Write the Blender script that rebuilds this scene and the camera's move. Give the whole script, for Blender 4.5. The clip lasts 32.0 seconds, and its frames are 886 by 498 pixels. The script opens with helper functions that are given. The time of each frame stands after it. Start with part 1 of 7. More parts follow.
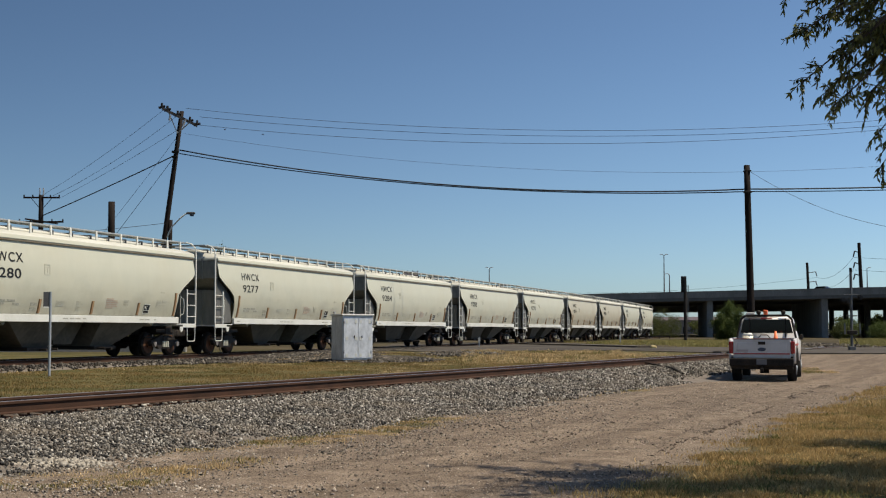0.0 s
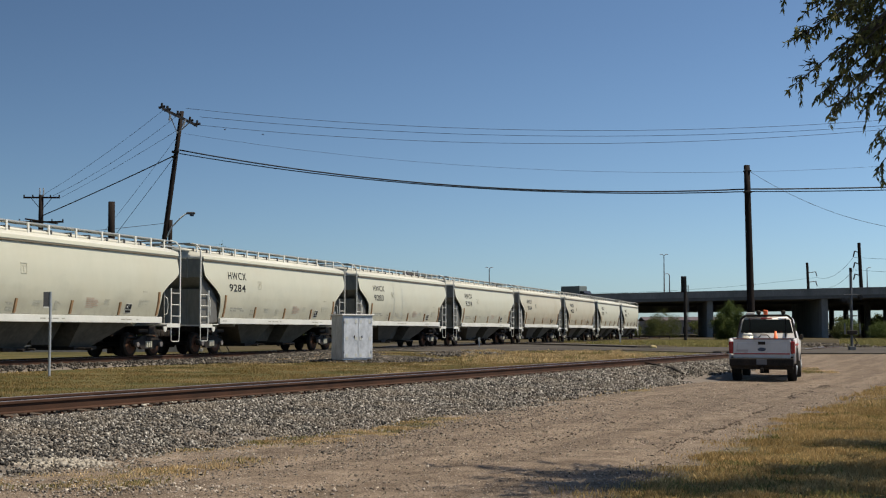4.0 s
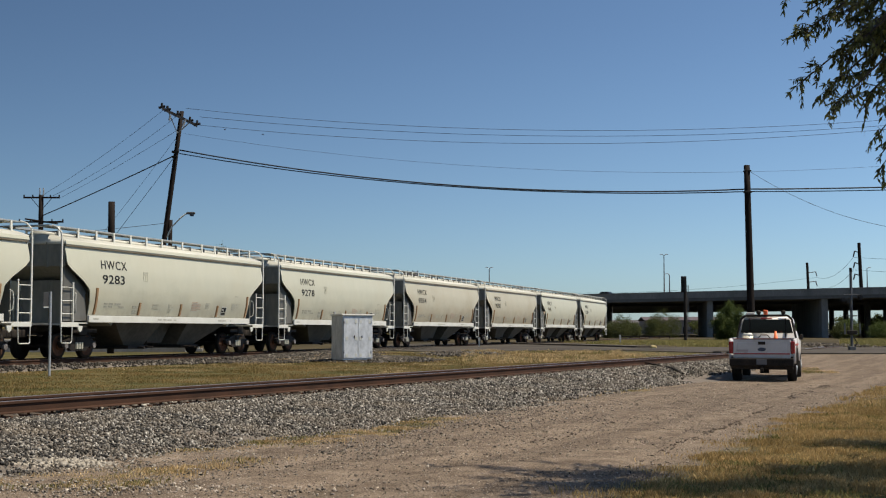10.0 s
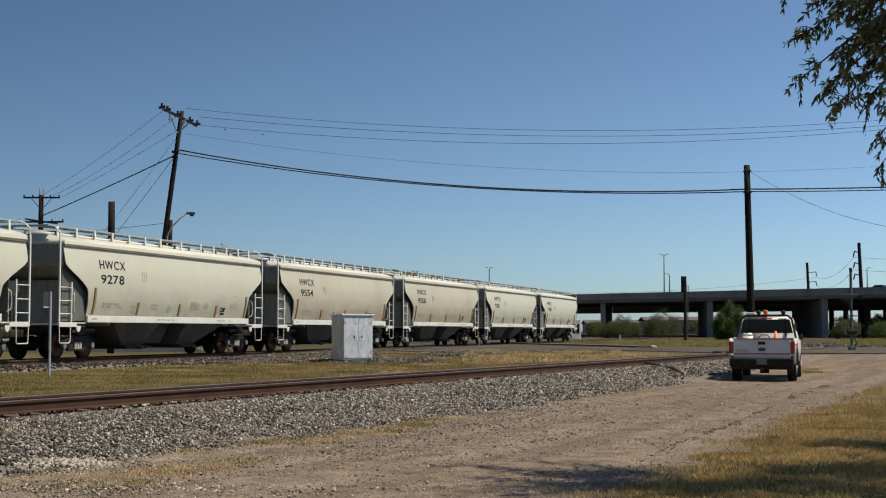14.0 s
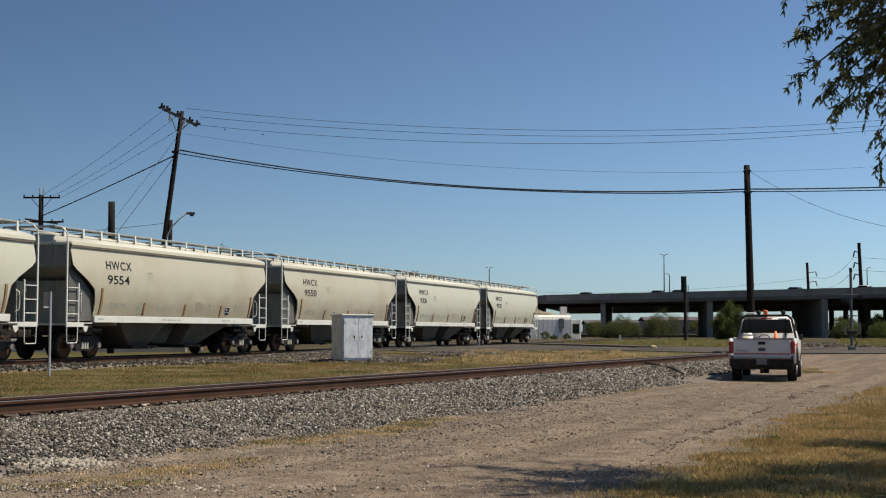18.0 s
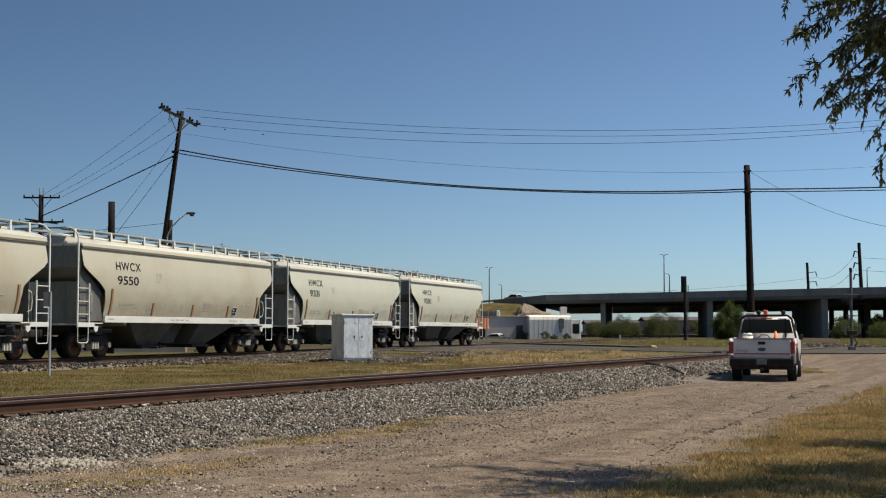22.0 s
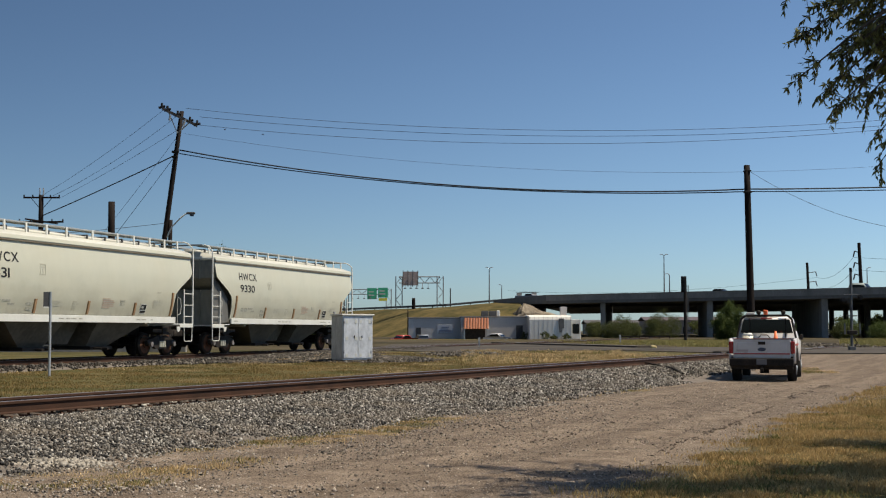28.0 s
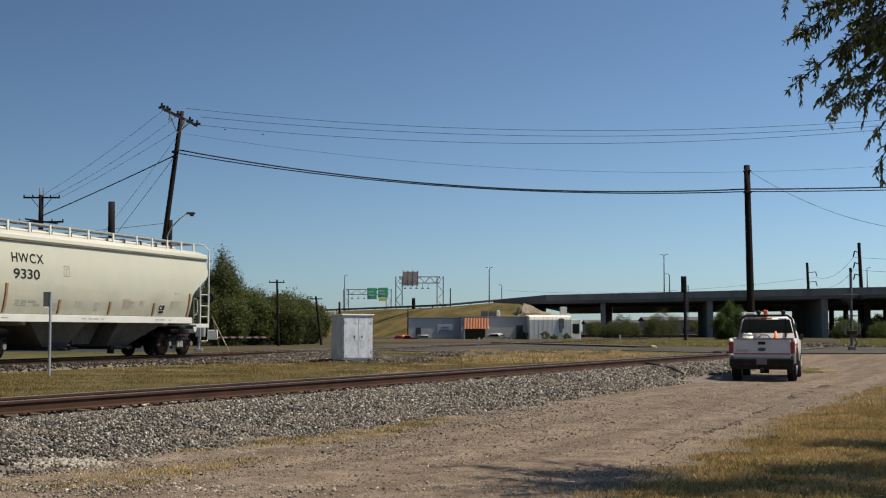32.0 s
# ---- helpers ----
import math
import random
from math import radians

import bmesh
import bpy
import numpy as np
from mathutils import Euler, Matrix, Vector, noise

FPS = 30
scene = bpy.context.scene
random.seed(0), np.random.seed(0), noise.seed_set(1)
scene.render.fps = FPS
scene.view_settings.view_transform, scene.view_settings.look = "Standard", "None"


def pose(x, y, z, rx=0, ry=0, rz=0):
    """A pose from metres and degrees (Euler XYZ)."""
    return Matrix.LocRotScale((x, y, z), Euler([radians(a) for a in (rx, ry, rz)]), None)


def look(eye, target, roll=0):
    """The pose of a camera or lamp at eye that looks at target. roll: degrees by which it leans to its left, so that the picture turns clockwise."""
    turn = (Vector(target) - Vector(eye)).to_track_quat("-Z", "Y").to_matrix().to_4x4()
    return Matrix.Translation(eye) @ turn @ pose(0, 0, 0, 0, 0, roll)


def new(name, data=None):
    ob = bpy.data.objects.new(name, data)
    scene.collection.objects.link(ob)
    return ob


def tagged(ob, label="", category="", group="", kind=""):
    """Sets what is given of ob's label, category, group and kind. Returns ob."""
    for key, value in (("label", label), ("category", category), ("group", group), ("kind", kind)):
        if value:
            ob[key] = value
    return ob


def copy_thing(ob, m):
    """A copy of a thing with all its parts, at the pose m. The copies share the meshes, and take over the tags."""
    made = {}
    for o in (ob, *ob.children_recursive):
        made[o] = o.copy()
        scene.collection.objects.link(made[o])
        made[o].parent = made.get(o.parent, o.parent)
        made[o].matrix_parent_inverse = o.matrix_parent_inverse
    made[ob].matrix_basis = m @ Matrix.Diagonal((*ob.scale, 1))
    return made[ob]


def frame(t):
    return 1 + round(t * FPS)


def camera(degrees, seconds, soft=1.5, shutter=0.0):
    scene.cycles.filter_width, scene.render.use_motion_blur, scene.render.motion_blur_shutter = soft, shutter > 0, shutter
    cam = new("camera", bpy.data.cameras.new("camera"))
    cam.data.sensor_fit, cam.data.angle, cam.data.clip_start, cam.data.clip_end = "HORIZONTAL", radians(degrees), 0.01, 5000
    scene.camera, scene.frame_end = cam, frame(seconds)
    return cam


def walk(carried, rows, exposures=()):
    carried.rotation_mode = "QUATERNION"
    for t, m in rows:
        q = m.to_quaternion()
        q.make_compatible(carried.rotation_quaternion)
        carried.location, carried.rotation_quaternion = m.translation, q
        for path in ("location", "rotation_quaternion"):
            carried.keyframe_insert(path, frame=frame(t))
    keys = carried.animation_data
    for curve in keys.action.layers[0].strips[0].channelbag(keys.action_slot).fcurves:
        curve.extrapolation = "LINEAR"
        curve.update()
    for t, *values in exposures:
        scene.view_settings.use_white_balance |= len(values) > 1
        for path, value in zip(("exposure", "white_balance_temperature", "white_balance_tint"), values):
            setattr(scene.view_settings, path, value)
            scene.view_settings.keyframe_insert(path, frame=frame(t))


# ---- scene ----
cam = camera(36.18, 32.0, soft=1.15)
walk(cam, [(0.0, pose(0, 0, 1.5, 93.457, 0, 0)), (32.0, pose(0, 0, 1.5, 93.457, 0, 0))], exposures=[(0.0, 0.45), (32.0, 0.45)])

# ---- daylight ----
SUN_EL, SUN_DIR = 59.0, Vector((0.99, -0.12, 0)).normalized()
world = bpy.data.worlds.new("sky")
scene.world = world
world.use_nodes = True
wn, wl = world.node_tree.nodes, world.node_tree.links
sky = wn.new("ShaderNodeTexSky")
sky.sky_type, sky.sun_disc = "NISHITA", False
sky.sun_elevation = radians(SUN_EL)
sky.sun_rotation = math.atan2(SUN_DIR.x, SUN_DIR.y)
sky.altitude, sky.air_density, sky.dust_density, sky.ozone_density = 0, 0.65, 0.6, 2.2
tint = wn.new("ShaderNodeMix")
tint.data_type, tint.blend_type, tint.inputs[0].default_value = "RGBA", "MULTIPLY", 1.0
tint.inputs[7].default_value = (0.80, 0.93, 1.03, 1)
wl.new(sky.outputs[0], tint.inputs[6])
# thin summer haze: paler towards the horizon and towards the sun
up = wn.new("ShaderNodeSeparateXYZ")
gen = wn.new("ShaderNodeTexCoord").outputs["Generated"]
wl.new(gen, up.inputs[0])
low = wn.new("ShaderNodeMapRange")
low.inputs[1].default_value, low.inputs[2].default_value, low.inputs[3].default_value, low.inputs[4].default_value = 0.0, 0.22, 1.0, 0.0
wl.new(up.outputs[2], low.inputs[0])
pale = wn.new("ShaderNodeMix")
pale.data_type = "RGBA"
pale.inputs[6].default_value, pale.inputs[7].default_value = (1.085, 1.065, 1.01, 1), (1.20, 1.175, 1.09, 1)
wl.new(low.outputs[0], pale.inputs[0])
side = wn.new("ShaderNodeVectorMath")
side.operation = "DOT_PRODUCT"
side.inputs[1].default_value = SUN_DIR
wl.new(gen, side.inputs[0])
gain = wn.new("ShaderNodeMath")
gain.operation, gain.inputs[1].default_value, gain.inputs[2].default_value = "MULTIPLY_ADD", 0.75, 1.10
wl.new(side.outputs["Value"], gain.inputs[0])
hazed = wn.new("ShaderNodeMix")
hazed.data_type, hazed.blend_type, hazed.inputs[0].default_value = "RGBA", "MULTIPLY", 1.0
wl.new(tint.outputs[2], hazed.inputs[6])
wl.new(pale.outputs[2], hazed.inputs[7])
wl.new(hazed.outputs[2], wn["Background"].inputs[0])
power = wn.new("ShaderNodeMath")
power.operation, power.inputs[1].default_value = "MULTIPLY", 0.069
wl.new(gain.outputs[0], power.inputs[0])
wl.new(power.outputs[0], wn["Background"].inputs[1])
sun = new("sun", bpy.data.lights.new("sun", "SUN"))
sun.data.energy, sun.data.angle, sun.data.color = 4.7, radians(0.53), (1.0, 0.90, 0.745)
sun.matrix_basis = look((0, 0, 50), Vector((0, 0, 50)) - (SUN_DIR * math.cos(radians(SUN_EL)) + Vector((0, 0, math.sin(radians(SUN_EL))))))


# ---- materials ----
def mat(name, a, b=None, scale=3.0, rough=0.6, metal=0.0, bump=0.0, fine=40.0, island=False, spread=0.0, contrast=(0.35, 0.65), stretch=None):
    """Two colours mixed by coarse and fine noise; island/spread vary each piece."""
    m = bpy.data.materials.new(name)
    m.use_nodes = True
    n, l = m.node_tree.nodes, m.node_tree.links
    p = n["Principled BSDF"]
    p.inputs["Roughness"].default_value, p.inputs["Metallic"].default_value = rough, metal
    b = b or tuple(c * 0.8 for c in a)
    co = n.new("ShaderNodeTexCoord")
    src = co.outputs["Object"]
    if stretch:
        mp = n.new("ShaderNodeMapping")
        mp.inputs["Scale"].default_value = stretch
        l.new(src, mp.inputs[0])
        src = mp.outputs[0]
    t1, t2 = n.new("ShaderNodeTexNoise"), n.new("ShaderNodeTexNoise")
    for t, s, d in ((t1, scale, 4), (t2, fine, 3)):
        t.inputs["Scale"].default_value, t.inputs["Detail"].default_value = s, d
        l.new(src, t.inputs["Vector"])
    mx = n.new("ShaderNodeMix")
    mx.data_type, mx.inputs[0].default_value = "FLOAT", 0.4
    l.new(t1.outputs[0], mx.inputs[2])
    l.new(t2.outputs[0], mx.inputs[3])
    rp = n.new("ShaderNodeValToRGB")
    rp.color_ramp.elements[0].position, rp.color_ramp.elements[1].position = contrast
    rp.color_ramp.elements[0].color, rp.color_ramp.elements[1].color = (*a, 1), (*b, 1)
    l.new(mx.outputs[0], rp.inputs[0])
    out = rp.outputs[0]
    if island or spread:
        if island:
            g = n.new("ShaderNodeNewGeometry").outputs["Random Per Island"]
        else:
            g = n.new("ShaderNodeObjectInfo").outputs["Random"]
        hv = n.new("ShaderNodeHueSaturation")
        r = n.new("ShaderNodeMapRange")
        r.inputs[3].default_value, r.inputs[4].default_value = 1 - spread, 1 + spread
        l.new(g, r.inputs[0])
        l.new(r.outputs[0], hv.inputs["Value"])
        l.new(out, hv.inputs["Color"])
        out = hv.outputs[0]
    l.new(out, p.inputs["Base Color"])
    if bump:
        bp = n.new("ShaderNodeBump")
        bp.inputs["Strength"].default_value, bp.inputs["Distance"].default_value = bump, 0.02
        l.new(mx.outputs[0], bp.inputs["Height"])
        l.new(bp.outputs[0], p.inputs["Normal"])
    return m


def hopper_paint(name, clean, tan, dirt, stain):
    """Old cream paint: faint upright runs, tan rust bloom and road dirt splashed up from below."""
    m = mat(name, tuple(c * 0.955 for c in clean), tuple(c * 1.03 for c in clean), scale=0.9, rough=0.5, fine=4.0, contrast=(0.3, 0.66), stretch=(1.0, 1, 0.5))
    n, l = m.node_tree.nodes, m.node_tree.links
    p = n["Principled BSDF"]
    base = p.inputs["Base Color"].links[0].from_socket
    co = n.new("ShaderNodeTexCoord").outputs["Object"]
    xyz = n.new("ShaderNodeSeparateXYZ")
    l.new(co, xyz.inputs[0])

    def layer(under, colour, scale, stretch, z0, z1, lo, hi, amount):
        mp = n.new("ShaderNodeMapping")
        mp.inputs["Scale"].default_value = stretch
        l.new(co, mp.inputs[0])
        t = n.new("ShaderNodeTexNoise")
        t.inputs["Scale"].default_value, t.inputs["Detail"].default_value, t.inputs["Roughness"].default_value = scale, 6, 0.62
        l.new(mp.outputs[0], t.inputs["Vector"])
        hgt = n.new("ShaderNodeMapRange")
        hgt.inputs[1].default_value, hgt.inputs[2].default_value, hgt.inputs[3].default_value, hgt.inputs[4].default_value = z0, z1, 0.26, -0.26
        l.new(xyz.outputs[2], hgt.inputs[0])
        add = n.new("ShaderNodeMath")
        l.new(t.outputs[0], add.inputs[0])
        l.new(hgt.outputs[0], add.inputs[1])
        cut = n.new("ShaderNodeMapRange")
        cut.inputs[1].default_value, cut.inputs[2].default_value, cut.inputs[4].default_value = lo, hi, amount
        l.new(add.outputs[0], cut.inputs[0])
        mx = n.new("ShaderNodeMix")
        mx.data_type = "RGBA"
        mx.inputs[7].default_value = (*colour, 1)
        l.new(cut.outputs[0], mx.inputs[0])
        l.new(under, mx.inputs[6])
        return mx.outputs[2]

    out = layer(base, tan, 0.55, (0.6, 1, 0.9), 0.0, 6.0, 0.42, 0.66, stain)
    out = layer(out, dirt, 0.9, (0.55, 1, 0.8), 1.3, 3.3, 0.46, 0.86, 0.70)
    out = layer(out, tuple(c * 0.7 for c in dirt), 4.0, (1.0, 1, 0.8), 1.3, 2.5, 0.60, 0.84, 0.35)
    l.new(out, p.inputs["Base Color"])
    return m


CREAM, DUST_GREY = (0.42, 0.41, 0.318), (0.25, 0.236, 0.184)
CAR_PAINT = hopper_paint("hopper_paint", CREAM, (0.40, 0.35, 0.24), DUST_GREY, 0.25)
CAR_TAN = hopper_paint("tan_stained_hopper_paint", (0.39, 0.36, 0.268), (0.32, 0.265, 0.178), (0.22, 0.19, 0.135), 0.65)
CAR_ROOF = mat("sun_bleached_roof_paint", (0.42, 0.41, 0.35), (0.50, 0.49, 0.42), scale=0.8, rough=0.6, fine=4.0)
# discharge bays: grime, with the underbody shade darkened into the colour as well
CAR_GRIME_SHADE = mat("shaded_grimy_hopper_paint", (0.042, 0.038, 0.029), (0.095, 0.088, 0.067), scale=1.2, rough=0.7, fine=7, contrast=(0.38, 0.66))
# cream of the car ends, darkened in colour for their unlit side
CAR_END_SHADE = mat("shade_darkened_end_paint", (0.165, 0.16, 0.133), (0.25, 0.243, 0.20), scale=1.2, rough=0.6, fine=7, contrast=(0.36, 0.62), stretch=(1, 1, 0.4))
CAP_STEEL = mat("scuffed_cap_steel", (0.06, 0.05, 0.045), (0.24, 0.22, 0.20), scale=9, rough=0.6, metal=0.2)
END_PLATE = mat("dark_grey_plate", (0.060, 0.059, 0.053), (0.100, 0.098, 0.088), scale=1.2, rough=0.8, fine=6, stretch=(1, 1, 0.4))
DULL_STEEL = mat("dull_steel", (0.075, 0.075, 0.075), (0.13, 0.13, 0.125), rough=0.6, metal=0.3)
CAR_TRIM = mat("white_trim", (0.4849, 0.4765, 0.418), (0.5685, 0.5601, 0.5016), scale=1.5, rough=0.5, fine=14)
CAR_GREY = mat("galvanised_grating", (0.30, 0.31, 0.30), (0.40, 0.40, 0.38), scale=3, rough=0.55, metal=0.4)
BLACK = mat("black_running_gear", (0.012, 0.011, 0.010), (0.035, 0.028, 0.022), scale=4, rough=0.75, fine=30)
RUST = mat("rusty_steel", (0.055, 0.027, 0.016), (0.12, 0.055, 0.03), scale=4, rough=0.85, fine=60, bump=0.15)
RAIL_SIDE = mat("rusty_rail", (0.028, 0.015, 0.009), (0.064, 0.031, 0.018), scale=1.5, rough=0.8, fine=50, bump=0.1)
RAIL_TOP = mat("worn_rail_head", (0.30, 0.27, 0.25), (0.46, 0.43, 0.41), scale=2, rough=0.30, metal=0.9)
STAKE = mat("rust_stained_stake", (0.20, 0.105, 0.045), (0.32, 0.19, 0.09), scale=3, rough=0.8)
INK = mat("black_lettering", (0.012, 0.012, 0.013), (0.02, 0.02, 0.02), rough=0.6)
FAINT = mat("faded_stencil", (0.32, 0.305, 0.24), (0.40, 0.385, 0.30), scale=8, rough=0.7)
FAINTER = mat("bleached_stencil", (0.37, 0.355, 0.28), (0.41, 0.395, 0.31), scale=8, rough=0.7)
INK_FADED = mat("worn_black_stencil", (0.18, 0.175, 0.14), (0.37, 0.36, 0.29), scale=11, rough=0.7)
RUST_INK = mat("faded_red_stencil", (0.36, 0.26, 0.19), (0.40, 0.34, 0.26), scale=6, rough=0.7)
EAVE_SHADE = mat("eave_shade_seam", (0.085, 0.068, 0.045), (0.16, 0.13, 0.09), scale=2, rough=0.85)
TIE = mat("weathered_tie", (0.045, 0.033, 0.024), (0.10, 0.075, 0.055), scale=6, rough=0.9, bump=0.4, stretch=(1, 6, 6))
PEBBLE = mat("road_pebble", (0.13, 0.108, 0.086), (0.31, 0.265, 0.213), scale=5, rough=0.95, island=True, spread=0.7, contrast=(0.42, 0.58))
def stone_mat(name, stops, patch=0.5):
    """Crushed stone: each stone its own grey, tan or pale tone, dusted in wide patches."""
    m = mat(name, (0.62, 0.60, 0.58), (1.0, 1.0, 1.0), scale=14, rough=0.92, fine=45, contrast=(0.40, 0.60))
    n, l = m.node_tree.nodes, m.node_tree.links
    p = n["Principled BSDF"]
    p.inputs["Specular IOR Level"].default_value = 0.2
    grain = p.inputs["Base Color"].links[0].from_socket
    rp = n.new("ShaderNodeValToRGB")
    e = rp.color_ramp.elements
    while len(e) < len(stops):
        e.new(0.5)
    for q, (pos, c) in zip(e, stops):
        q.position, q.color = pos, (*c, 1)
    l.new(n.new("ShaderNodeNewGeometry").outputs["Random Per Island"], rp.inputs[0])
    mu = n.new("ShaderNodeMix")
    mu.data_type, mu.blend_type, mu.inputs[0].default_value = "RGBA", "MULTIPLY", 1.0
    l.new(rp.outputs[0], mu.inputs[6])
    l.new(grain, mu.inputs[7])
    t = n.new("ShaderNodeTexNoise")
    t.inputs["Scale"].default_value, t.inputs["Detail"].default_value = 0.9, 5
    l.new(n.new("ShaderNodeTexCoord").outputs["Object"], t.inputs["Vector"])
    cut = n.new("ShaderNodeMapRange")
    cut.inputs[1].default_value, cut.inputs[2].default_value, cut.inputs[4].default_value = 0.46, 0.66, patch
    l.new(t.outputs[0], cut.inputs[0])
    du = n.new("ShaderNodeMix")
    du.data_type = "RGBA"
    du.inputs[7].default_value = (0.17, 0.139, 0.104, 1)
    l.new(cut.outputs[0], du.inputs[0])
    l.new(mu.outputs[2], du.inputs[6])
    l.new(du.outputs[2], p.inputs["Base Color"])
    return m


STONE = stone_mat("ballast_stone", ((0.0, (0.020, 0.019, 0.017)), (0.26, (0.055, 0.051, 0.046)), (0.50, (0.122, 0.112, 0.098)), (0.74, (0.225, 0.207, 0.180)), (0.92, (0.37, 0.345, 0.30)), (1.0, (0.56, 0.53, 0.47))))
STONE_FAR = stone_mat("dusty_ballast_stone", ((0.0, (0.014, 0.013, 0.011)), (0.5, (0.050, 0.044, 0.037)), (0.85, (0.105, 0.094, 0.078)), (1.0, (0.30, 0.27, 0.23))), 0.3)
DUST = mat("ballast_dust", (0.085, 0.069, 0.053), (0.16, 0.131, 0.102), scale=2, rough=0.95, fine=45, bump=0.8)
WOOD_POLE = mat("creosoted_pole", (0.0079, 0.0058, 0.0047), (0.0198, 0.0137, 0.0108), scale=2, rough=0.85, bump=0.3, stretch=(6, 6, 0.6))
GREY_WOOD = mat("weathered_grey_timber", (0.075, 0.058, 0.046), (0.14, 0.11, 0.09), scale=3, rough=0.9, fine=30, stretch=(1, 4, 4))
WIRE = mat("black_cable", (0.0042, 0.0042, 0.0049), (0.007, 0.007, 0.0077), rough=0.7)
CONCRETE = mat("weathered_concrete", (0.20, 0.198, 0.185), (0.32, 0.315, 0.295), scale=0.5, rough=0.85, fine=8, bump=0.2, stretch=(1, 1, 0.35))
ASPHALT = mat("worn_asphalt", (0.036, 0.030, 0.024), (0.085, 0.073, 0.058), scale=0.22, rough=0.95, fine=3, bump=0.2, contrast=(0.4, 0.6))
GALV = mat("galvanised_steel", (0.306, 0.3145, 0.3145), (0.408, 0.4165, 0.4165), scale=2, rough=0.5, metal=0.5, fine=18)
WHITE_PAINT = mat("truck_white_paint", (0.5, 0.475, 0.45), (0.58, 0.56, 0.54), scale=1.2, rough=0.25, fine=8)
RUBBER = mat("tyre_rubber", (0.014, 0.013, 0.013), (0.028, 0.026, 0.024), rough=0.85)
RED = mat("red_paint", (0.33, 0.03, 0.025), (0.40, 0.05, 0.04), rough=0.4)
ORANGE = mat("safety_orange", (0.75, 0.13, 0.03), (0.82, 0.18, 0.05), rough=0.5)
for dull in (BLACK, INK, WOOD_POLE, RUBBER, RAIL_SIDE, RUST, TIE, ASPHALT, CONCRETE):
    dull.node_tree.nodes["Principled BSDF"].inputs["Specular IOR Level"].default_value = 0.15


def glass(name, tint, rough=0.05):
    m = bpy.data.materials.new(name)
    m.use_nodes = True
    p = m.node_tree.nodes["Principled BSDF"]
    p.inputs["Base Color"].default_value = (*tint, 1)
    p.inputs["Specular IOR Level"].default_value = 0.3
    p.inputs["Roughness"].default_value = rough
    p.inputs["IOR"].default_value = 1.5
    return m


DARK_GLASS = glass("tinted_glass", (0.004, 0.005, 0.006))


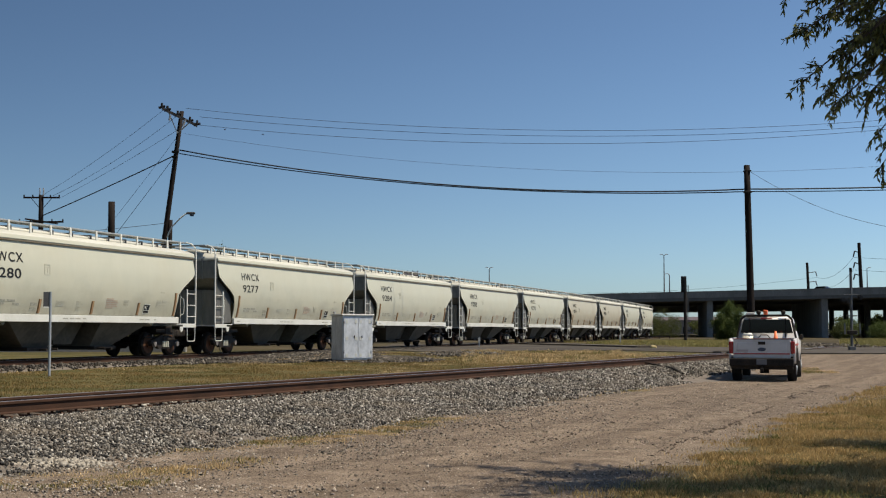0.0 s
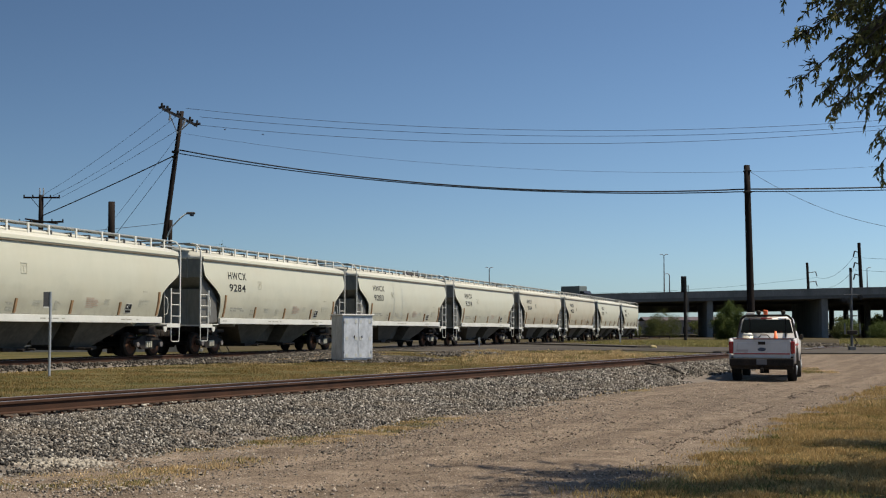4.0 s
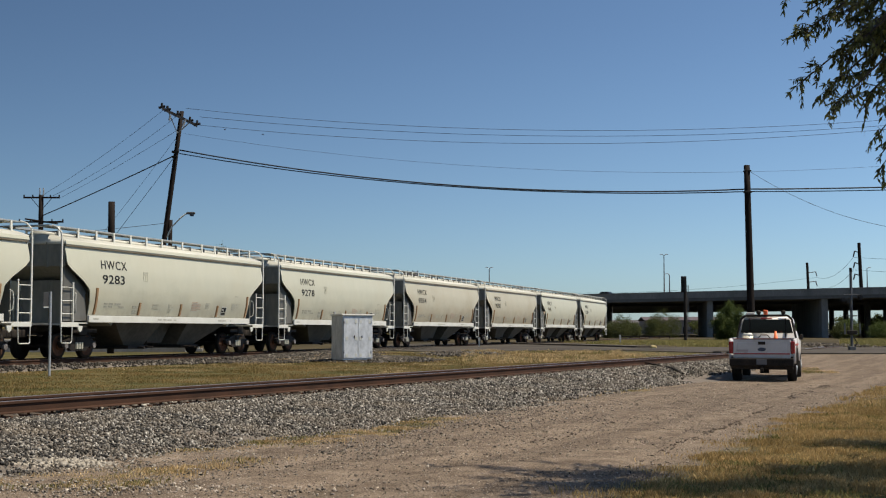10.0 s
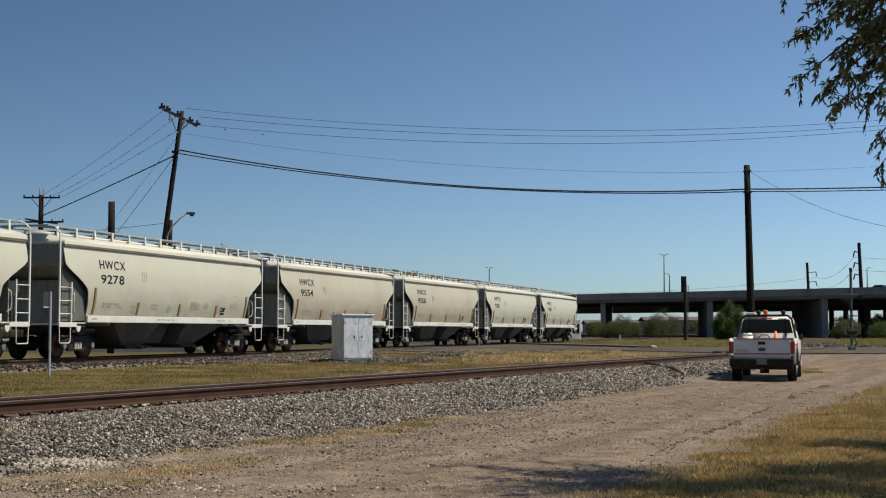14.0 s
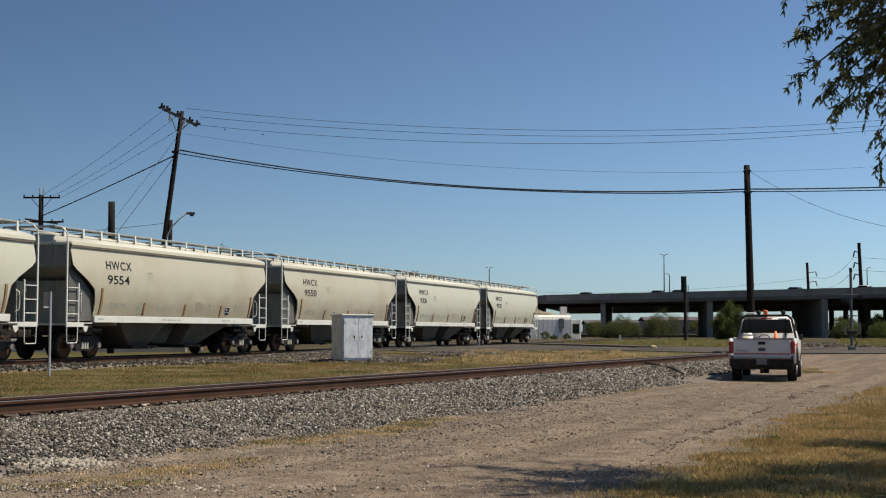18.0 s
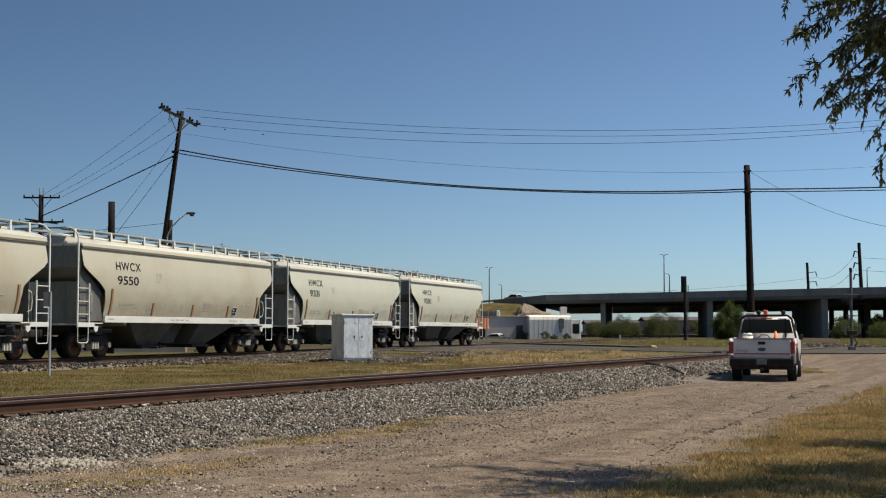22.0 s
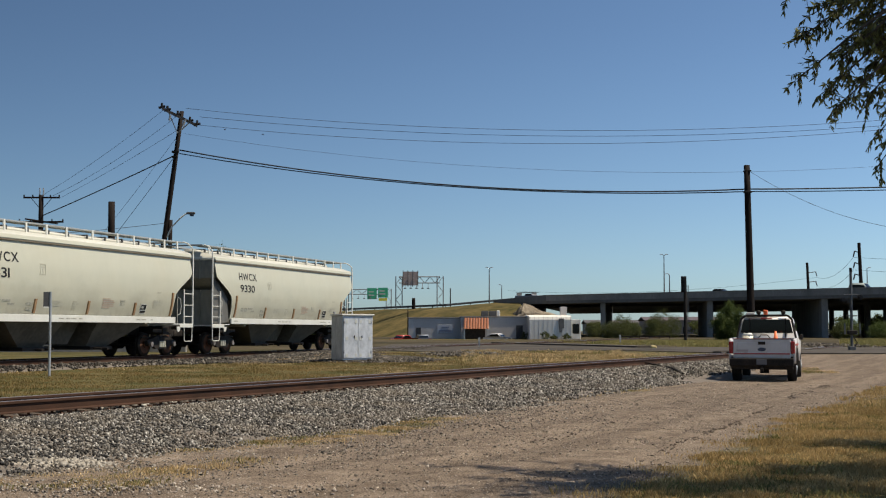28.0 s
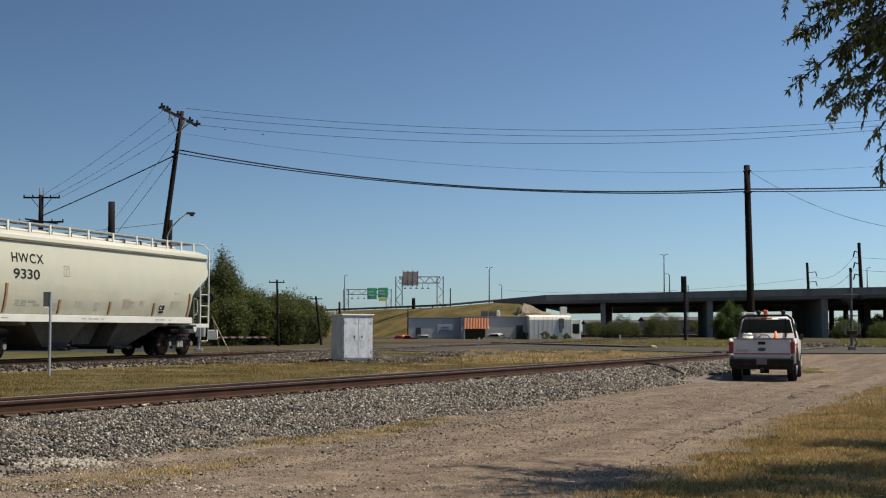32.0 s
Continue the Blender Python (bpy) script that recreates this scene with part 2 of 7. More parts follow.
# ---- mesh helpers ----
class Mesh:
    """Verts and faces gathered piece by piece."""

    def __init__(self):
        self.v, self.f = [], []

    def add(self, verts, faces, m=None):
        o = len(self.v)
        self.v += [tuple(m @ Vector(p)) if m else tuple(p) for p in verts]
        self.f += [tuple(i + o for i in q) for q in faces]
        return self

    def box(self, c, s, b=0.0, m=None):
        """A box of centre c and sizes s, with its edges cut back by b."""
        hx, hy, hz = s[0] / 2, s[1] / 2, s[2] / 2
        b = min(b, hx * 0.9, hy * 0.9, hz * 0.9)
        M = Matrix.Translation(c)
        if m:
            M = m @ M
        if b <= 0:
            v = [(x * hx, y * hy, z * hz) for x in (-1, 1) for y in (-1, 1) for z in (-1, 1)]
            return self.add(v, [(0, 1, 3, 2), (4, 6, 7, 5), (0, 4, 5, 1), (2, 3, 7, 6), (0, 2, 6, 4), (1, 5, 7, 3)], M)
        bm = bmesh.new()
        bmesh.ops.create_cube(bm, size=1)
        for q in bm.verts:
            q.co = (q.co.x * 2 * hx, q.co.y * 2 * hy, q.co.z * 2 * hz)
        bmesh.ops.bevel(bm, geom=bm.edges[:], offset=b, segments=2, profile=0.5, affect="EDGES")
        return self.take(bm, M)

    def take(self, bm, m=None):
        bm.verts.index_update()
        v = [q.co.copy() for q in bm.verts]
        f = [tuple(q.index for q in p.verts) for p in bm.faces]
        bm.free()
        return self.add(v, f, m)

    def rod(self, p, q, r, n=8, r2=None, caps=True):
        """A round bar from p to q."""
        p, q = Vector(p), Vector(q)
        r2 = r if r2 is None else r2
        d = (q - p).normalized()
        u = d.orthogonal().normalized()
        w = d.cross(u)
        v, f = [], []
        for c, rr in ((p, r), (q, r2)):
            v += [c + (u * math.cos(2 * math.pi * i / n) + w * math.sin(2 * math.pi * i / n)) * rr for i in range(n)]
        f = [(i, (i + 1) % n, n + (i + 1) % n, n + i) for i in range(n)]
        if caps:
            f += [tuple(range(n - 1, -1, -1)), tuple(range(n, 2 * n))]
        return self.add(v, f)

    def tube(self, pts, r, n=6):
        for a, b in zip(pts, pts[1:]):
            self.rod(a, b, r, n)
        return self

    def prism(self, prof, a, b, axis="x", m=None):
        """A closed outline drawn out from a to b along an axis."""
        k = len(prof)
        put = {"x": lambda t, p: (t, p[0], p[1]), "y": lambda t, p: (p[0], t, p[1]), "z": lambda t, p: (p[0], p[1], t)}[axis]
        v = [put(a, p) for p in prof] + [put(b, p) for p in prof]
        f = [(i, (i + 1) % k, k + (i + 1) % k, k + i) for i in range(k)]
        return self.add(v, f + [tuple(range(k - 1, -1, -1)), tuple(range(k, 2 * k))], m)

    def loft(self, rings, closed=True, caps=True):
        k = len(rings[0])
        o = [p for r in rings for p in r]
        f = []
        for j in range(len(rings) - 1):
            for i in range(k if closed else k - 1):
                f.append((j * k + i, j * k + (i + 1) % k, (j + 1) * k + (i + 1) % k, (j + 1) * k + i))
        if caps and closed:
            f += [tuple(range(k - 1, -1, -1)), tuple((len(rings) - 1) * k + i for i in range(k))]
        return self.add(o, f)

    def data(self, name, material, smooth=False):
        me = bpy.data.meshes.new(name)
        me.from_pydata(self.v, [], self.f)
        bm = bmesh.new()
        bm.from_mesh(me)
        bmesh.ops.recalc_face_normals(bm, faces=bm.faces[:])
        bm.to_mesh(me)
        bm.free()
        me.materials.append(material)
        if smooth:
            me.shade_auto_smooth(angle=radians(smooth)) if hasattr(me, "shade_auto_smooth") else me.shade_smooth()
        return me


def fast_mesh(name, v, f, material):
    """A mesh from arrays of points and equal faces."""
    me = bpy.data.meshes.new(name)
    v, f = np.asarray(v, dtype=np.float32), np.asarray(f, dtype=np.int32)
    k = f.shape[1]
    me.vertices.add(len(v))
    me.vertices.foreach_set("co", v.ravel())
    me.loops.add(f.size)
    me.loops.foreach_set("vertex_index", f.ravel())
    me.polygons.add(len(f))
    me.polygons.foreach_set("loop_start", np.arange(0, f.size, k, dtype=np.int32))
    me.update(calc_edges=True)
    me.materials.append(material)
    return me


def part(name, mesh, material, parent, label="", smooth=False, at=None):
    ob = new(name, mesh.data(name, material, smooth) if isinstance(mesh, Mesh) else mesh)
    ob.parent = parent
    if at is not None:
        ob.matrix_basis = at
    if label:
        tagged(ob, label)
    return ob


def thing(name, label, category, at=None, group="", kind=""):
    ob = new(name)
    ob.empty_display_size = 0.3
    if at is not None:
        ob.matrix_basis = at
    return tagged(ob, label, category, group, kind)


def solid(name, mesh, material, label, category="", at=None, group="", kind="", smooth=False):
    ob = new(name, mesh.data(name, material, smooth) if isinstance(mesh, Mesh) else mesh)
    if at is not None:
        ob.matrix_basis = at
    return tagged(ob, label, category, group, kind)


def words(name, text, size, material, parent, m, sx=1.0):
    """Flat lettering lying on a surface, its left bottom at the pose m, each letter a mesh."""
    x = 0.0
    for ch in text:
        cu = bpy.data.curves.new(name, "FONT")
        cu.body, cu.size, cu.extrude, cu.offset = ch, size, 0.002, 0.011 * size
        tmp = bpy.data.objects.new(name, cu)
        me = bpy.data.meshes.new_from_object(tmp)
        bpy.data.objects.remove(tmp)
        bpy.data.curves.remove(cu)
        lo, hi = min(v.co.x for v in me.vertices), max(v.co.x for v in me.vertices)
        for v in me.vertices:
            v.co.x = (v.co.x - lo) * sx
        me.materials.clear()
        me.materials.append(material)
        ob = new(name, me)
        ob.parent = parent
        ob.matrix_basis = m @ Matrix.Translation((x, 0, 0))
        x += (hi - lo) * sx + 0.13 * size


def on_ground(x, y):
    """The ground height at one place."""
    return float(ground_z(np.float64(x), np.float64(y)))


def sstep(a, b, x):
    t = np.clip((x - a) / (b - a), 0, 1)
    return t * t * (3 - 2 * t)


# ---- plan: the two tracks ----
TRAIN_A = radians(17.377)      # bearing of the far track, from straight ahead to the right
TD, TN = Vector((math.sin(TRAIN_A), math.cos(TRAIN_A), 0)), Vector((math.cos(TRAIN_A), -math.sin(TRAIN_A), 0))
T0 = Vector((-12.99, 51.25, 0))  # a point of its centre line
T_HEAD, BEND, CURVE = 0.525, 45.9, 2.86e-4
NEAR_A = radians(24.9)
ND, NN = Vector((math.sin(NEAR_A), math.cos(NEAR_A), 0)), Vector((math.cos(NEAR_A), -math.sin(NEAR_A), 0))
N0 = Vector((-6.28, 19.33, 0)) - NN * 0.75
N_HEAD = 0.5


def on_train(s, side=0.0):
    """A point of the far track's centre line at s metres along it."""
    q = max(0.0, s - BEND)
    p = T0 + TD * s - TN * (CURVE * q * q) + TN * side
    return p, TRAIN_A - 2 * CURVE * q


def ground_z(x, y):
    """The lie of the land: flat by the camera, a little higher past the near track."""
    left = -((x - N0.x) * NN.x + (y - N0.y) * NN.y)
    far = sstep(44, 68, y)
    dip = (0.62 + 0.22 * sstep(2, -3, x)) * np.exp(-((y - 176.0) / 3.2) ** 2) * sstep(-22, -12, x) * sstep(14, 8, x)
    return np.maximum(0.22 * sstep(-0.5, 2.0, left) * sstep(5, 18, y), 0.40 * far) + 0.02 * far - dip - 0.06 * np.exp(-((x - 10.6) / 2.6) ** 2 - ((y - 43.5) / 4.5) ** 2)


# ---- ground ----
def ground_material():
    m = bpy.data.materials.new("dry_ground")
    m.use_nodes = True
    n, l = m.node_tree.nodes, m.node_tree.links
    p = n["Principled BSDF"]
    p.inputs["Roughness"].default_value = 0.95
    p.inputs["Specular IOR Level"].default_value = 0.1
    co = n.new("ShaderNodeTexCoord").outputs["Object"]

    def noise_tex(scale, detail=4):
        t = n.new("ShaderNodeTexNoise")
        t.inputs["Scale"].default_value, t.inputs["Detail"].default_value = scale, detail
        l.new(co, t.inputs["Vector"])
        return t.outputs[0]

    def ramp(src, stops):
        r = n.new("ShaderNodeValToRGB")
        e = r.color_ramp.elements
        while len(e) < len(stops):
            e.new(0.5)
        for q, (pos, c) in zip(e, stops):
            q.position, q.color = pos, (*c, 1)
        l.new(src, r.inputs[0])
        return r.outputs[0]

    def math_node(op, a, b, c=None):
        t = n.new("ShaderNodeMath")
        t.operation = op
        for i, v in enumerate((a, b, c)):
            if v is None:
                continue
            if isinstance(v, (int, float)):
                t.inputs[i].default_value = v
            else:
                l.new(v, t.inputs[i])
        return t.outputs[0]

    def mix(f, a, b):
        t = n.new("ShaderNodeMix")
        t.data_type = "RGBA"
        l.new(f, t.inputs[0])
        l.new(a, t.inputs[6])
        l.new(b, t.inputs[7])
        return t.outputs[2]

    big, mid, fine = noise_tex(0.55), noise_tex(2.6), noise_tex(55.0, 8)
    dirt = ramp(math_node("MULTIPLY_ADD", fine, 0.7, math_node("MULTIPLY", mid, 0.3)), [(0.40, (0.068, 0.051, 0.037)), (0.485, (0.140, 0.106, 0.077)), (0.53, (0.170, 0.132, 0.098)), (0.60, (0.252, 0.203, 0.156))])
    grass = ramp(math_node("MULTIPLY_ADD", fine, 0.3, math_node("MULTIPLY", big, 0.7)), [(0.36, (0.046, 0.048, 0.016)), (0.5, (0.076, 0.068, 0.025)), (0.64, (0.115, 0.088, 0.038))])
    # pale and dark streaks along the wheel tracks
    mp = n.new("ShaderNodeMapping")
    mp.inputs["Rotation"].default_value = (0, 0, NEAR_A)
    l.new(co, mp.inputs[0])
    m2 = n.new("ShaderNodeMapping")
    m2.inputs["Scale"].default_value = (1.5, 0.09, 1)
    l.new(mp.outputs[0], m2.inputs[0])
    tk = n.new("ShaderNodeTexNoise")
    tk.inputs["Scale"].default_value, tk.inputs["Detail"].default_value = 1.0, 5
    l.new(m2.outputs[0], tk.inputs["Vector"])
    streak = ramp(tk.outputs[0], [(0.40, (0.62, 0.60, 0.58)), (0.58, (1.16, 1.15, 1.13))])
    ml = n.new("ShaderNodeMix")
    ml.data_type, ml.blend_type, ml.inputs[0].default_value = "RGBA", "MULTIPLY", 0.5
    l.new(dirt, ml.inputs[6])
    l.new(streak, ml.inputs[7])
    dirt = ml.outputs[2]
    # far waste ground: greyer, in wide patches
    wide = noise_tex(0.045, 6)
    waste = ramp(math_node("MULTIPLY_ADD", big, 0.35, math_node("MULTIPLY", wide, 0.65)), [(0.40, (0.0325, 0.0282, 0.0163)), (0.5, (0.0569, 0.0461, 0.0244)), (0.6, (0.0813, 0.0639, 0.0379))])
    dist = n.new("ShaderNodeSeparateXYZ")
    l.new(co, dist.inputs[0])
    fmr = n.new("ShaderNodeMapRange")
    fmr.inputs[1].default_value, fmr.inputs[2].default_value = 62, 82
    l.new(dist.outputs[1], fmr.inputs[0])
    grass = mix(fmr.outputs[0], grass, waste)
    dirt = mix(fmr.outputs[0], dirt, waste)
    dot = n.new("ShaderNodeVectorMath")
    dot.operation = "DOT_PRODUCT"
    dot.inputs[1].default_value = NN
    l.new(co, dot.inputs[0])
    u = math_node("SUBTRACT", dot.outputs["Value"], N0.dot(NN))
    u = math_node("ADD", u, math_node("MULTIPLY", math_node("SUBTRACT", mid, 0.5), 2.2))
    inside = n.new("ShaderNodeMapRange")
    inside.inputs[1].default_value, inside.inputs[2].default_value = 10.3, 11.2
    l.new(u, inside.inputs[0])
    left = n.new("ShaderNodeMapRange")
    left.inputs[1].default_value, left.inputs[2].default_value = 0.0, -0.6
    l.new(u, left.inputs[0])
    f = math_node("MAXIMUM", inside.outputs[0], left.outputs[0])
    l.new(mix(f, dirt, grass), p.inputs["Base Color"])
    bp = n.new("ShaderNodeBump")
    bp.inputs["Strength"].default_value, bp.inputs["Distance"].default_value = 0.7, 0.04
    l.new(math_node("MULTIPLY_ADD", fine, 0.5, mid), bp.inputs["Height"])
    l.new(bp.outputs[0], p.inputs["Normal"])
    return m


def grid_axis(stops):
    out = []
    for (a, b, n) in stops:
        out += list(np.linspace(a, b, n, endpoint=False))
    return np.array(out + [stops[-1][1]])


GX = grid_axis([(-3500, -400, 8), (-400, -60, 14), (-60, -14, 24), (-14, 20, 130), (20, 80, 24), (80, 400, 14), (400, 3500, 8)])
GY = grid_axis([(-1500, -60, 8), (-60, 6, 14), (6, 50, 200), (50, 120, 60), (120, 160, 6), (160, 195, 28), (195, 420, 22), (420, 4000, 12)])
xx, yy = np.meshgrid(GX, GY, indexing="xy")
zz = ground_z(xx, yy)
u_near = (xx - N0.x) * NN.x + (yy - N0.y) * NN.y
near_w = (np.abs(xx) < 20) & (yy > 6) & (yy < 50) & (u_near > 3)
bumps = np.array([noise.noise((a * 0.9, b * 0.9, 0.3)) * 0.025 + noise.noise((a * 3, b * 3, 2.3)) * 0.008 for a, b in zip(xx[near_w], yy[near_w])])
zz[near_w] += bumps
# wheel ruts of the dirt road
for rut in (6.3, 8.1):
    zz -= 0.035 * np.exp(-((u_near - rut) / 0.28) ** 2) * sstep(50, 30, yy)
nx, ny = len(GX), len(GY)
idx = np.arange(nx * ny).reshape(ny, nx)
quads = np.stack([idx[:-1, :-1], idx[:-1, 1:], idx[1:, 1:], idx[1:, :-1]], -1).reshape(-1, 4)
ground = new("ground", fast_mesh("ground", np.stack([xx, yy, zz], -1).reshape(-1, 3), quads, ground_material()))
tagged(ground, "pale dirt road and dry tan grass, level to the horizon", kind="structure")


# ---- tracks ----
RAIL_PROF = [(-0.07, 0.0), (0.07, 0.0), (0.07, 0.012), (0.012, 0.03), (0.012, 0.125), (0.037, 0.14), (0.037, 0.168), (0.03, 0.178), (-0.03, 0.178), (-0.037, 0.168), (-0.037, 0.14), (-0.012, 0.125), (-0.012, 0.03), (-0.07, 0.012)]


def line_point(which, s, side):
    if which == "far":
        p, a = on_train(s, side)
        n = Vector((math.cos(a), -math.sin(a), 0))
        return p, n
    return N0 + ND * s + NN * side, NN


def rail_mesh(which, a, b, step, side, head):
    m, top, rings, tops = Mesh(), Mesh(), [], []
    for s in np.arange(a, b + 0.01, step):
        p, n = line_point(which, s, side)
        rings.append([p + n * q[0] + Vector((0, 0, head - 0.182 + q[1])) for q in RAIL_PROF])
        tops.append([p + n * q + Vector((0, 0, head - 0.0035 + h)) for q, h in ((-0.031, 0), (0.031, 0), (0.027, 0.004), (-0.027, 0.004))])
    m.loft(rings)
    top.loft(tops)
    return m, top


def bed_profile(which):
    if which == "near":
        return [(-2.6, 0.14), (-1.55, 0.19), (0.0, 0.20), (0.85, 0.235), (1.15, 0.255), (1.6, 0.27), (2.0, 0.255), (3.2, 0.12), (4.8, -0.03)]
    return [(-3.2, 0.15), (-1.6, 0.30), (1.6, 0.30), (2.2, 0.26), (2.9, 0.12)]


def bed_height(which, u):
    pr = bed_profile(which)
    return np.interp(u, [q[0] for q in pr], [q[1] for q in pr])


def stones(which, s0, s1, u0, u1, per_m2, size, rnd, keep=None):
    """Angular stones lying on a ballast bed, as arrays."""
    count = int((s1 - s0) * (u1 - u0) * per_m2)
    s, u = rnd.uniform(s0, s1, count), rnd.uniform(u0, u1, count)
    if keep is not None:
        k = keep(s, u)
        s, u = s[k], u[k]
        count = len(s)
    base = np.array([(-1, -1, -1), (1, -1, -1), (1, 1, -1), (-1, 1, -1), (-1, -1, 1), (1, -1, 1), (1, 1, 1), (-1, 1, 1)], float) * 0.5
    v = base[None] * (1 + rnd.uniform(-0.45, 0.3, (count, 8, 3)))
    v *= (size * rnd.uniform(0.4, 1.6, count))[:, None, None] * rnd.uniform(0.38, 1.35, (count, 1, 3))
    a, b = rnd.uniform(0, 6.28, count), rnd.uniform(-1.3, 1.3, count)
    ca, sa, cb, sb = np.cos(a), np.sin(a), np.cos(b), np.sin(b)
    y, z = v[..., 1] * cb[:, None] - v[..., 2] * sb[:, None], v[..., 1] * sb[:, None] + v[..., 2] * cb[:, None]
    x = v[..., 0] * ca[:, None] - y * sa[:, None]
    y = v[..., 0] * sa[:, None] + y * ca[:, None]
    if which == "near":
        px, py = N0.x + ND.x * s + NN.x * u, N0.y + ND.y * s + NN.y * u
    else:
        q = np.maximum(0, s - BEND)
        px = T0.x + TD.x * s + TN.x * (u - CURVE * q * q)
        py = T0.y + TD.y * s + TN.y * (u - CURVE * q * q)
    h = bed_height(which, u) + size * rnd.uniform(-0.35, 1.05, count)
    if which == "far":
        h = np.maximum(h, ground_z(px, py) + size * rnd.uniform(-0.1, 0.5, count))
    v = np.stack([x + px[:, None], y + py[:, None], z + h[:, None]], -1).reshape(-1, 3)
    faces = np.array([(0, 3, 2, 1), (4, 5, 6, 7), (0, 1, 5, 4), (1, 2, 6, 5), (2, 3, 7, 6), (3, 0, 4, 7)])
    f = (faces[None] + 8 * np.arange(count)[:, None, None]).reshape(-1, 4)
    return v, f


def merge(chunks):
    v, f, o = [], [], 0
    for a, b in chunks:
        v.append(a)
        f.append(b + o)
        o += len(a)
    return np.concatenate(v), np.concatenate(f)


def track(which, a, b, head, tie_a, tie_b, label):
    tr = thing(which + "_track", label, "railway track", group="railway tracks")
    bed, rings = Mesh(), []
    for s in np.arange(a, b + 0.1, 10.0):
        ring = []
        for q, h in bed_profile(which):
            p, n = line_point(which, s, q)
            ring.append(p + Vector((0, 0, h)))
        p0, _ = line_point(which, s, bed_profile(which)[-1][0])
        p1, _ = line_point(which, s, bed_profile(which)[0][0])
        ring += [p0 + Vector((0, 0, -0.3)), p1 + Vector((0, 0, -0.3))]
        rings.append(ring)
    bed.loft(rings)
    part("ballast_bed", bed, DUST, tr, "dusty bed of crushed grey limestone")
    for side in (-0.755, 0.755):
        m, top = rail_mesh(which, a, b, 10.0 if which == "far" else 20.0, side, head - (0.048 if which == "near" and side < 0 else 0.0))
        r = part("rail", m, RAIL_SIDE, tr, "rust-brown steel rail")
        part("rail_head", top, RAIL_TOP, r, "polished running surface")
    tie = Mesh().box((0, 0, 0), (0.23, 2.44, 0.18), 0.012).data("tie", TIE)
    plate = Mesh().box((0, 0, 0), (0.19, 0.36, 0.022), 0).box((0.05, 0.13, 0.02), (0.03, 0.03, 0.04), 0).box((-0.05, -0.13, 0.02), (0.03, 0.03, 0.04), 0).data("tie_plate", RUST)
    for s in np.arange(tie_a, tie_b, 0.53):
        p, n = line_point(which, s + random.uniform(-0.02, 0.02), 0)
        rz = math.degrees(math.atan2(n.y, n.x)) + 90 + random.uniform(-0.6, 0.6)
        ob = new("tie", tie)
        ob.parent, ob.matrix_basis = tr, pose(p.x, p.y, head - 0.182 - 0.022 - 0.09 - (0.024 if which == "near" else 0.0), 1.8 if which == "near" else 0, 0, rz)
        for q in (-0.755, 0.755):
            pl = new("tie_plate", plate)
            pl.parent, pl.matrix_basis = ob, pose(0, q, 0.1)
    return tr


track("near", -30, 330, N_HEAD, -2.0, 46.0, "rusty single track on a raised bed of grey crushed stone")
track("far", -60, 330, T_HEAD, -12.0, 26.0, "rusty railway track under the train on grey ballast")

rnd = np.random.default_rng(7)
keep_n = lambda s, u: ~((np.abs(np.abs(u) - 0.755) < 0.12))
def lie(k0, fall, least):
    """Keeps stones off the rails and thins them down the slope, with dusty bare patches."""
    def keep(s, u):
        bare = np.array([noise.noise((a * 0.55, b * 1.1, 4.0)) for a, b in zip(s, u)])
        p = np.clip(1.2 - (u - k0) * fall, least, 1) * np.clip(1.05 - 1.5 * np.maximum(bare - 0.05, 0) * sstep(1.5, 3.0, u), 0.25, 1)
        return keep_n(s, u) & (rnd.uniform(0, 1, len(u)) < p)
    return keep


near_chunks = [stones("near", -9, 4, 0.85, 5.3, 1050, 0.025, rnd, lie(2.8, 0.42, 0.12)), stones("near", 4, 12, 0.85, 5.1, 1050, 0.0255, rnd, lie(2.8, 0.45, 0.10)),
               stones("near", 12, 24, 0.85, 4.6, 620, 0.032, rnd, lie(2.8, 0.55, 0.05)), stones("near", 24, 56, 0.85, 4.1, 260, 0.040, rnd, lie(2.4, 0.7, 0.02)),
               stones("near", -3, 50, -2.6, 0.6, 25, 0.06, rnd, keep_n)]
st = new("ballast", fast_mesh("ballast", *merge(near_chunks), STONE))
tagged(st, "loose angular grey and tan ballast stones beside the rails", "ballast", kind="stuff")
far_chunks = [stones("far", -14, 30, 0.9, 3.3, 130, 0.06, rnd, lambda s, u: rnd.uniform(0, 1, len(s)) < 1.1 - 0.62 * np.maximum(u - 0.9, 0) * (1 - sstep(-2, 6, s)))]
far_chunks.append(stones("far", 2.5, 18, 2.6, 6.2, 120, 0.055, rnd, lambda s, u: rnd.uniform(0, 1, len(s)) < sstep(2.5, 5.5, s) * sstep(18, 14, s) * sstep(6.3, 5.2, u)))
st2 = new("ballast", fast_mesh("ballast", *merge(far_chunks), STONE_FAR))
tagged(st2, "grey ballast stones along the far track", "ballast", kind="stuff")


# ---- the train ----
def body_profile(z):
    """Half width of the hopper car's bulging side at height z."""
    return float(np.interp(z, [1.45, 1.7, 2.1, 2.6, 3.1, 3.5, 3.85, 4.01], [1.41, 1.48, 1.56, 1.60, 1.58, 1.525, 1.45, 1.42]))


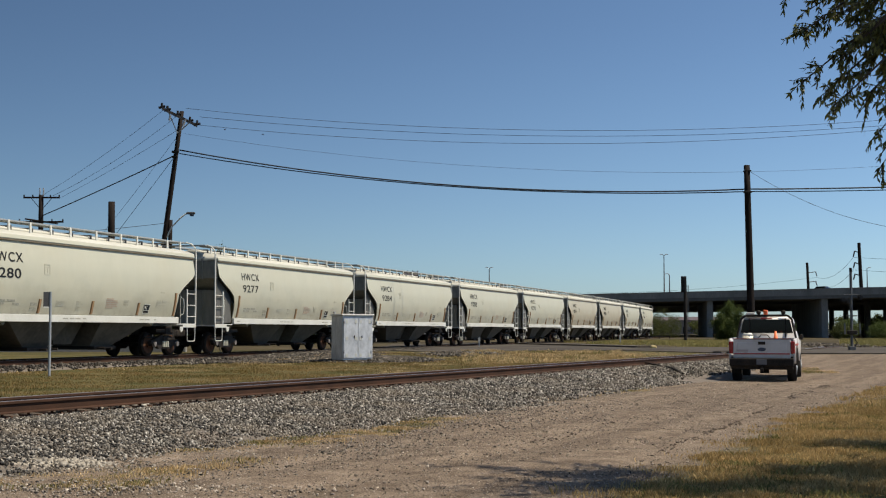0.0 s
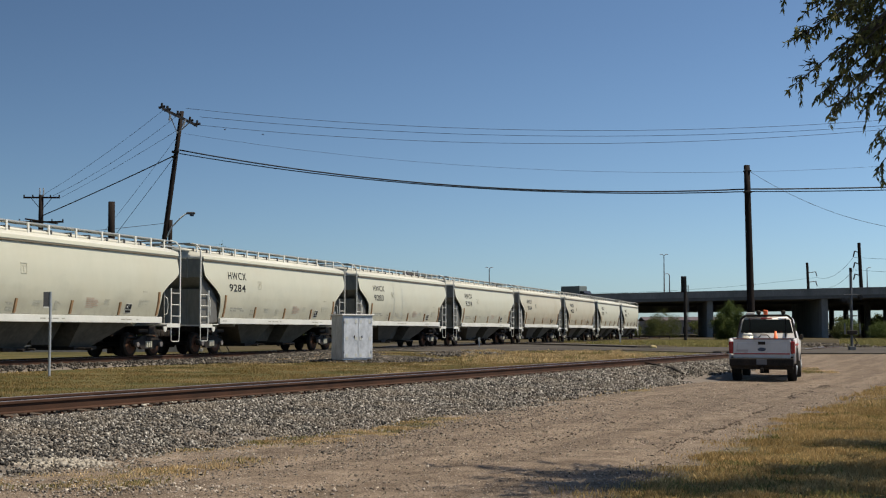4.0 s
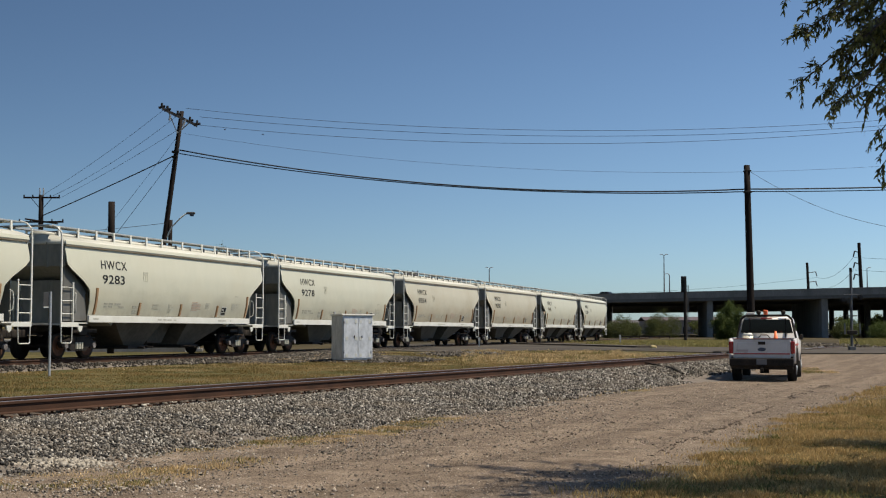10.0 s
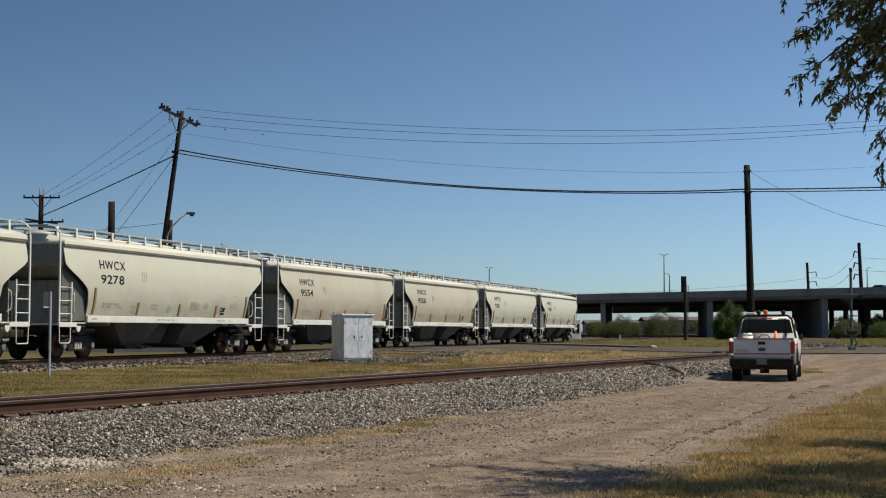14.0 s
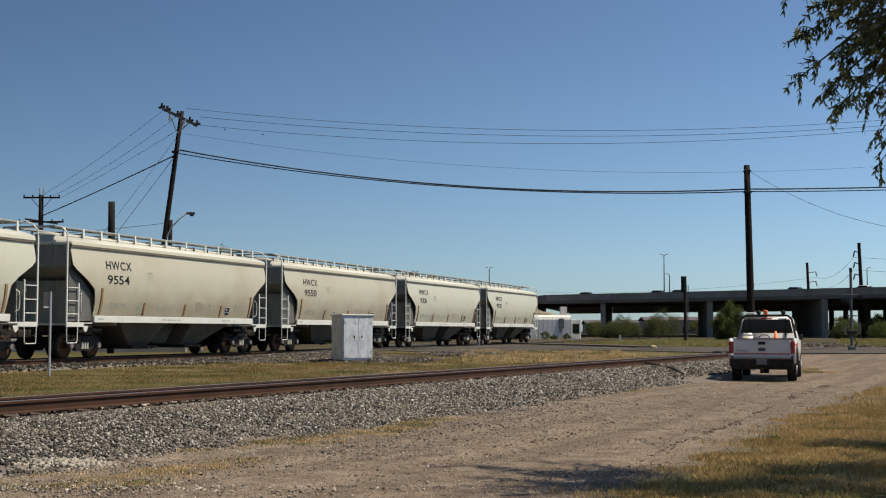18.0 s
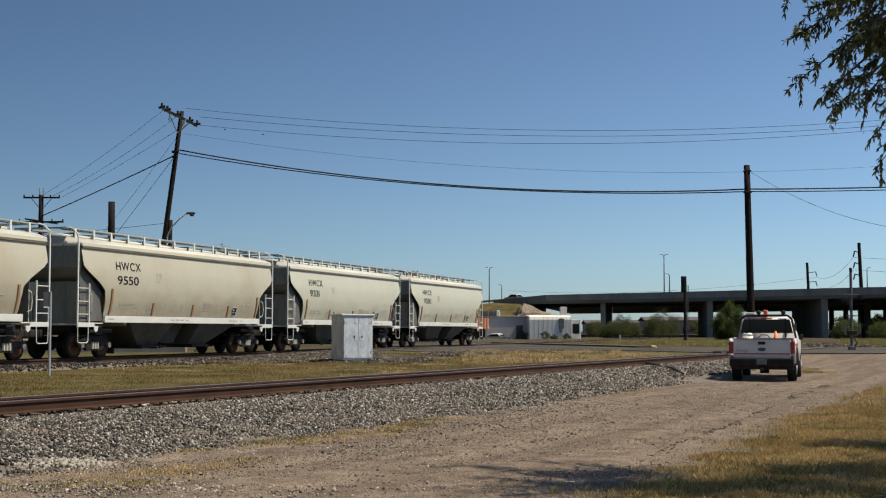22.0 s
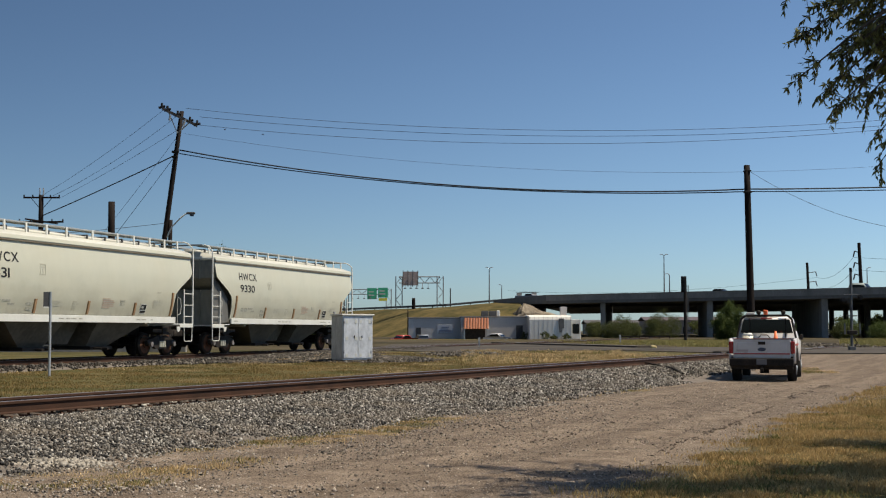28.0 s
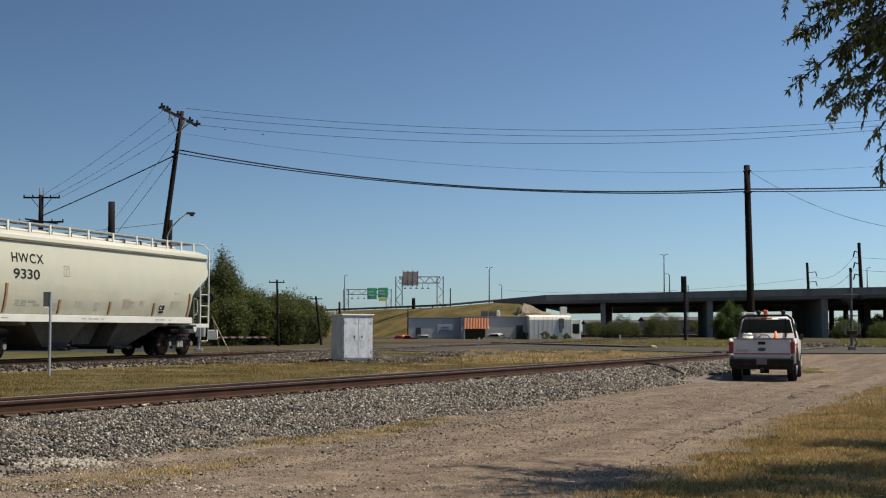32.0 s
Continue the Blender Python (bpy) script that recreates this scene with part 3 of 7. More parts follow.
def hopper_car():
    car = thing("hopper_car", "cream covered hopper freight car with black lettering and white sill", "freight car", group="train of hopper cars")
    # the side panels, cut away towards the ends
    zs = [1.45, 1.6, 1.8, 2.0, 2.2, 2.4, 2.47, 2.7, 2.95, 3.1, 3.26, 3.4, 3.6, 3.8, 4.01]
    end_x = lambda z: float(np.interp(z, [1.45, 2.0, 2.42, 2.62, 3.1, 3.28, 3.95], [6.36, 6.40, 6.48, 6.70, 7.62, 7.86, 7.86]))
    for sgn, nm in ((-1, "side_panel"), (1, "side_panel")):
        m, rings = Mesh(), []
        for z in zs:
            e, w = end_x(z), body_profile(z)
            row = [(x, sgn * w, z) for x in np.linspace(-e, e, 15)]
            rings.append(row)
        back = [[(x, y - sgn * 0.03, z) for (x, y, z) in r] for r in rings]
        m.loft(rings, closed=False)
        m.loft(back, closed=False)
        k = len(rings)
        edge = [r[0] for r in rings], [r[0] for r in back], [r[-1] for r in rings], [r[-1] for r in back]
        m.loft([edge[0], edge[1]], closed=False)
        m.loft([edge[2], edge[3]], closed=False)
        part(nm, m, CAR_PAINT, car, smooth=40)
    # low roof: upright curb, short slope, nearly flat top
    prof = [(-1.47, 3.96), (-1.475, 4.105), (-1.40, 4.135), (-1.15, 4.225), (-0.85, 4.295), (-0.5, 4.32), (0.5, 4.32), (0.85, 4.295), (1.15, 4.225), (1.40, 4.135), (1.475, 4.105), (1.47, 3.96)]
    part("roof", Mesh().prism(prof, -7.9, 7.9), CAR_ROOF, car, "pale cream roof", smooth=25)
    for sgn in (-1, 1):
        # dark strip along the roof joint, painted as the eave's shadow line
        part("eave_joint", Mesh().box((0, sgn * 1.474, 3.91), (15.7, 0.05, 0.055)), EAVE_SHADE, car, "roof joint darkened as the eave's shadow line")
        part("eave", Mesh().prism([(sgn * 1.44, 3.935), (sgn * 1.50, 3.935), (sgn * 1.515, 3.96), (sgn * 1.485, 4.08), (sgn * 1.44, 4.09)], -7.88, 7.88), CAR_PAINT, car)
        part("side_sill", Mesh().box((0, sgn * 1.535, 1.40), (12.95, 0.09, 0.235), 0.012).box((0, sgn * 1.50, 1.29), (12.9, 0.16, 0.02)), CAR_TRIM, car, "white-painted side sill")
    # trough hatch with its lock bars, running boards on brackets
    hatch = part("roof_hatch", Mesh().prism([(-0.36, 4.33), (-0.34, 4.42), (-0.2, 4.465), (0.2, 4.465), (0.34, 4.42), (0.36, 4.33)], -7.3, 7.3), CAR_ROOF, car, smooth=30)
    lock = Mesh().box((0, 0, 0), (0.07, 0.86, 0.05), 0.01).box((0, -0.42, -0.06), (0.07, 0.05, 0.16)).box((0, 0.42, -0.06), (0.07, 0.05, 0.16)).data("lock_bar", DULL_STEEL)
    for i in range(12):
        part("lock_bar", lock, None, hatch, at=pose(-6.75 + 1.23 * i, 0, 4.48))
    for sgn in (-1, 1):
        rb = part("running_board", Mesh().box((0, sgn * 0.80, 4.575), (15.7, 0.40, 0.025)).box((0, sgn * 1.005, 4.582), (15.8, 0.03, 0.05), 0.006).box((0, sgn * 0.60, 4.57), (15.7, 0.025, 0.06)), CAR_GREY, car, "galvanised roof walkway")
        br = Mesh().prism([(sgn * 0.03, -0.40), (sgn * 0.06, -0.40), (sgn * 0.04, 0.02), (0.01, 0.02)], -0.05, 0.05).box((0, -sgn * 0.2, -0.03), (0.05, 0.42, 0.035)).data("walkway_bracket", CAR_TRIM)
        for x in (-7.6, -6.4, -5.21, -4.01, -2.81, -1.62, -0.42, 1.26, 2.96, 4.14, 5.34, 6.5, 7.55):
            b = new("walkway_bracket", br)
            b.parent, b.matrix_basis = rb, pose(sgn * -x, sgn * 1.0, 4.58) if sgn > 0 else pose(x, sgn * 1.0, 4.58)
    # ends: top wall, sloping floor, shear plate, platform, ladders
    for e in (-1, 1):
        part("end_wall", Mesh().prism([(-1.44, 3.2), (1.44, 3.2), (1.44, 4.09), (1.15, 4.21), (0.55, 4.30), (-0.55, 4.30), (-1.15, 4.21), (-1.44, 4.09)], e * 7.80, e * 7.86).box((e * 7.88, -0.75, 3.6), (0.06, 0.05, 0.85)).box((e * 7.88, 0.75, 3.6), (0.06, 0.05, 0.85)), CAR_END_SHADE, car)
        part("crossover_board", Mesh().box((e * 8.0, 0, 4.585), (0.42, 2.0, 0.03)).box((e * 8.2, 0, 4.59), (0.03, 2.1, 0.05), 0.005), CAR_GREY, car, "galvanised end walkway")
        m = Mesh()
        m.prism([(e * 7.84, 3.3), (e * 7.84, 3.22), (e * 4.7, 1.15), (e * 4.6, 1.24)], -1.37, 1.37, "y")
        part("slope_sheet", m, CAR_END_SHADE, car, "shaded sloping end floor")
        part("shear_plate", Mesh().box((e * 7.42, 0, 1.98), (0.05, 2.3, 1.5), 0.01).box((e * 7.46, -0.55, 1.98), (0.05, 0.06, 1.5)).box((e * 7.46, 0.55, 1.98), (0.05, 0.06, 1.5)), CAR_END_SHADE, car)
        if e < 0:
            for sgn in (-1, 1):
                part("end_gusset", Mesh().prism([(-6.36, 1.34), (-6.48, 2.42), (-7.62, 3.24), (-7.84, 3.24), (-7.84, 1.30)], sgn * 1.36, sgn * 1.39, "y"), END_PLATE, car, "dark grey end plate")
        part("end_platform", Mesh().box((e * 7.85, 0, 1.20), (0.55, 2.9, 0.05), 0.008), CAR_TRIM, car)
        for sgn in (-1, 1):
            y = sgn * 1.47
            m = Mesh().box((e * 7.55, y, 1.19), (1.10, 0.05, 0.16), 0.01).box((e * 6.75, y, 1.25), (0.6, 0.05, 0.035)).prism([(e * 7.05, 1.15), (e * 6.75, 1.15), (e * 6.80, 0.99), (e * 6.90, 0.93), (e * 7.0, 0.99)], y - 0.02, y + 0.02, "y")
            sl = part("end_sill", m, CAR_TRIM, car, "white end sill with jacking lug")
            ld = part("ladder", Mesh().box((e * 8.08, y, 2.68), (0.07, 0.05, 2.86), 0.006).tube([(e * 8.08, y, 4.09), (e * 8.08, sgn * 1.45, 4.34), (e * 8.06, sgn * 1.26, 4.53), (e * 8.02, sgn * 1.04, 4.60)], 0.028).box((e * 7.35, y, 1.95), (0.06, 0.05, 1.4), 0.006), CAR_TRIM, car, "white steel ladder")
            for z in (1.56, 2.01, 2.47):
                rg = new("rung", bpy.data.meshes.get("rung") or Mesh().rod((-0.36, 0, 0), (0.36, 0, 0), 0.018).data("rung", CAR_TRIM))
                rg.parent, rg.matrix_basis = ld, pose(e * 7.715, y, z)
            part("grab_iron", Mesh().tube([(e * 7.05, sgn * 1.36, 2.32), (e * 7.12, sgn * 1.44, 2.25), (e * 7.16, sgn * 1.45, 1.95), (e * 7.12, sgn * 1.44, 1.66), (e * 7.02, sgn * 1.36, 1.60)], 0.016), CAR_TRIM, car)
            part("stirrup_step", Mesh().tube([(e * 8.06, y, 1.15), (e * 8.04, y, 0.60), (e * 7.98, y, 0.56), (e * 7.46, y, 0.56), (e * 7.40, y, 0.62), (e * 7.38, y, 1.15)], 0.018), CAR_TRIM, sl)
        part("coupler", Mesh().box((e * 8.35, 0, 0.88), (0.7, 0.24, 0.28), 0.04).box((e * 8.80, 0.02, 0.88), (0.28, 0.34, 0.30), 0.06), BLACK, car, "rust-black knuckle coupler", smooth=30)
        part("brake_gear", Mesh().rod((e * 7.95, 0.5, 1.30), (e * 7.95, 0.5, 2.7), 0.03).rod((e * 7.9, 0.5, 2.45), (e * 8.02, 0.5, 2.45), 0.26, 14), CAR_PAINT, car) if e < 0 else None
    part("centre_sill", Mesh().box((0, 0, 1.0), (16.2, 0.36, 0.34), 0.01), BLACK, car)
    # hopper bays with their outlets
    for e in (-1, 1):
        m = Mesh()
        top, bot = (e * 4.55, e * 1.05), (e * 2.75, e * 1.35)
        ring = lambda xs, y, z: [(xs[0], -y, z), (xs[1], -y, z), (xs[1], y, z), (xs[0], y, z)]
        m.loft([ring(top, 1.44, 1.32), ring((e * 3.75, e * 1.15), 1.13, 0.92), ring(bot, 0.76, 0.42)])
        hp = part("hopper_bay", m, CAR_GRIME_SHADE, car, "cream discharge hopper below the sill")
        part("outlet_gate", Mesh().box((e * 2.05, 0, 0.36), (1.5, 1.95, 0.13), 0.02).box((e * 2.05, 0, 0.33), (0.12, 2.5, 0.08), 0.01).rod((e * 1.5, -1.3, 0.36), (e * 1.5, 1.3, 0.36), 0.035), BLACK, hp)
    m = Mesh()
    m.loft([[(-0.95, -0.75, 1.32), (0.95, -0.75, 1.32), (0.95, 0.75, 1.32), (-0.95, 0.75, 1.32)], [(-0.55, -0.5, 0.5), (0.55, -0.5, 0.5), (0.55, 0.5, 0.5), (-0.55, 0.5, 0.5)]])
    part("hopper_bay", m, CAR_GRIME_SHADE, car)
    part("air_tank", Mesh().rod((-5.4, 0.7, 1.02), (-4.7, 0.7, 1.02), 0.19, 12), BLACK, car)
    # side stakes and stencils
    stakes = [(-6.02, 1.56, 2.50), (-2.96, 1.56, 2.03), (0.25, 1.56, 2.03), (3.42, 1.56, 2.03), (6.2, 1.56, 2.47)]
    for sgn in (-1, 1):
        for x, z0, z1 in stakes:
            m = Mesh()
            rings = []
            for z in np.linspace(z0, z1, 5):
                w = sgn * (body_profile(z) + 0.004)
                rings.append([(x - 0.06, w, z), (x + 0.06, w, z), (x + 0.05, w + sgn * 0.045, z), (x - 0.05, w + sgn * 0.045, z)])
            m.loft(rings)
            part("side_stake", m, STAKE, car, "rust-brown side stake")
    lean = math.degrees(math.atan2(body_profile(3.5) - body_profile(3.1), 0.4))
    for sgn in (-1, 1):
        def on_side(x, z, out=0.006):
            dz = (body_profile(z + 0.1) - body_profile(z - 0.1)) / 0.2
            t = math.degrees(math.atan(-dz))
            y = body_profile(z) + out
            return pose(x, -y, z, 90 - t, 0, 0) if sgn < 0 else pose(-x, y, z, 90 - t, 0, 180)
        plate = part("panel_mark", Mesh().box((0, 0.24, 0), (0.44, 0.37, 0.006)), CAR_TRIM, car, "white stencil plate with black blocks", at=on_side(4.04, 1.58))
        for c, s in (((-0.105, 0.30), (0.19, 0.20)), ((0.105, 0.30), (0.17, 0.20)), ((0, 0.125), (0.38, 0.09))):
            part("black_block", Mesh().box((*c, 0.005), (*s, 0.006)), INK, plate)
        part("white_mark", Mesh().box((-0.105, 0.30, 0.01), (0.08, 0.08, 0.004)), CAR_TRIM, plate)
        ring = [[(0.17 * a * q, 0.18 * b * q, h) for a, b in ((-1, -1), (1, -1), (1, 1), (-1, 1))] for q, h in ((1.0, -0.003), (1.0, 0.004), (0.84, 0.004), (0.84, -0.003))]
        part("stencil", Mesh().loft(ring, caps=False), FAINTER, car, "faded boxed stencil", at=on_side(-2.62, 3.02))
        part("stencil", Mesh().prism([(-0.10, 0.06), (-0.10, 0.09), (0.10, 0.09), (0.10, 0.06), (0.015, 0.06), (0.015, -0.12), (-0.015, -0.12), (-0.015, 0.06)], -0.003, 0.004, "z"), FAINTER, car, at=on_side(-2.62, 3.02))
        for x, z, lines, h, mt in ((-5.45, 1.95, ((0.22, 0.28, 0.42), (0.2, 0.26, 0.0, 0.36)), 0.065, INK_FADED), (-3.45, 1.86, ((0.36,), (0.36,)), 0.10, INK_FADED), (-2.0, 1.98, ((0.5,), (0.44,), (0.48,)), 0.045, FAINT), (-0.75, 1.98, ((0.26,), (0.16, 0.12), (0.26,), (0.2,)), 0.05, FAINT),
                                   (1.15, 2.13, ((0.5,), (0.75,), (0.8,), (0.72,), (0.78,), (0.5,)), 0.04, RUST_INK), (2.35, 2.1, ((0.34,), (0.3,), (0.34,)), 0.05, FAINT), (4.75, 2.13, ((0.34, 0.3), (0.3,), (0.34, 0.2), (0.26,)), 0.05, FAINT), (5.0, 2.45, ((0.3,),), 0.05, FAINT)):
            for i, line in enumerate(lines):
                x1 = x
                for w in line:
                    if w:
                        part("stencil", Mesh().box((w / 2, 0, 0), (w, h, 0.005)), mt, car, at=on_side(x1, z - 1.6 * h * i))
                    x1 += (w or 0.25) + 0.10
        for x, w in ((-1.5, 0.3), (-1.1, 0.24), (-0.75, 0.34), (-0.3, 0.2), (3.6, 0.3), (4.0, 0.36), (4.6, 0.14), (-6.05, 0.34)):
            part("stencil", Mesh().box((x, 0, 0), (w, 0.04, 0.005)), INK_FADED, car, at=pose(0, sgn * 1.583, 1.40, 90, 0, 0))
    # bogies
    for e in (-1, 1):
        bx = e * 6.32
        part("body_bolster", Mesh().box((bx, 0, 1.0), (0.5, 2.5, 0.34), 0.03).box((bx + e * 0.9, 0, 1.06), (1.6, 0.9, 0.22), 0.02).rod((bx - e * 1.3, -0.9, 0.72), (bx + e * 1.0, -0.9, 0.72), 0.03).box((bx - e * 0.2, -1.15, 0.98), (1.5, 0.1, 0.12)), BLACK, car)
        bg = part("bogie", Mesh().box((bx, 0, 0.62), (0.36, 2.2, 0.28), 0.03), BLACK, car, "black three-piece bogie")
        for sgn in (-1, 1):
            y = sgn * 1.0
            m = Mesh().prism([(bx - 1.12, 0.60), (bx - 1.12, 0.48), (bx - 0.75, 0.46), (bx - 0.45, 0.27), (bx + 0.45, 0.27), (bx + 0.75, 0.46), (bx + 1.12, 0.48), (bx + 1.12, 0.60), (bx + 0.8, 0.66), (bx + 0.35, 0.80), (bx - 0.35, 0.80), (bx - 0.8, 0.66)], y - 0.07, y + 0.07, "y")
            sf = part("side_frame", m, BLACK, bg)
            for dx in (-0.16, 0.0, 0.16):
                part("spring", Mesh().rod((bx + dx, y + sgn * 0.09, 0.34), (bx + dx, y + sgn * 0.09, 0.58), 0.055, 8), FAINT, bg)
            for dx in (-0.89, 0.89):
                part("bearing_cap", Mesh().rod((bx + dx, y + sgn * 0.05, 0.46), (bx + dx, y + sgn * 0.16, 0.46), 0.10, 12), CAP_STEEL, bg, "scuffed bearing cap")
        for dx in (-0.89, 0.89):
            ws = part("wheelset", Mesh().rod((0, -1.0, 0), (0, 1.0, 0), 0.08, 10), BLACK, car, at=pose(bx + dx, 0, 0.457))
            for sgn in (-1, 1):
                y = sgn * 0.755
                w = part("wheel", Mesh().rod((0, y - 0.065, 0), (0, y + 0.065, 0), 0.457, 28).rod((0, y - sgn * 0.065, 0), (0, y - sgn * 0.10, 0), 0.485, 28), BLACK, ws, "dark steel wheel", smooth=30)
                part("wheel_plate", Mesh().rod((0, y + sgn * 0.066, 0), (0, y + sgn * 0.075, 0), 0.36, 20, 0.33).rod((0, y + sgn * 0.066, 0), (0, y + sgn * 0.12, 0), 0.14, 12), RUST, ws, "rust-brown wheel face")
    return car


def number_car(car, number):
    """Reporting marks of one car, on both sides."""
    for sgn in (-1, 1):
        for text, x, z, sz, sx in (("HWCX", -5.72, 3.20, 0.44, 1.18), (number, -5.66, 2.68, 0.44, 1.74)):
            dz = (body_profile(z + 0.25) - body_profile(z)) / 0.25
            t = math.degrees(math.atan(-dz))
            y = max(body_profile(z), body_profile(z + 0.3) - dz * 0.3) + 0.008
            m = pose(x, -y, z, 90 - t, 0, 0) if sgn < 0 else pose(-x, y, z, 90 - t, 0, 180)
            words("painted_digit" if text.isdigit() else "painted_letter", text, sz, INK, car, m, sx)


NUMBERS = ("9280", "9277", "9284", "9283", "9278", "9554", "9550", "9331", "9330")
TAN_CARS = ("9554", "9550")
PITCH = 17.9
TRAVEL = [(0.0, -42.70), (2.0, -33.07), (4.0, -23.48), (6.0, -14.00), (8.0, -4.64), (10.0, 4.53), (12.0, 13.57), (14.0, 22.53), (16.0, 31.36), (18.0, 39.99), (20.0, 48.55), (22.0, 57.21), (24.0, 65.85), (26.0, 74.40), (28.0, 82.85), (30.0, 91.13), (32.0, 99.35)]


def travelled(t):
    """How far the train has come at t seconds, in metres (smooth through TRAVEL)."""
    i = min(int(t // 2), len(TRAVEL) - 2)
    v = [q[1] for q in TRAVEL]
    v = [2 * v[0] - v[1]] + v + [2 * v[-1] - v[-2]]
    a, b, c, d = v[i:i + 4]
    u = (t - 2 * i) / 2
    return b + 0.5 * u * (c - a + u * (2 * a - 5 * b + 4 * c - d + u * (3 * (b - c) + d - a)))


def car_pose(k, t):
    s = (k - 3) * PITCH + 7.82 - travelled(t)
    p, _ = on_train(s)
    f, _ = on_train(s + 6.3)
    b, _ = on_train(s - 6.3)
    d = f - b
    p = (f + b) / 2
    return pose(p.x, p.y, T_HEAD, 0, 0, math.degrees(math.atan2(d.y, d.x)))


first = hopper_car()
cars = [first] + [copy_thing(first, car_pose(k, 0.0)) for k in range(1, len(NUMBERS))]
for car, number in zip(cars, NUMBERS):
    number_car(car, number)
    if number in TAN_CARS:
        for ob in car.children:
            if ob.name.split(".")[0] in ("side_panel", "eave"):
                ob.data = ob.data.copy()
                ob.data.materials[0] = CAR_TAN


# ---- asphalt road over the tracks ----
ROAD_Z = 0.455


def flat_patch(name, outline, z, material, label, step=3.0, kind="structure", thick=0.12):
    """A paved patch with a rim, from its outline."""
    bm = bmesh.new()
    vs = [bm.verts.new((x, y, z)) for x, y in outline]
    face = bm.faces.new(vs)
    bmesh.ops.triangulate(bm, faces=[face])
    top = Mesh().take(bm)
    k = len(outline)
    top.add([(x, y, z) for x, y in outline] + [(x, y, z - thick) for x, y in outline], [(i, (i + 1) % k, k + (i + 1) % k, k + i) for i in range(k)])
    return solid(name, top, material, label, kind=kind)


flat_patch("road", [(-4.2, 76.0), (-4.0, 108), (4.5, 124), (9.5, 124), (14.6, 88), (40, 87), (120, 86), (120, 68), (40, 66), (17.0, 64.5), (13.2, 66), (9.8, 74.5), (4.7, 72.5), (-1.5, 71)], ROAD_Z, ASPHALT, "sun-bleached grey asphalt road across the tracks")
for which, s0, s1 in (("far", 18.5, 42.0), ("near", 50.5, 64.0)):
    for side in (-1.12, -0.36, 0.36, 1.12):
        m, rings = Mesh(), []
        w = 0.22 if abs(side) > 1 else 0.30
        for s in np.arange(s0, s1, 2.0):
            p, n = line_point(which, s, side)
            rings.append([p + n * q + Vector((0, 0, h)) for q, h in ((-w, 0.36), (w, 0.36), (w, 0.512), (-w, 0.512))])
        m.loft(rings)
        solid("crossing_panel", m, ASPHALT, "dark worn panel between the rails at the crossing", kind="structure")

# the median with its painted nose
md = thing("median", "low concrete kerb island with a yellow nose in the road", "traffic island", kind="structure")
mdir = (Vector((12.83, 84.4, 0)) - Vector((4.6, 115, 0))).normalized()
mside = Vector((mdir.y, -mdir.x, 0))
mp = [Vector((4.6, 115, 0)) + mdir * s for s in (0, 31)]
m = Mesh().loft([[p + mside * q + Vector((0, 0, h)) for q, h in ((-0.6, 0.4), (0.6, 0.4), (0.55, 0.56), (-0.55, 0.56))] for p in mp])
part("kerb", m, mat("dark_kerb", (0.045, 0.036, 0.026), (0.10, 0.080, 0.056), scale=0.8, rough=0.95), md)
YELLOW = mat("faded_yellow", (0.40, 0.30, 0.12), (0.50, 0.40, 0.18), rough=0.7)
part("kerb_nose", Mesh().box((13.0, 84.0, 0.50), (0.34, 0.6, 0.20), 0.08), YELLOW, md, "yellow painted nose")


# ---- signal cabinet, marker post ----
def signal_cabinet():
    cab = thing("signal_cabinet", "dented silver steel railway equipment cabinet on a ballast pad", "cabinet", pose(-4.05, 54.9, 0.24, 0, 0, 27))
    ALU = mat("dented_aluminium", (0.38, 0.39, 0.40), (0.62, 0.63, 0.64), scale=3.5, rough=0.5, metal=0.12, fine=12, bump=0.3, stretch=(1, 1, 0.5))
    part("body", Mesh().box((0.66, 0.60, 0.98), (1.33, 1.18, 1.80), 0.015), ALU, cab, "grey sheet-metal case")
    part("cap", Mesh().box((0.66, 0.58, 1.915), (1.42, 1.30, 0.06), 0.01), mat("pale_cap", (0.66, 0.63, 0.57), (0.74, 0.71, 0.65)), cab, "cream sheet-metal roof cap")
    for i in range(2):
        d = part("door", Mesh().box((0.345 + 0.635 * i, -0.012, 0.98), (0.62, 0.03, 1.66), 0.01), ALU, cab)
        part("door_latch", Mesh().box((0.50 + 0.33 * i, -0.034, 1.02), (0.045, 0.02, 0.10), 0.005).rod((0.50 + 0.33 * i, -0.03, 1.06), (0.50 + 0.33 * i, -0.055, 1.06), 0.016), BLACK, d)
        for z in (0.27, 0.95, 1.63):
            for dx in (0.07, 0.47):
                part("vent_plate", Mesh().box((0.10 + 0.61 * i + dx, -0.032, z), (0.10, 0.008, 0.14), 0.003), CAR_TRIM, d, "bright riveted patch")
        for z in (0.4, 1.6):
            part("hinge", Mesh().rod((0.045 + 1.19 * i, -0.03, z - 0.06), (0.045 + 1.19 * i, -0.03, z + 0.06), 0.016), BLACK, d)
    part("lamp_stub", Mesh().rod((0.0, 0.9, 1.93), (0.0, 0.9, 2.05), 0.05), GALV, cab)
    for x, y in ((0.1, 0.1), (1.18, 0.1), (0.1, 1.0), (1.18, 1.0)):
        part("foot", Mesh().box((x, y, 0.02), (0.14, 0.14, 0.16), 0.01), BLACK, cab)
    for x in (0.55, 0.85):
        part("cable_duct", Mesh().box((x, 0.0, 0.0), (0.16, 0.1, 0.2), 0.01), BLACK, cab)
    return cab


signal_cabinet()


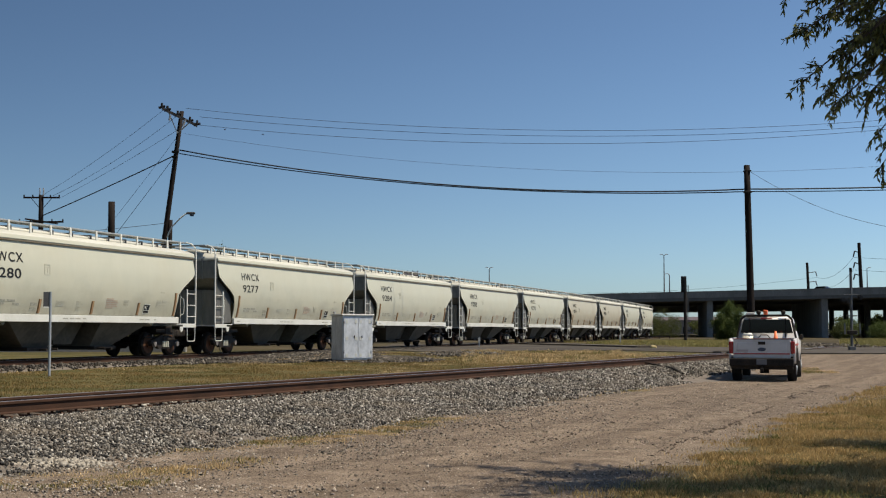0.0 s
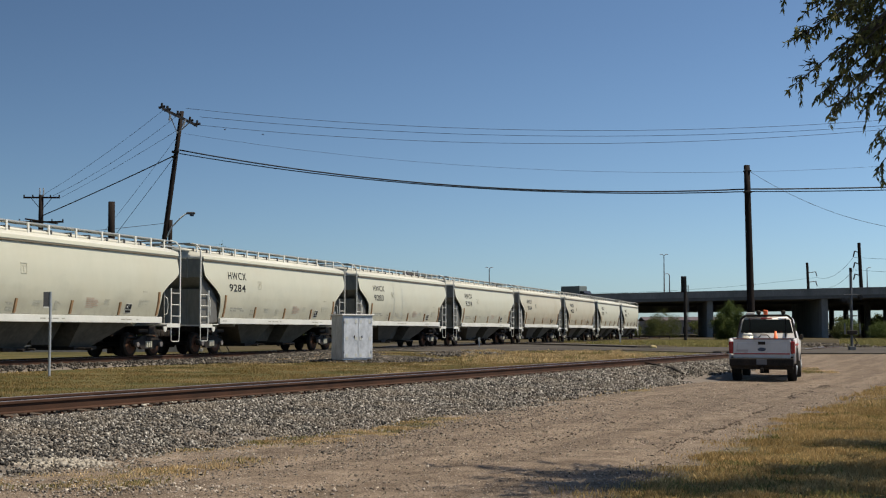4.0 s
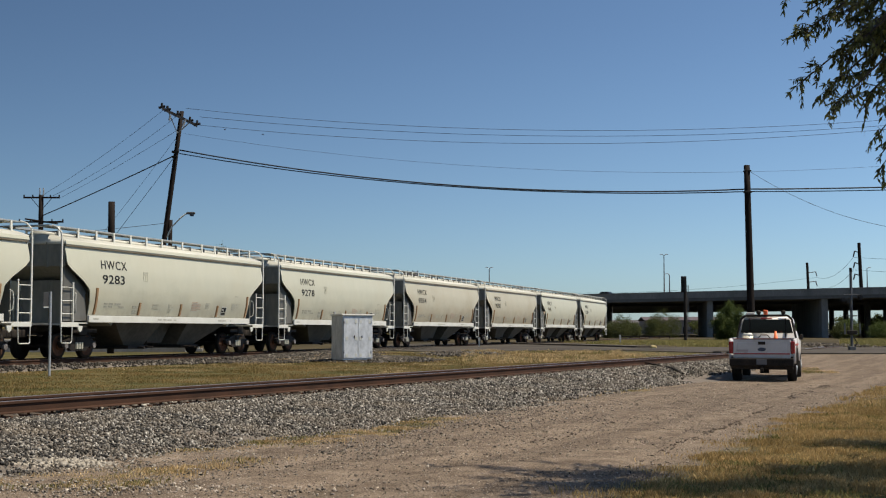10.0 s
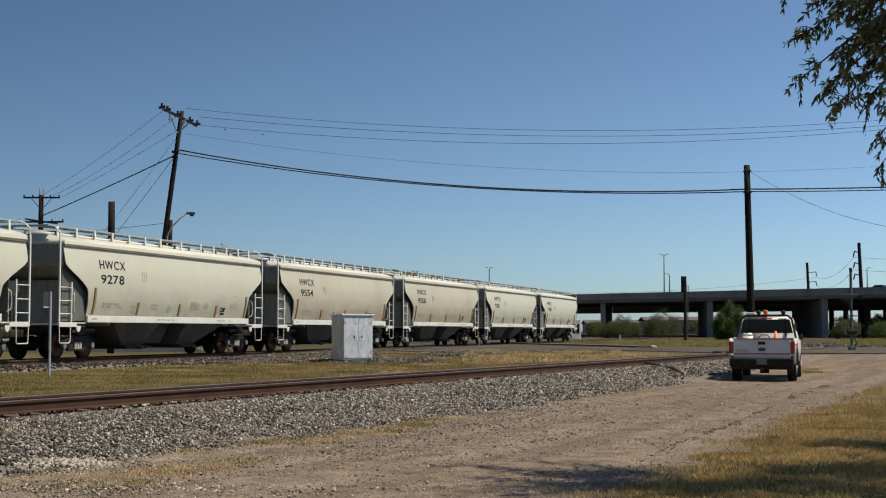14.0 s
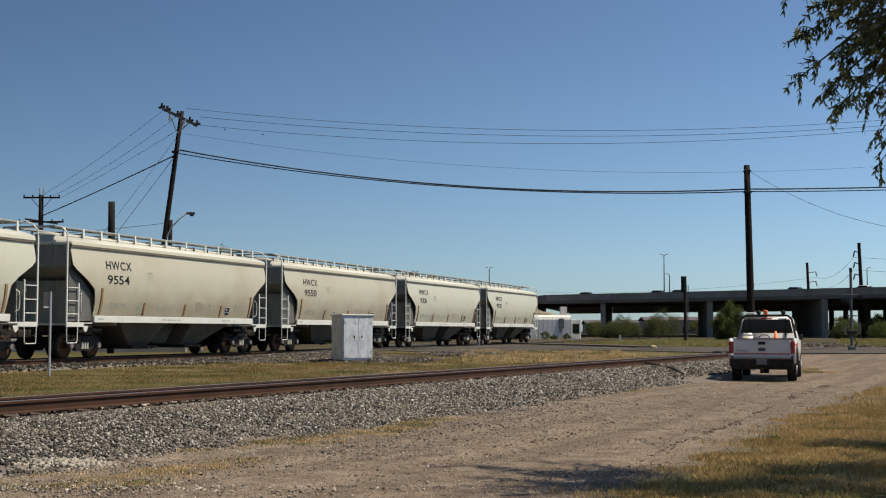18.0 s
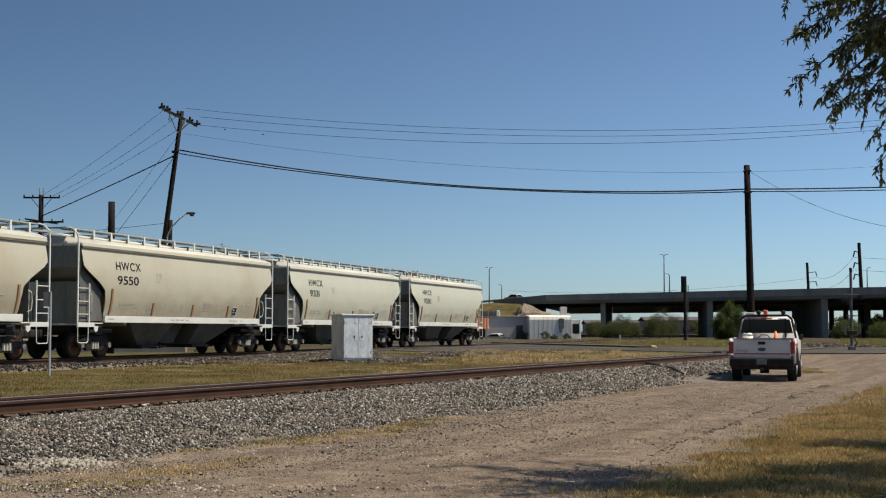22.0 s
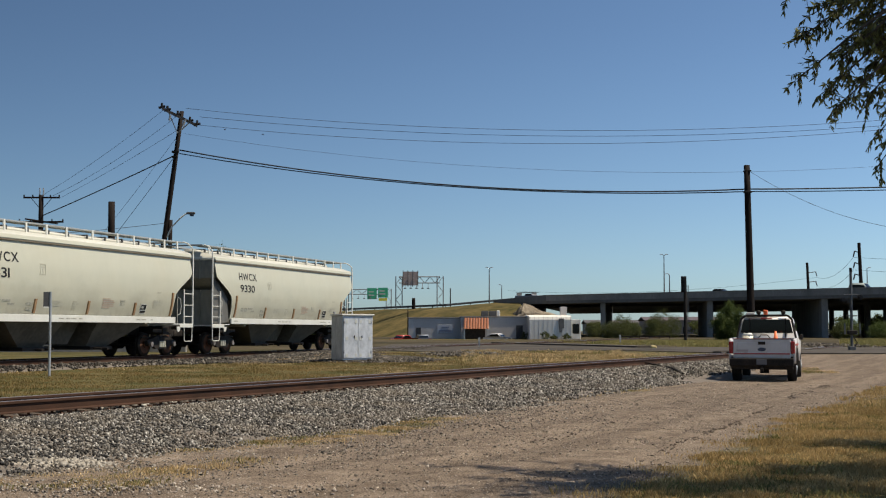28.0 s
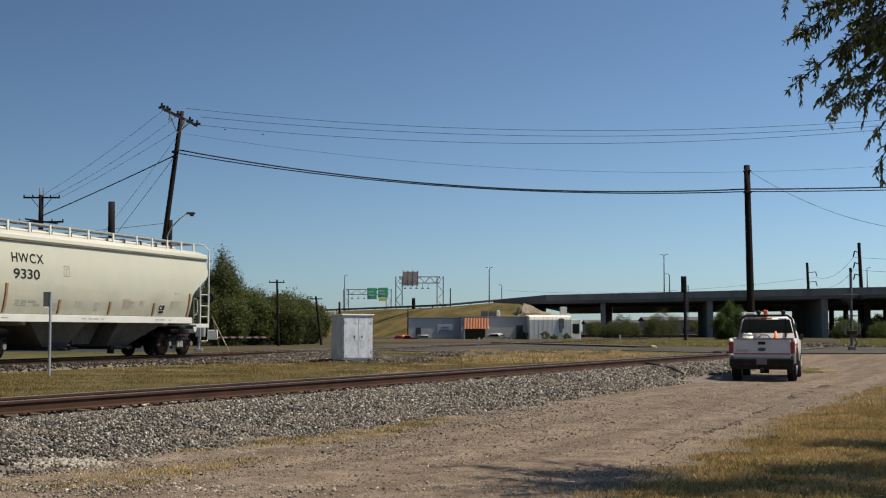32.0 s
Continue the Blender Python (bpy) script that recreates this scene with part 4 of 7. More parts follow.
def stone_patch(name, cx, cy, rx, ry, z, count, size, label, material=None, rise=0.16):
    """A heap of loose stones round a point."""
    s, u = rnd.normal(0, 0.42, count), rnd.normal(0, 0.42, count)
    k = s * s + u * u < 1
    s, u = s[k], u[k]
    v, f = stones("near", 0, 1, 0, 1, len(s), size, rnd)
    v = v.reshape(-1, 8, 3)[:len(s)]
    s, u = s[:len(v)], u[:len(v)]
    c = v.mean(1, keepdims=True)
    v = v - c + np.stack([cx + s * rx, cy + u * ry, z + rise * (1 - s * s - u * u) + rnd.uniform(0, size * 0.4, len(v))], -1)[:, None]
    ob = new(name, fast_mesh(name, v.reshape(-1, 3), f[:len(v) * 6], material or STONE))
    return tagged(ob, label, "ballast", kind="stuff")


stone_patch("ballast", -2.9, 58.6, 3.6, 5.6, 0.16, 11000, 0.055, "spread of grey stones round the signal cabinet", STONE_FAR, rise=0.22)
stone_patch("ballast", 1.0, 66.0, 3.0, 6.0, 0.28, 2400, 0.08, "scattered grey stones by the crossing", STONE_FAR)
stone_patch("rubble", -4.5, 15.3, 1.3, 0.8, -0.12, 1300, 0.036, "pale broken limestone at the foot of the ballast", mat("pale_stone", (0.18, 0.155, 0.122), (0.31, 0.275, 0.22), island=True, spread=0.45))
stone_patch("rubble", 27.5, 100, 3.4, 17.0, 0.32, 3500, 0.10, "broken grey rubble beside the far roadway", STONE_FAR, rise=0.2)

stone_patch("gravel", -2.7, 13.1, 2.3, 0.8, -0.03, 900, 0.018, "pale loose gravel at the edge of the dirt road", PEBBLE, rise=0.03)
stone_patch("gravel", -0.9, 17.4, 1.6, 1.6, -0.02, 450, 0.014, "loose gravel on the dirt road", PEBBLE, rise=0.015)


def marker_post():
    mk = thing("marker_post", "slim galvanised trackside sign post in dry grass", "sign post", pose(-11.07, 38.3, 0.15, 0, 0, 32))
    part("post", Mesh().prism([(-0.035, 0.02), (-0.012, 0.0), (0.012, 0.0), (0.035, 0.02), (0.035, 0.03), (-0.035, 0.03)], 0.0, 2.46, "z"), GALV, mk)
    part("sign_plate", Mesh().box((-0.10, 0.035, 2.24), (0.20, 0.006, 0.42), 0.002), mat("sign_back", (0.022, 0.022, 0.023), (0.045, 0.045, 0.045), rough=0.7), mk, "dark back of a small sign")
    part("sign_edge", Mesh().box((-0.10, 0.028, 2.02), (0.18, 0.006, 0.03), 0.001), CAR_TRIM, mk, "pale lower edge")
    for z in (2.12, 2.38):
        part("bolt", Mesh().rod((0, -0.01, z), (0, 0.05, z), 0.012), GALV, mk)


marker_post()


# ---- pickup truck ----
def wheel_part(parent, x, y, r, w, name="wheel"):
    ty = part(name, Mesh().rod((x - w / 2, y, r), (x + w / 2, y, r), r, 26).rod((x - w / 2 - 0.012, y, r), (x + w / 2 + 0.012, y, r), r * 0.9, 26), RUBBER, parent, "black tyre", smooth=30)
    part("rim", Mesh().rod((x - w / 2 - 0.02, y, r), (x + w / 2 + 0.02, y, r), r * 0.55, 18).rod((x - w / 2 - 0.04, y, r), (x + w / 2 + 0.04, y, r), r * 0.2, 10), GALV, ty, "steel rim", smooth=30)
    return ty


def pickup():
    t = thing("pickup_truck", "white service pickup with red stripes and rack lights, parked on dirt", "pickup truck", pose(9.72, 41.45, -0.055, 0, 0, -16.8) @ Matrix.Diagonal((0.97, 1.0, 1.03, 1.0)))
    W = WHITE_PAINT
    # bed sides, floor and tailgate
    for sx in (-1, 1):
        prof = [(0.0, 0.62), (0.0, 1.22), (0.03, 1.28), (2.45, 1.30), (2.45, 0.55), (1.72, 0.55), (1.62, 0.82), (1.35, 0.97), (1.05, 0.97), (0.78, 0.82), (0.68, 0.55), (0.05, 0.55)]
        m = Mesh().prism([(q[0], q[1]) for q in prof], sx * 0.985 - 0.035, sx * 0.985 + 0.035, "x")
        part("bed_side", m, W, t, smooth=30)
        part("side_stripe", Mesh().box((sx * 1.024, 1.2, 1.10), (0.006, 2.4, 0.05)), RED, t)
        part("tail_light", Mesh().box((sx * 0.945, -0.025, 1.02), (0.13, 0.06, 0.36), 0.02), mat("red_lens", (0.24, 0.008, 0.010), (0.30, 0.014, 0.014), rough=0.15), t, "dark red tail light")
        part("wheel_arch", Mesh().tube([(sx * 1.03, 1.20 + 0.50 * math.cos(a), 0.50 + 0.48 * math.sin(a)) for a in np.linspace(0, math.pi, 9)], 0.025), BLACK, t)
    part("bed_floor", Mesh().box((0, 1.22, 0.78), (1.9, 2.4, 0.05)).box((0, 2.42, 1.03), (1.9, 0.05, 0.52)), W, t)
    gate = part("tailgate", Mesh().box((0, 0.0, 0.985), (1.76, 0.07, 0.56), 0.02).box((0, -0.02, 1.0), (1.5, 0.05, 0.34), 0.015), W, t, "white tailgate")
    part("gate_cap", Mesh().box((0, 0.0, 1.275), (1.80, 0.085, 0.03), 0.008), mat("dark_red_cap", (0.10, 0.02, 0.010), (0.13, 0.03, 0.025)), gate, "dark red top edge")
    part("gate_stripe", Mesh().box((0, -0.048, 0.835), (1.70, 0.012, 0.035)), RED, gate, "thin red stripe")
    part("gate_handle", Mesh().box((0.0, -0.05, 1.15), (0.22, 0.03, 0.09), 0.012), BLACK, gate)
    em = Mesh().loft([[(0.13 * math.cos(a), y, 0.965 + 0.055 * math.sin(a)) for a in np.linspace(0, 2 * math.pi, 18, endpoint=False)] for y in (-0.04, -0.062)])
    part("badge", em, mat("dark_badge", (0.03, 0.04, 0.07), (0.05, 0.06, 0.09), rough=0.3), gate, "dark oval badge")
    part("gate_lettering", Mesh().box((-0.60, -0.047, 0.93), (0.36, 0.008, 0.06)).box((-0.5, -0.047, 0.865), (0.12, 0.008, 0.03)), mat("grey_letters", (0.35, 0.30, 0.28), (0.42, 0.36, 0.34)), gate)
    bp = part("bumper", Mesh().box((0, -0.10, 0.585), (1.96, 0.22, 0.24), 0.03).box((0, -0.02, 0.46), (1.9, 0.2, 0.16), 0.02), BLACK, t, "black rear step bumper")
    part("number_plate", Mesh().box((0.0, -0.222, 0.60), (0.31, 0.012, 0.16), 0.004), mat("plate", (0.10, 0.10, 0.105), (0.15, 0.15, 0.15)), bp, "pale number plate")
    part("tow_hitch", Mesh().box((0, -0.12, 0.36), (0.10, 0.3, 0.10), 0.01).rod((0, -0.22, 0.41), (0, -0.22, 0.48), 0.03), BLACK, t)
    part("chassis", Mesh().box((0.42, 2.6, 0.55), (0.1, 5.2, 0.16)).box((-0.42, 2.6, 0.55), (0.1, 5.2, 0.16)).rod((-0.85, 1.2, 0.40), (0.85, 1.2, 0.40), 0.06).rod((-0.14, 1.2, 0.40), (0.14, 1.2, 0.40), 0.17, 14).rod((0.55, 0.1, 0.42), (0.55, 2.2, 0.46), 0.035), BLACK, t)
    # cab
    prof = [(-0.98, 0.55), (0.98, 0.55), (1.0, 0.95), (0.99, 1.22), (0.81, 1.89), (0.72, 1.965), (-0.72, 1.965), (-0.81, 1.89), (-0.99, 1.22), (-1.0, 0.95)]
    cab = [[(x, 2.52, z) for x, z in prof], [(x, 4.0, z) for x, z in prof], [(x * 1.0, 4.75, min(z, 1.24)) for x, z in prof], [(x * 0.98, 5.75, min(z, 1.16)) for x, z in prof], [(x * 0.93, 5.95, max(0.6, min(z, 1.0))) for x, z in prof]]
    part("cab", Mesh().loft(cab), W, t, "white cab and bonnet", smooth=35)
    part("rear_window", Mesh().prism([(-0.84, 1.46), (0.84, 1.46), (0.75, 1.86), (-0.75, 1.86)], 2.49, 2.515, "y"), DARK_GLASS, t, "dark rear window")
    part("window_seal", Mesh().tube([(-0.84, 2.50, 1.45), (0.84, 2.50, 1.45), (0.74, 2.50, 1.86), (-0.74, 2.50, 1.86), (-0.84, 2.50, 1.45)], 0.010), BLACK, t)
    part("brake_lamp", Mesh().box((0, 2.49, 1.905), (0.36, 0.04, 0.04), 0.01), RED, t)
    for sx in (-1, 1):
        part("side_window", Mesh().prism([(2.75, 1.25), (4.35, 1.25), (3.98, 1.76), (2.80, 1.76)], sx * 0.90 - 0.012, sx * 0.90 + 0.012, "x"), DARK_GLASS, t)
        mr = part("mirror", Mesh().box((sx * 1.06, 4.15, 1.32), (0.10, 0.08, 0.18), 0.03).rod((sx * 0.98, 4.1, 1.25), (sx * 1.1, 4.14, 1.28), 0.02), W if sx < 0 else BLACK, t, "tow mirror")
        wheel_part(t, sx * 0.86, 1.20, 0.39, 0.26)
        wheel_part(t, sx * 0.86, 4.85, 0.39, 0.26)
        part("mud_flap", Mesh().box((sx * 0.86, 0.72, 0.42), (0.26, 0.02, 0.34)), BLACK, t)
    # headache rack with lamps
    rk = part("headache_rack", Mesh().tube([(-0.95, 2.30, 1.30), (-0.82, 2.38, 1.88), (-0.68, 2.40, 1.99), (0.68, 2.40, 1.99), (0.82, 2.38, 1.88), (0.95, 2.30, 1.30)], 0.036, 8).tube([(-0.55, 2.38, 1.30), (-0.55, 2.40, 1.9)], 0.02).tube([(0.62, 2.38, 1.30), (0.62, 2.40, 1.9)], 0.02), BLACK, t, "black tubular rack")
    for x in (-0.245, 0.55):
        lp = part("work_lamp", Mesh().rod((x, 2.36, 2.09), (x, 2.45, 2.09), 0.075, 16).rod((x, 2.40, 1.99), (x, 2.40, 2.04), 0.015), BLACK, rk, "round black work lamp", smooth=30)
    part("beacon", Mesh().box((-0.02, 2.42, 2.09), (0.14, 0.13, 0.15), 0.03), ORANGE, rk, "orange roof beacon")
    part("roof_box", Mesh().box((-0.52, 2.60, 2.03), (0.28, 0.4, 0.12), 0.03), W, rk, "white equipment box on the roof")
    part("rope_coil", Mesh().box((0.0, 2.6, 1.985), (0.9, 0.2, 0.04), 0.01), GALV, rk)
    return t


pickup()


def put_in_bed(x, y, z):
    x, z = x * 0.97, z * 1.03 - 0.055
    a = radians(16.8)
    return pose(9.72 + x * math.cos(a) + y * math.sin(a), 41.45 - x * math.sin(a) + y * math.cos(a), z, 0, 0, -16.8)


cooler = thing("water_cooler", "cream round water cooler with a pale lid in the truck bed", "water cooler", put_in_bed(-0.52, 1.2, 0.805))
part("jug", Mesh().rod((0, 0, 0), (0, 0, 0.58), 0.15, 18, 0.17), mat("cream_plastic", (0.62, 0.57, 0.42), (0.70, 0.65, 0.50), rough=0.4), cooler, smooth=40)
part("lid", Mesh().rod((0, 0, 0.58), (0, 0, 0.66), 0.175, 18, 0.13), CAR_TRIM, cooler, smooth=40)
cone = thing("traffic_cone", "orange traffic cone standing in the truck bed", "traffic cone", put_in_bed(0.38, 0.9, 0.805))
part("cone", Mesh().rod((0, 0, 0.02), (0, 0, 0.72), 0.14, 16, 0.03), ORANGE, cone, smooth=40)
part("base", Mesh().box((0, 0, 0.015), (0.36, 0.36, 0.03), 0.006), ORANGE, cone)
tool = thing("tool_bag", "dark canvas tool bag in the truck bed", "tool bag", put_in_bed(0.0, 1.2, 0.805))
part("bag", Mesh().box((0.0, 0, 0.25), (0.5, 0.35, 0.5), 0.08), mat("dark_canvas", (0.04, 0.045, 0.05), (0.08, 0.085, 0.09)), tool)
part("strap", Mesh().tube([(-0.2, 0, 0.48), (-0.1, 0, 0.60), (0.1, 0, 0.60), (0.2, 0, 0.48)], 0.015), BLACK, tool)
DULL_BOX = mat("worn_grey_steel", (0.05, 0.05, 0.052), (0.09, 0.09, 0.09), rough=0.55, metal=0.3)
toolbox = thing("tool_box", "low dark grey steel tool box across the truck bed", "tool box", put_in_bed(0.0, 2.1, 0.805))
part("box", Mesh().box((0, 0, 0.2), (1.7, 0.5, 0.4), 0.02), BLACK, toolbox)
part("lid", Mesh().box((0, 0, 0.42), (1.72, 0.52, 0.04), 0.01), DULL_BOX, toolbox)


# ---- poles and wires ----
def pole(name, base, top, r0, r1, label, arms=(), group="utility poles", cat="utility pole"):
    p = thing(name, label, cat, pose(*base), group=group)
    b, q = Vector((0, 0, -0.4)), Vector(top) - Vector(base)
    m, n = Mesh(), 6
    rings = []
    for i in range(n + 1):
        c = b.lerp(q, i / n)
        r = r0 + (r1 - r0) * i / n
        rings.append([c + Vector((r * math.cos(a), r * math.sin(a), 0)) for a in np.linspace(0, 2 * math.pi, 12, endpoint=False)])
    m.loft(rings)
    part("shaft", m, WOOD_POLE, p, "dark creosoted shaft", smooth=40)
    return p, q


pa, tip = pole("utility_pole", (-14.32, 66, 0.4), (-12.81, 66, 12.25), 0.155, 0.11, "dark leaning timber utility pole with a tilted crossarm")
pa.matrix_basis = Matrix.Translation((-17.36, 80.0, 0.17)) @ Matrix.Scale(1.212, 4)
arm_a, arm_b = Vector((0.56, -0.14, 11.98)), Vector((2.32, -0.30, 11.10))
part("crossarm", Mesh().loft([[c + Vector(o) for o in ((0, -0.06, -0.075), (0, 0.06, -0.075), (0, 0.06, 0.075), (0, -0.06, 0.075))] for c in (arm_a, arm_b)]), GREY_WOOD, pa, "tilted weathered timber crossarm")
for i, f in enumerate((0.0, 0.16, 0.45, 0.8, 1.0)):
    c = arm_a.lerp(arm_b, f)
    part("insulator", Mesh().rod(c + Vector((0, 0, 0.05)), c + Vector((0, 0, 0.26)), 0.07, 10, 0.05).rod(c + Vector((-0.16, 0, 0.02)), c + Vector((0.16, 0, 0.1)), 0.06, 8), INK, pa)
for f, z in ((0.18, 10.75), (0.80, 10.75)):
    part("arm_brace", Mesh().tube([arm_a.lerp(arm_b, f), (1.33, -0.12, z)], 0.028), GALV, pa)
part("fuse_cutout", Mesh().rod((1.62, -0.3, 11.05), (1.74, -0.3, 11.4), 0.06, 8).rod((0.95, -0.3, 11.35), (1.02, -0.3, 11.62), 0.05, 8), GALV, pa, "pale porcelain cutout")
part("clamp", Mesh().box((1.22, 0, 9.85), (0.32, 0.28, 0.10), 0.02).box((1.19, 0, 9.6), (0.28, 0.26, 0.08), 0.02), BLACK, pa)
pb, _ = pole("utility_pole", (-28.8, 97, 0.4), (-28.86, 97, 11.25), 0.22, 0.17, "timber utility pole with two crossarms behind the train")
for z, w in ((10.65, 1.3), (8.9, 1.6)):
    part("crossarm", Mesh().box((0, -0.1, z), (2 * w, 0.11, 0.12), 0.01), WOOD_POLE, pb)
    for x in (-w, -w * 0.5, w * 0.5, w):
        part("insulator", Mesh().rod((x * 0.97, -0.1, z), (x * 0.97, -0.1, z + 0.2), 0.05, 8), INK, pb)
for x in (-0.16, 0.10):
    part("pole_pin", Mesh().rod((x, 0, 10.8), (x, 0, 11.35), 0.05, 8), GALV, pb)
for x in (-0.75, 0.75):
    part("arm_brace", Mesh().rod((x, -0.1, 10.62), (0, -0.1, 9.75), 0.025, 6), WOOD_POLE, pb)
part("crossarm", Mesh().tube([(-0.9, -0.9, 9.05), (0.9, 0.9, 8.85)], 0.06), WOOD_POLE, pb)
pole("utility_pole", (-16.13, 66, 0.4), (-16.19, 66, 7.8), 0.18, 0.165, "bare cut-off timber pole behind the train")
pd, _ = pole("street_light", (-16.2, 80, 0.4), (-16.12, 80, 8.05), 0.15, 0.12, "timber pole with a bracket street light", cat="street light", group="")
part("arm", Mesh().tube([(-0.1, -0.15, 6.6), (0.2, -0.3, 7.2), (0.75, -0.4, 7.75), (1.1, -0.4, 8.0)], 0.045), CAR_TRIM, pd, "pale bracket arm")
part("lamp_head", Mesh().box((1.35, -0.4, 8.02), (0.5, 0.24, 0.14), 0.05).rod((1.4, -0.4, 7.84), (1.4, -0.4, 7.98), 0.10, 10, 0.14), DULL_BOX, pd)
pe, _ = pole("utility_pole", (17.28, 76.0, 0.4), (17.12, 76.0, 10.82), 0.23, 0.17, "tall dark timber pole beside the road crossing")
part("clamp", Mesh().box((-0.12, 0, 8.9), (0.42, 0.42, 0.10), 0.02).box((-0.14, 0, 10.1), (0.39, 0.39, 0.06), 0.01), BLACK, pe)

WIRES = [((-15.26, 80.0, 14.71), (37.98, 77.5, 14.89), 1.59, 0.012),
         ((-14.45, 80.0, 14.20), (37.96, 77.5, 14.53), 1.48, 0.012),
         ((-14.70, 80.0, 13.73), (37.96, 77.5, 14.54), 1.66, 0.012),
         ((-15.41, 80.0, 13.20), (37.90, 77.5, 12.17), 1.94, 0.007),
         ((-15.64, 80.0, 12.22), (17.15, 76.0, 9.47), 0.96, 0.041),
         ((-15.64, 80.0, 12.01), (17.15, 76.0, 9.33), 0.86, 0.031),
         ((17.15, 76.0, 9.47), (36.01, 73.7, 9.88), 0.16, 0.040),
         ((17.15, 76.0, 9.33), (36.01, 73.7, 9.70), 0.16, 0.027),
         ((17.21, 76.0, 10.52), (27.58, 72.0, 6.80), 1.01, 0.013),
         ((-16.36, 80.0, 14.83), (-28.66, 97, 11.3), 0.21, 0.011),
         ((-15.76, 80.0, 14.29), (-28.0, 97, 11.2), 0.32, 0.011),
         ((-15.64, 80.0, 13.50), (-27.55, 97, 11.0), 0.11, 0.011),
         ((-15.88, 80.0, 11.92), (-28.75, 97, 9.76), 0.06, 0.037),
         ((-15.88, 80.0, 12.89), (-29.45, 90.9, 0.17), 0.36, 0.011),
         ((-15.94, 80.0, 11.80), (-27.39, 89.7, 0.17), 0.00, 0.017),
         ((-16.12, 80, 7.9), (-30, 70, 6.0), 0.20, 0.014),
         ((38.12, 77.5, 15.12), (75.00, 72.5, 14.00), 0.38, 0.018)]
for a, b, sag, r in WIRES:
    a, b = Vector(a), Vector(b)
    pts = [a.lerp(b, i / 24) - Vector((0, 0, 4 * sag * (i / 24) * (1 - i / 24))) for i in range(25)]
    m = Mesh()
    rings = []
    d = (b - a).normalized()
    u = d.cross(Vector((0, 0, 1))).normalized()
    for p in pts:
        rings.append([p + (u * math.cos(k) + Vector((0, 0, 1)) * math.sin(k)) * r for k in np.linspace(0, 2 * math.pi, 5, endpoint=False)])
    solid("overhead_wire", m.loft(rings), WIRE, "thin black overhead wire sagging between poles", "overhead wire", group="overhead wires", smooth=60)
for x, z in ((-12.91, 13.40), (-10.67, 13.11)):
    solid("wire_marker", Mesh().rod((-0.05, 0, 0), (0.05, 0, 0), 0.03, 8), WIRE, "small black spacer clipped on a wire", "wire spacer", at=pose(x, 79.7, z), group="wire spacers")
pf, _ = pole("utility_pole", (38.12, 77.5, 0.4), (38.00, 77.5, 15.38), 0.2, 0.16, "dark timber utility pole by the road")


# ---- crossing gate and signals ----
DULL_RED = mat("dull_red", (0.22, 0.05, 0.04), (0.28, 0.07, 0.05))
gate = thing("crossing_gate", "lowered red and white striped railway crossing gate arm", "crossing gate", pose(-12.3, 68.5, 0.45))
part("mast", Mesh().rod((0, 0, 0), (0, 0, 3.9), 0.06, 10).box((0, 0, 0.08), (0.4, 0.4, 0.16), 0.02).box((0.1, -0.15, 1.0), (0.45, 0.4, 0.5), 0.04), GALV, gate, "silver signal mast")
part("counterweight", Mesh().box((-0.5, 0.0, 1.05), (0.9, 0.14, 0.2), 0.02).box((0.7, 0.0, 0.85), (0.5, 0.12, 0.5), 0.04), CAR_TRIM, gate)
for i in range(15):
    part("arm_stripe", Mesh().box((0.75 + 0.186 * i, 0.06 * i, 0.72), (0.19, 0.03, 0.075), 0.004), CAR_TRIM if i % 2 else DULL_RED, gate)
part("lamp_bar", Mesh().box((0, -0.12, 2.7), (1.2, 0.06, 0.1), 0.01), BLACK, gate)
for x in (-0.5, 0.5):
    part("flasher", Mesh().rod((x, -0.2, 2.7), (x, -0.1, 2.7), 0.26, 16).rod((x, -0.32, 2.7), (x, -0.1, 2.7), 0.13, 12), INK, gate)
prop = thing("timber_prop", "pale timber prop leaning against the gate", "timber prop", pose(-11.4, 67.0, 0.45))
part("stick", Mesh().tube([(0, 0, 1.75), (0.95, -0.4, 0.0)], 0.025), mat("bare_timber", (0.20, 0.15, 0.085), (0.30, 0.22, 0.13)), prop)
part("stick", Mesh().tube([(0.02, 0, 1.75), (0.35, 0.5, 0.0)], 0.022), bpy.data.materials["bare_timber"], prop)

sg = thing("railway_signal", "black railway signal head on a tall mast before the overpass", "railway signal", pose(22.85, 128, 0.4))
part("mast", Mesh().rod((0, 0, 0), (0, 0, 5.0), 0.15, 12), BLACK, sg)
part("signal_head", Mesh().box((-0.12, 0, 5.5), (0.52, 0.06, 1.5), 0.02).box((-0.12, -0.1, 5.5), (0.30, 0.2, 1.3), 0.04), INK, sg, "black signal backboard")
part("ladder", Mesh().box((0.22, 0.1, 2.9), (0.04, 0.04, 5.0)).box((0.34, 0.1, 2.9), (0.04, 0.04, 5.0)), DULL_STEEL, sg)
for z in (5.1, 5.5, 5.9):
    part("hood", Mesh().rod((-0.12, -0.2, z), (-0.12, -0.44, z), 0.12, 10), INK, sg)


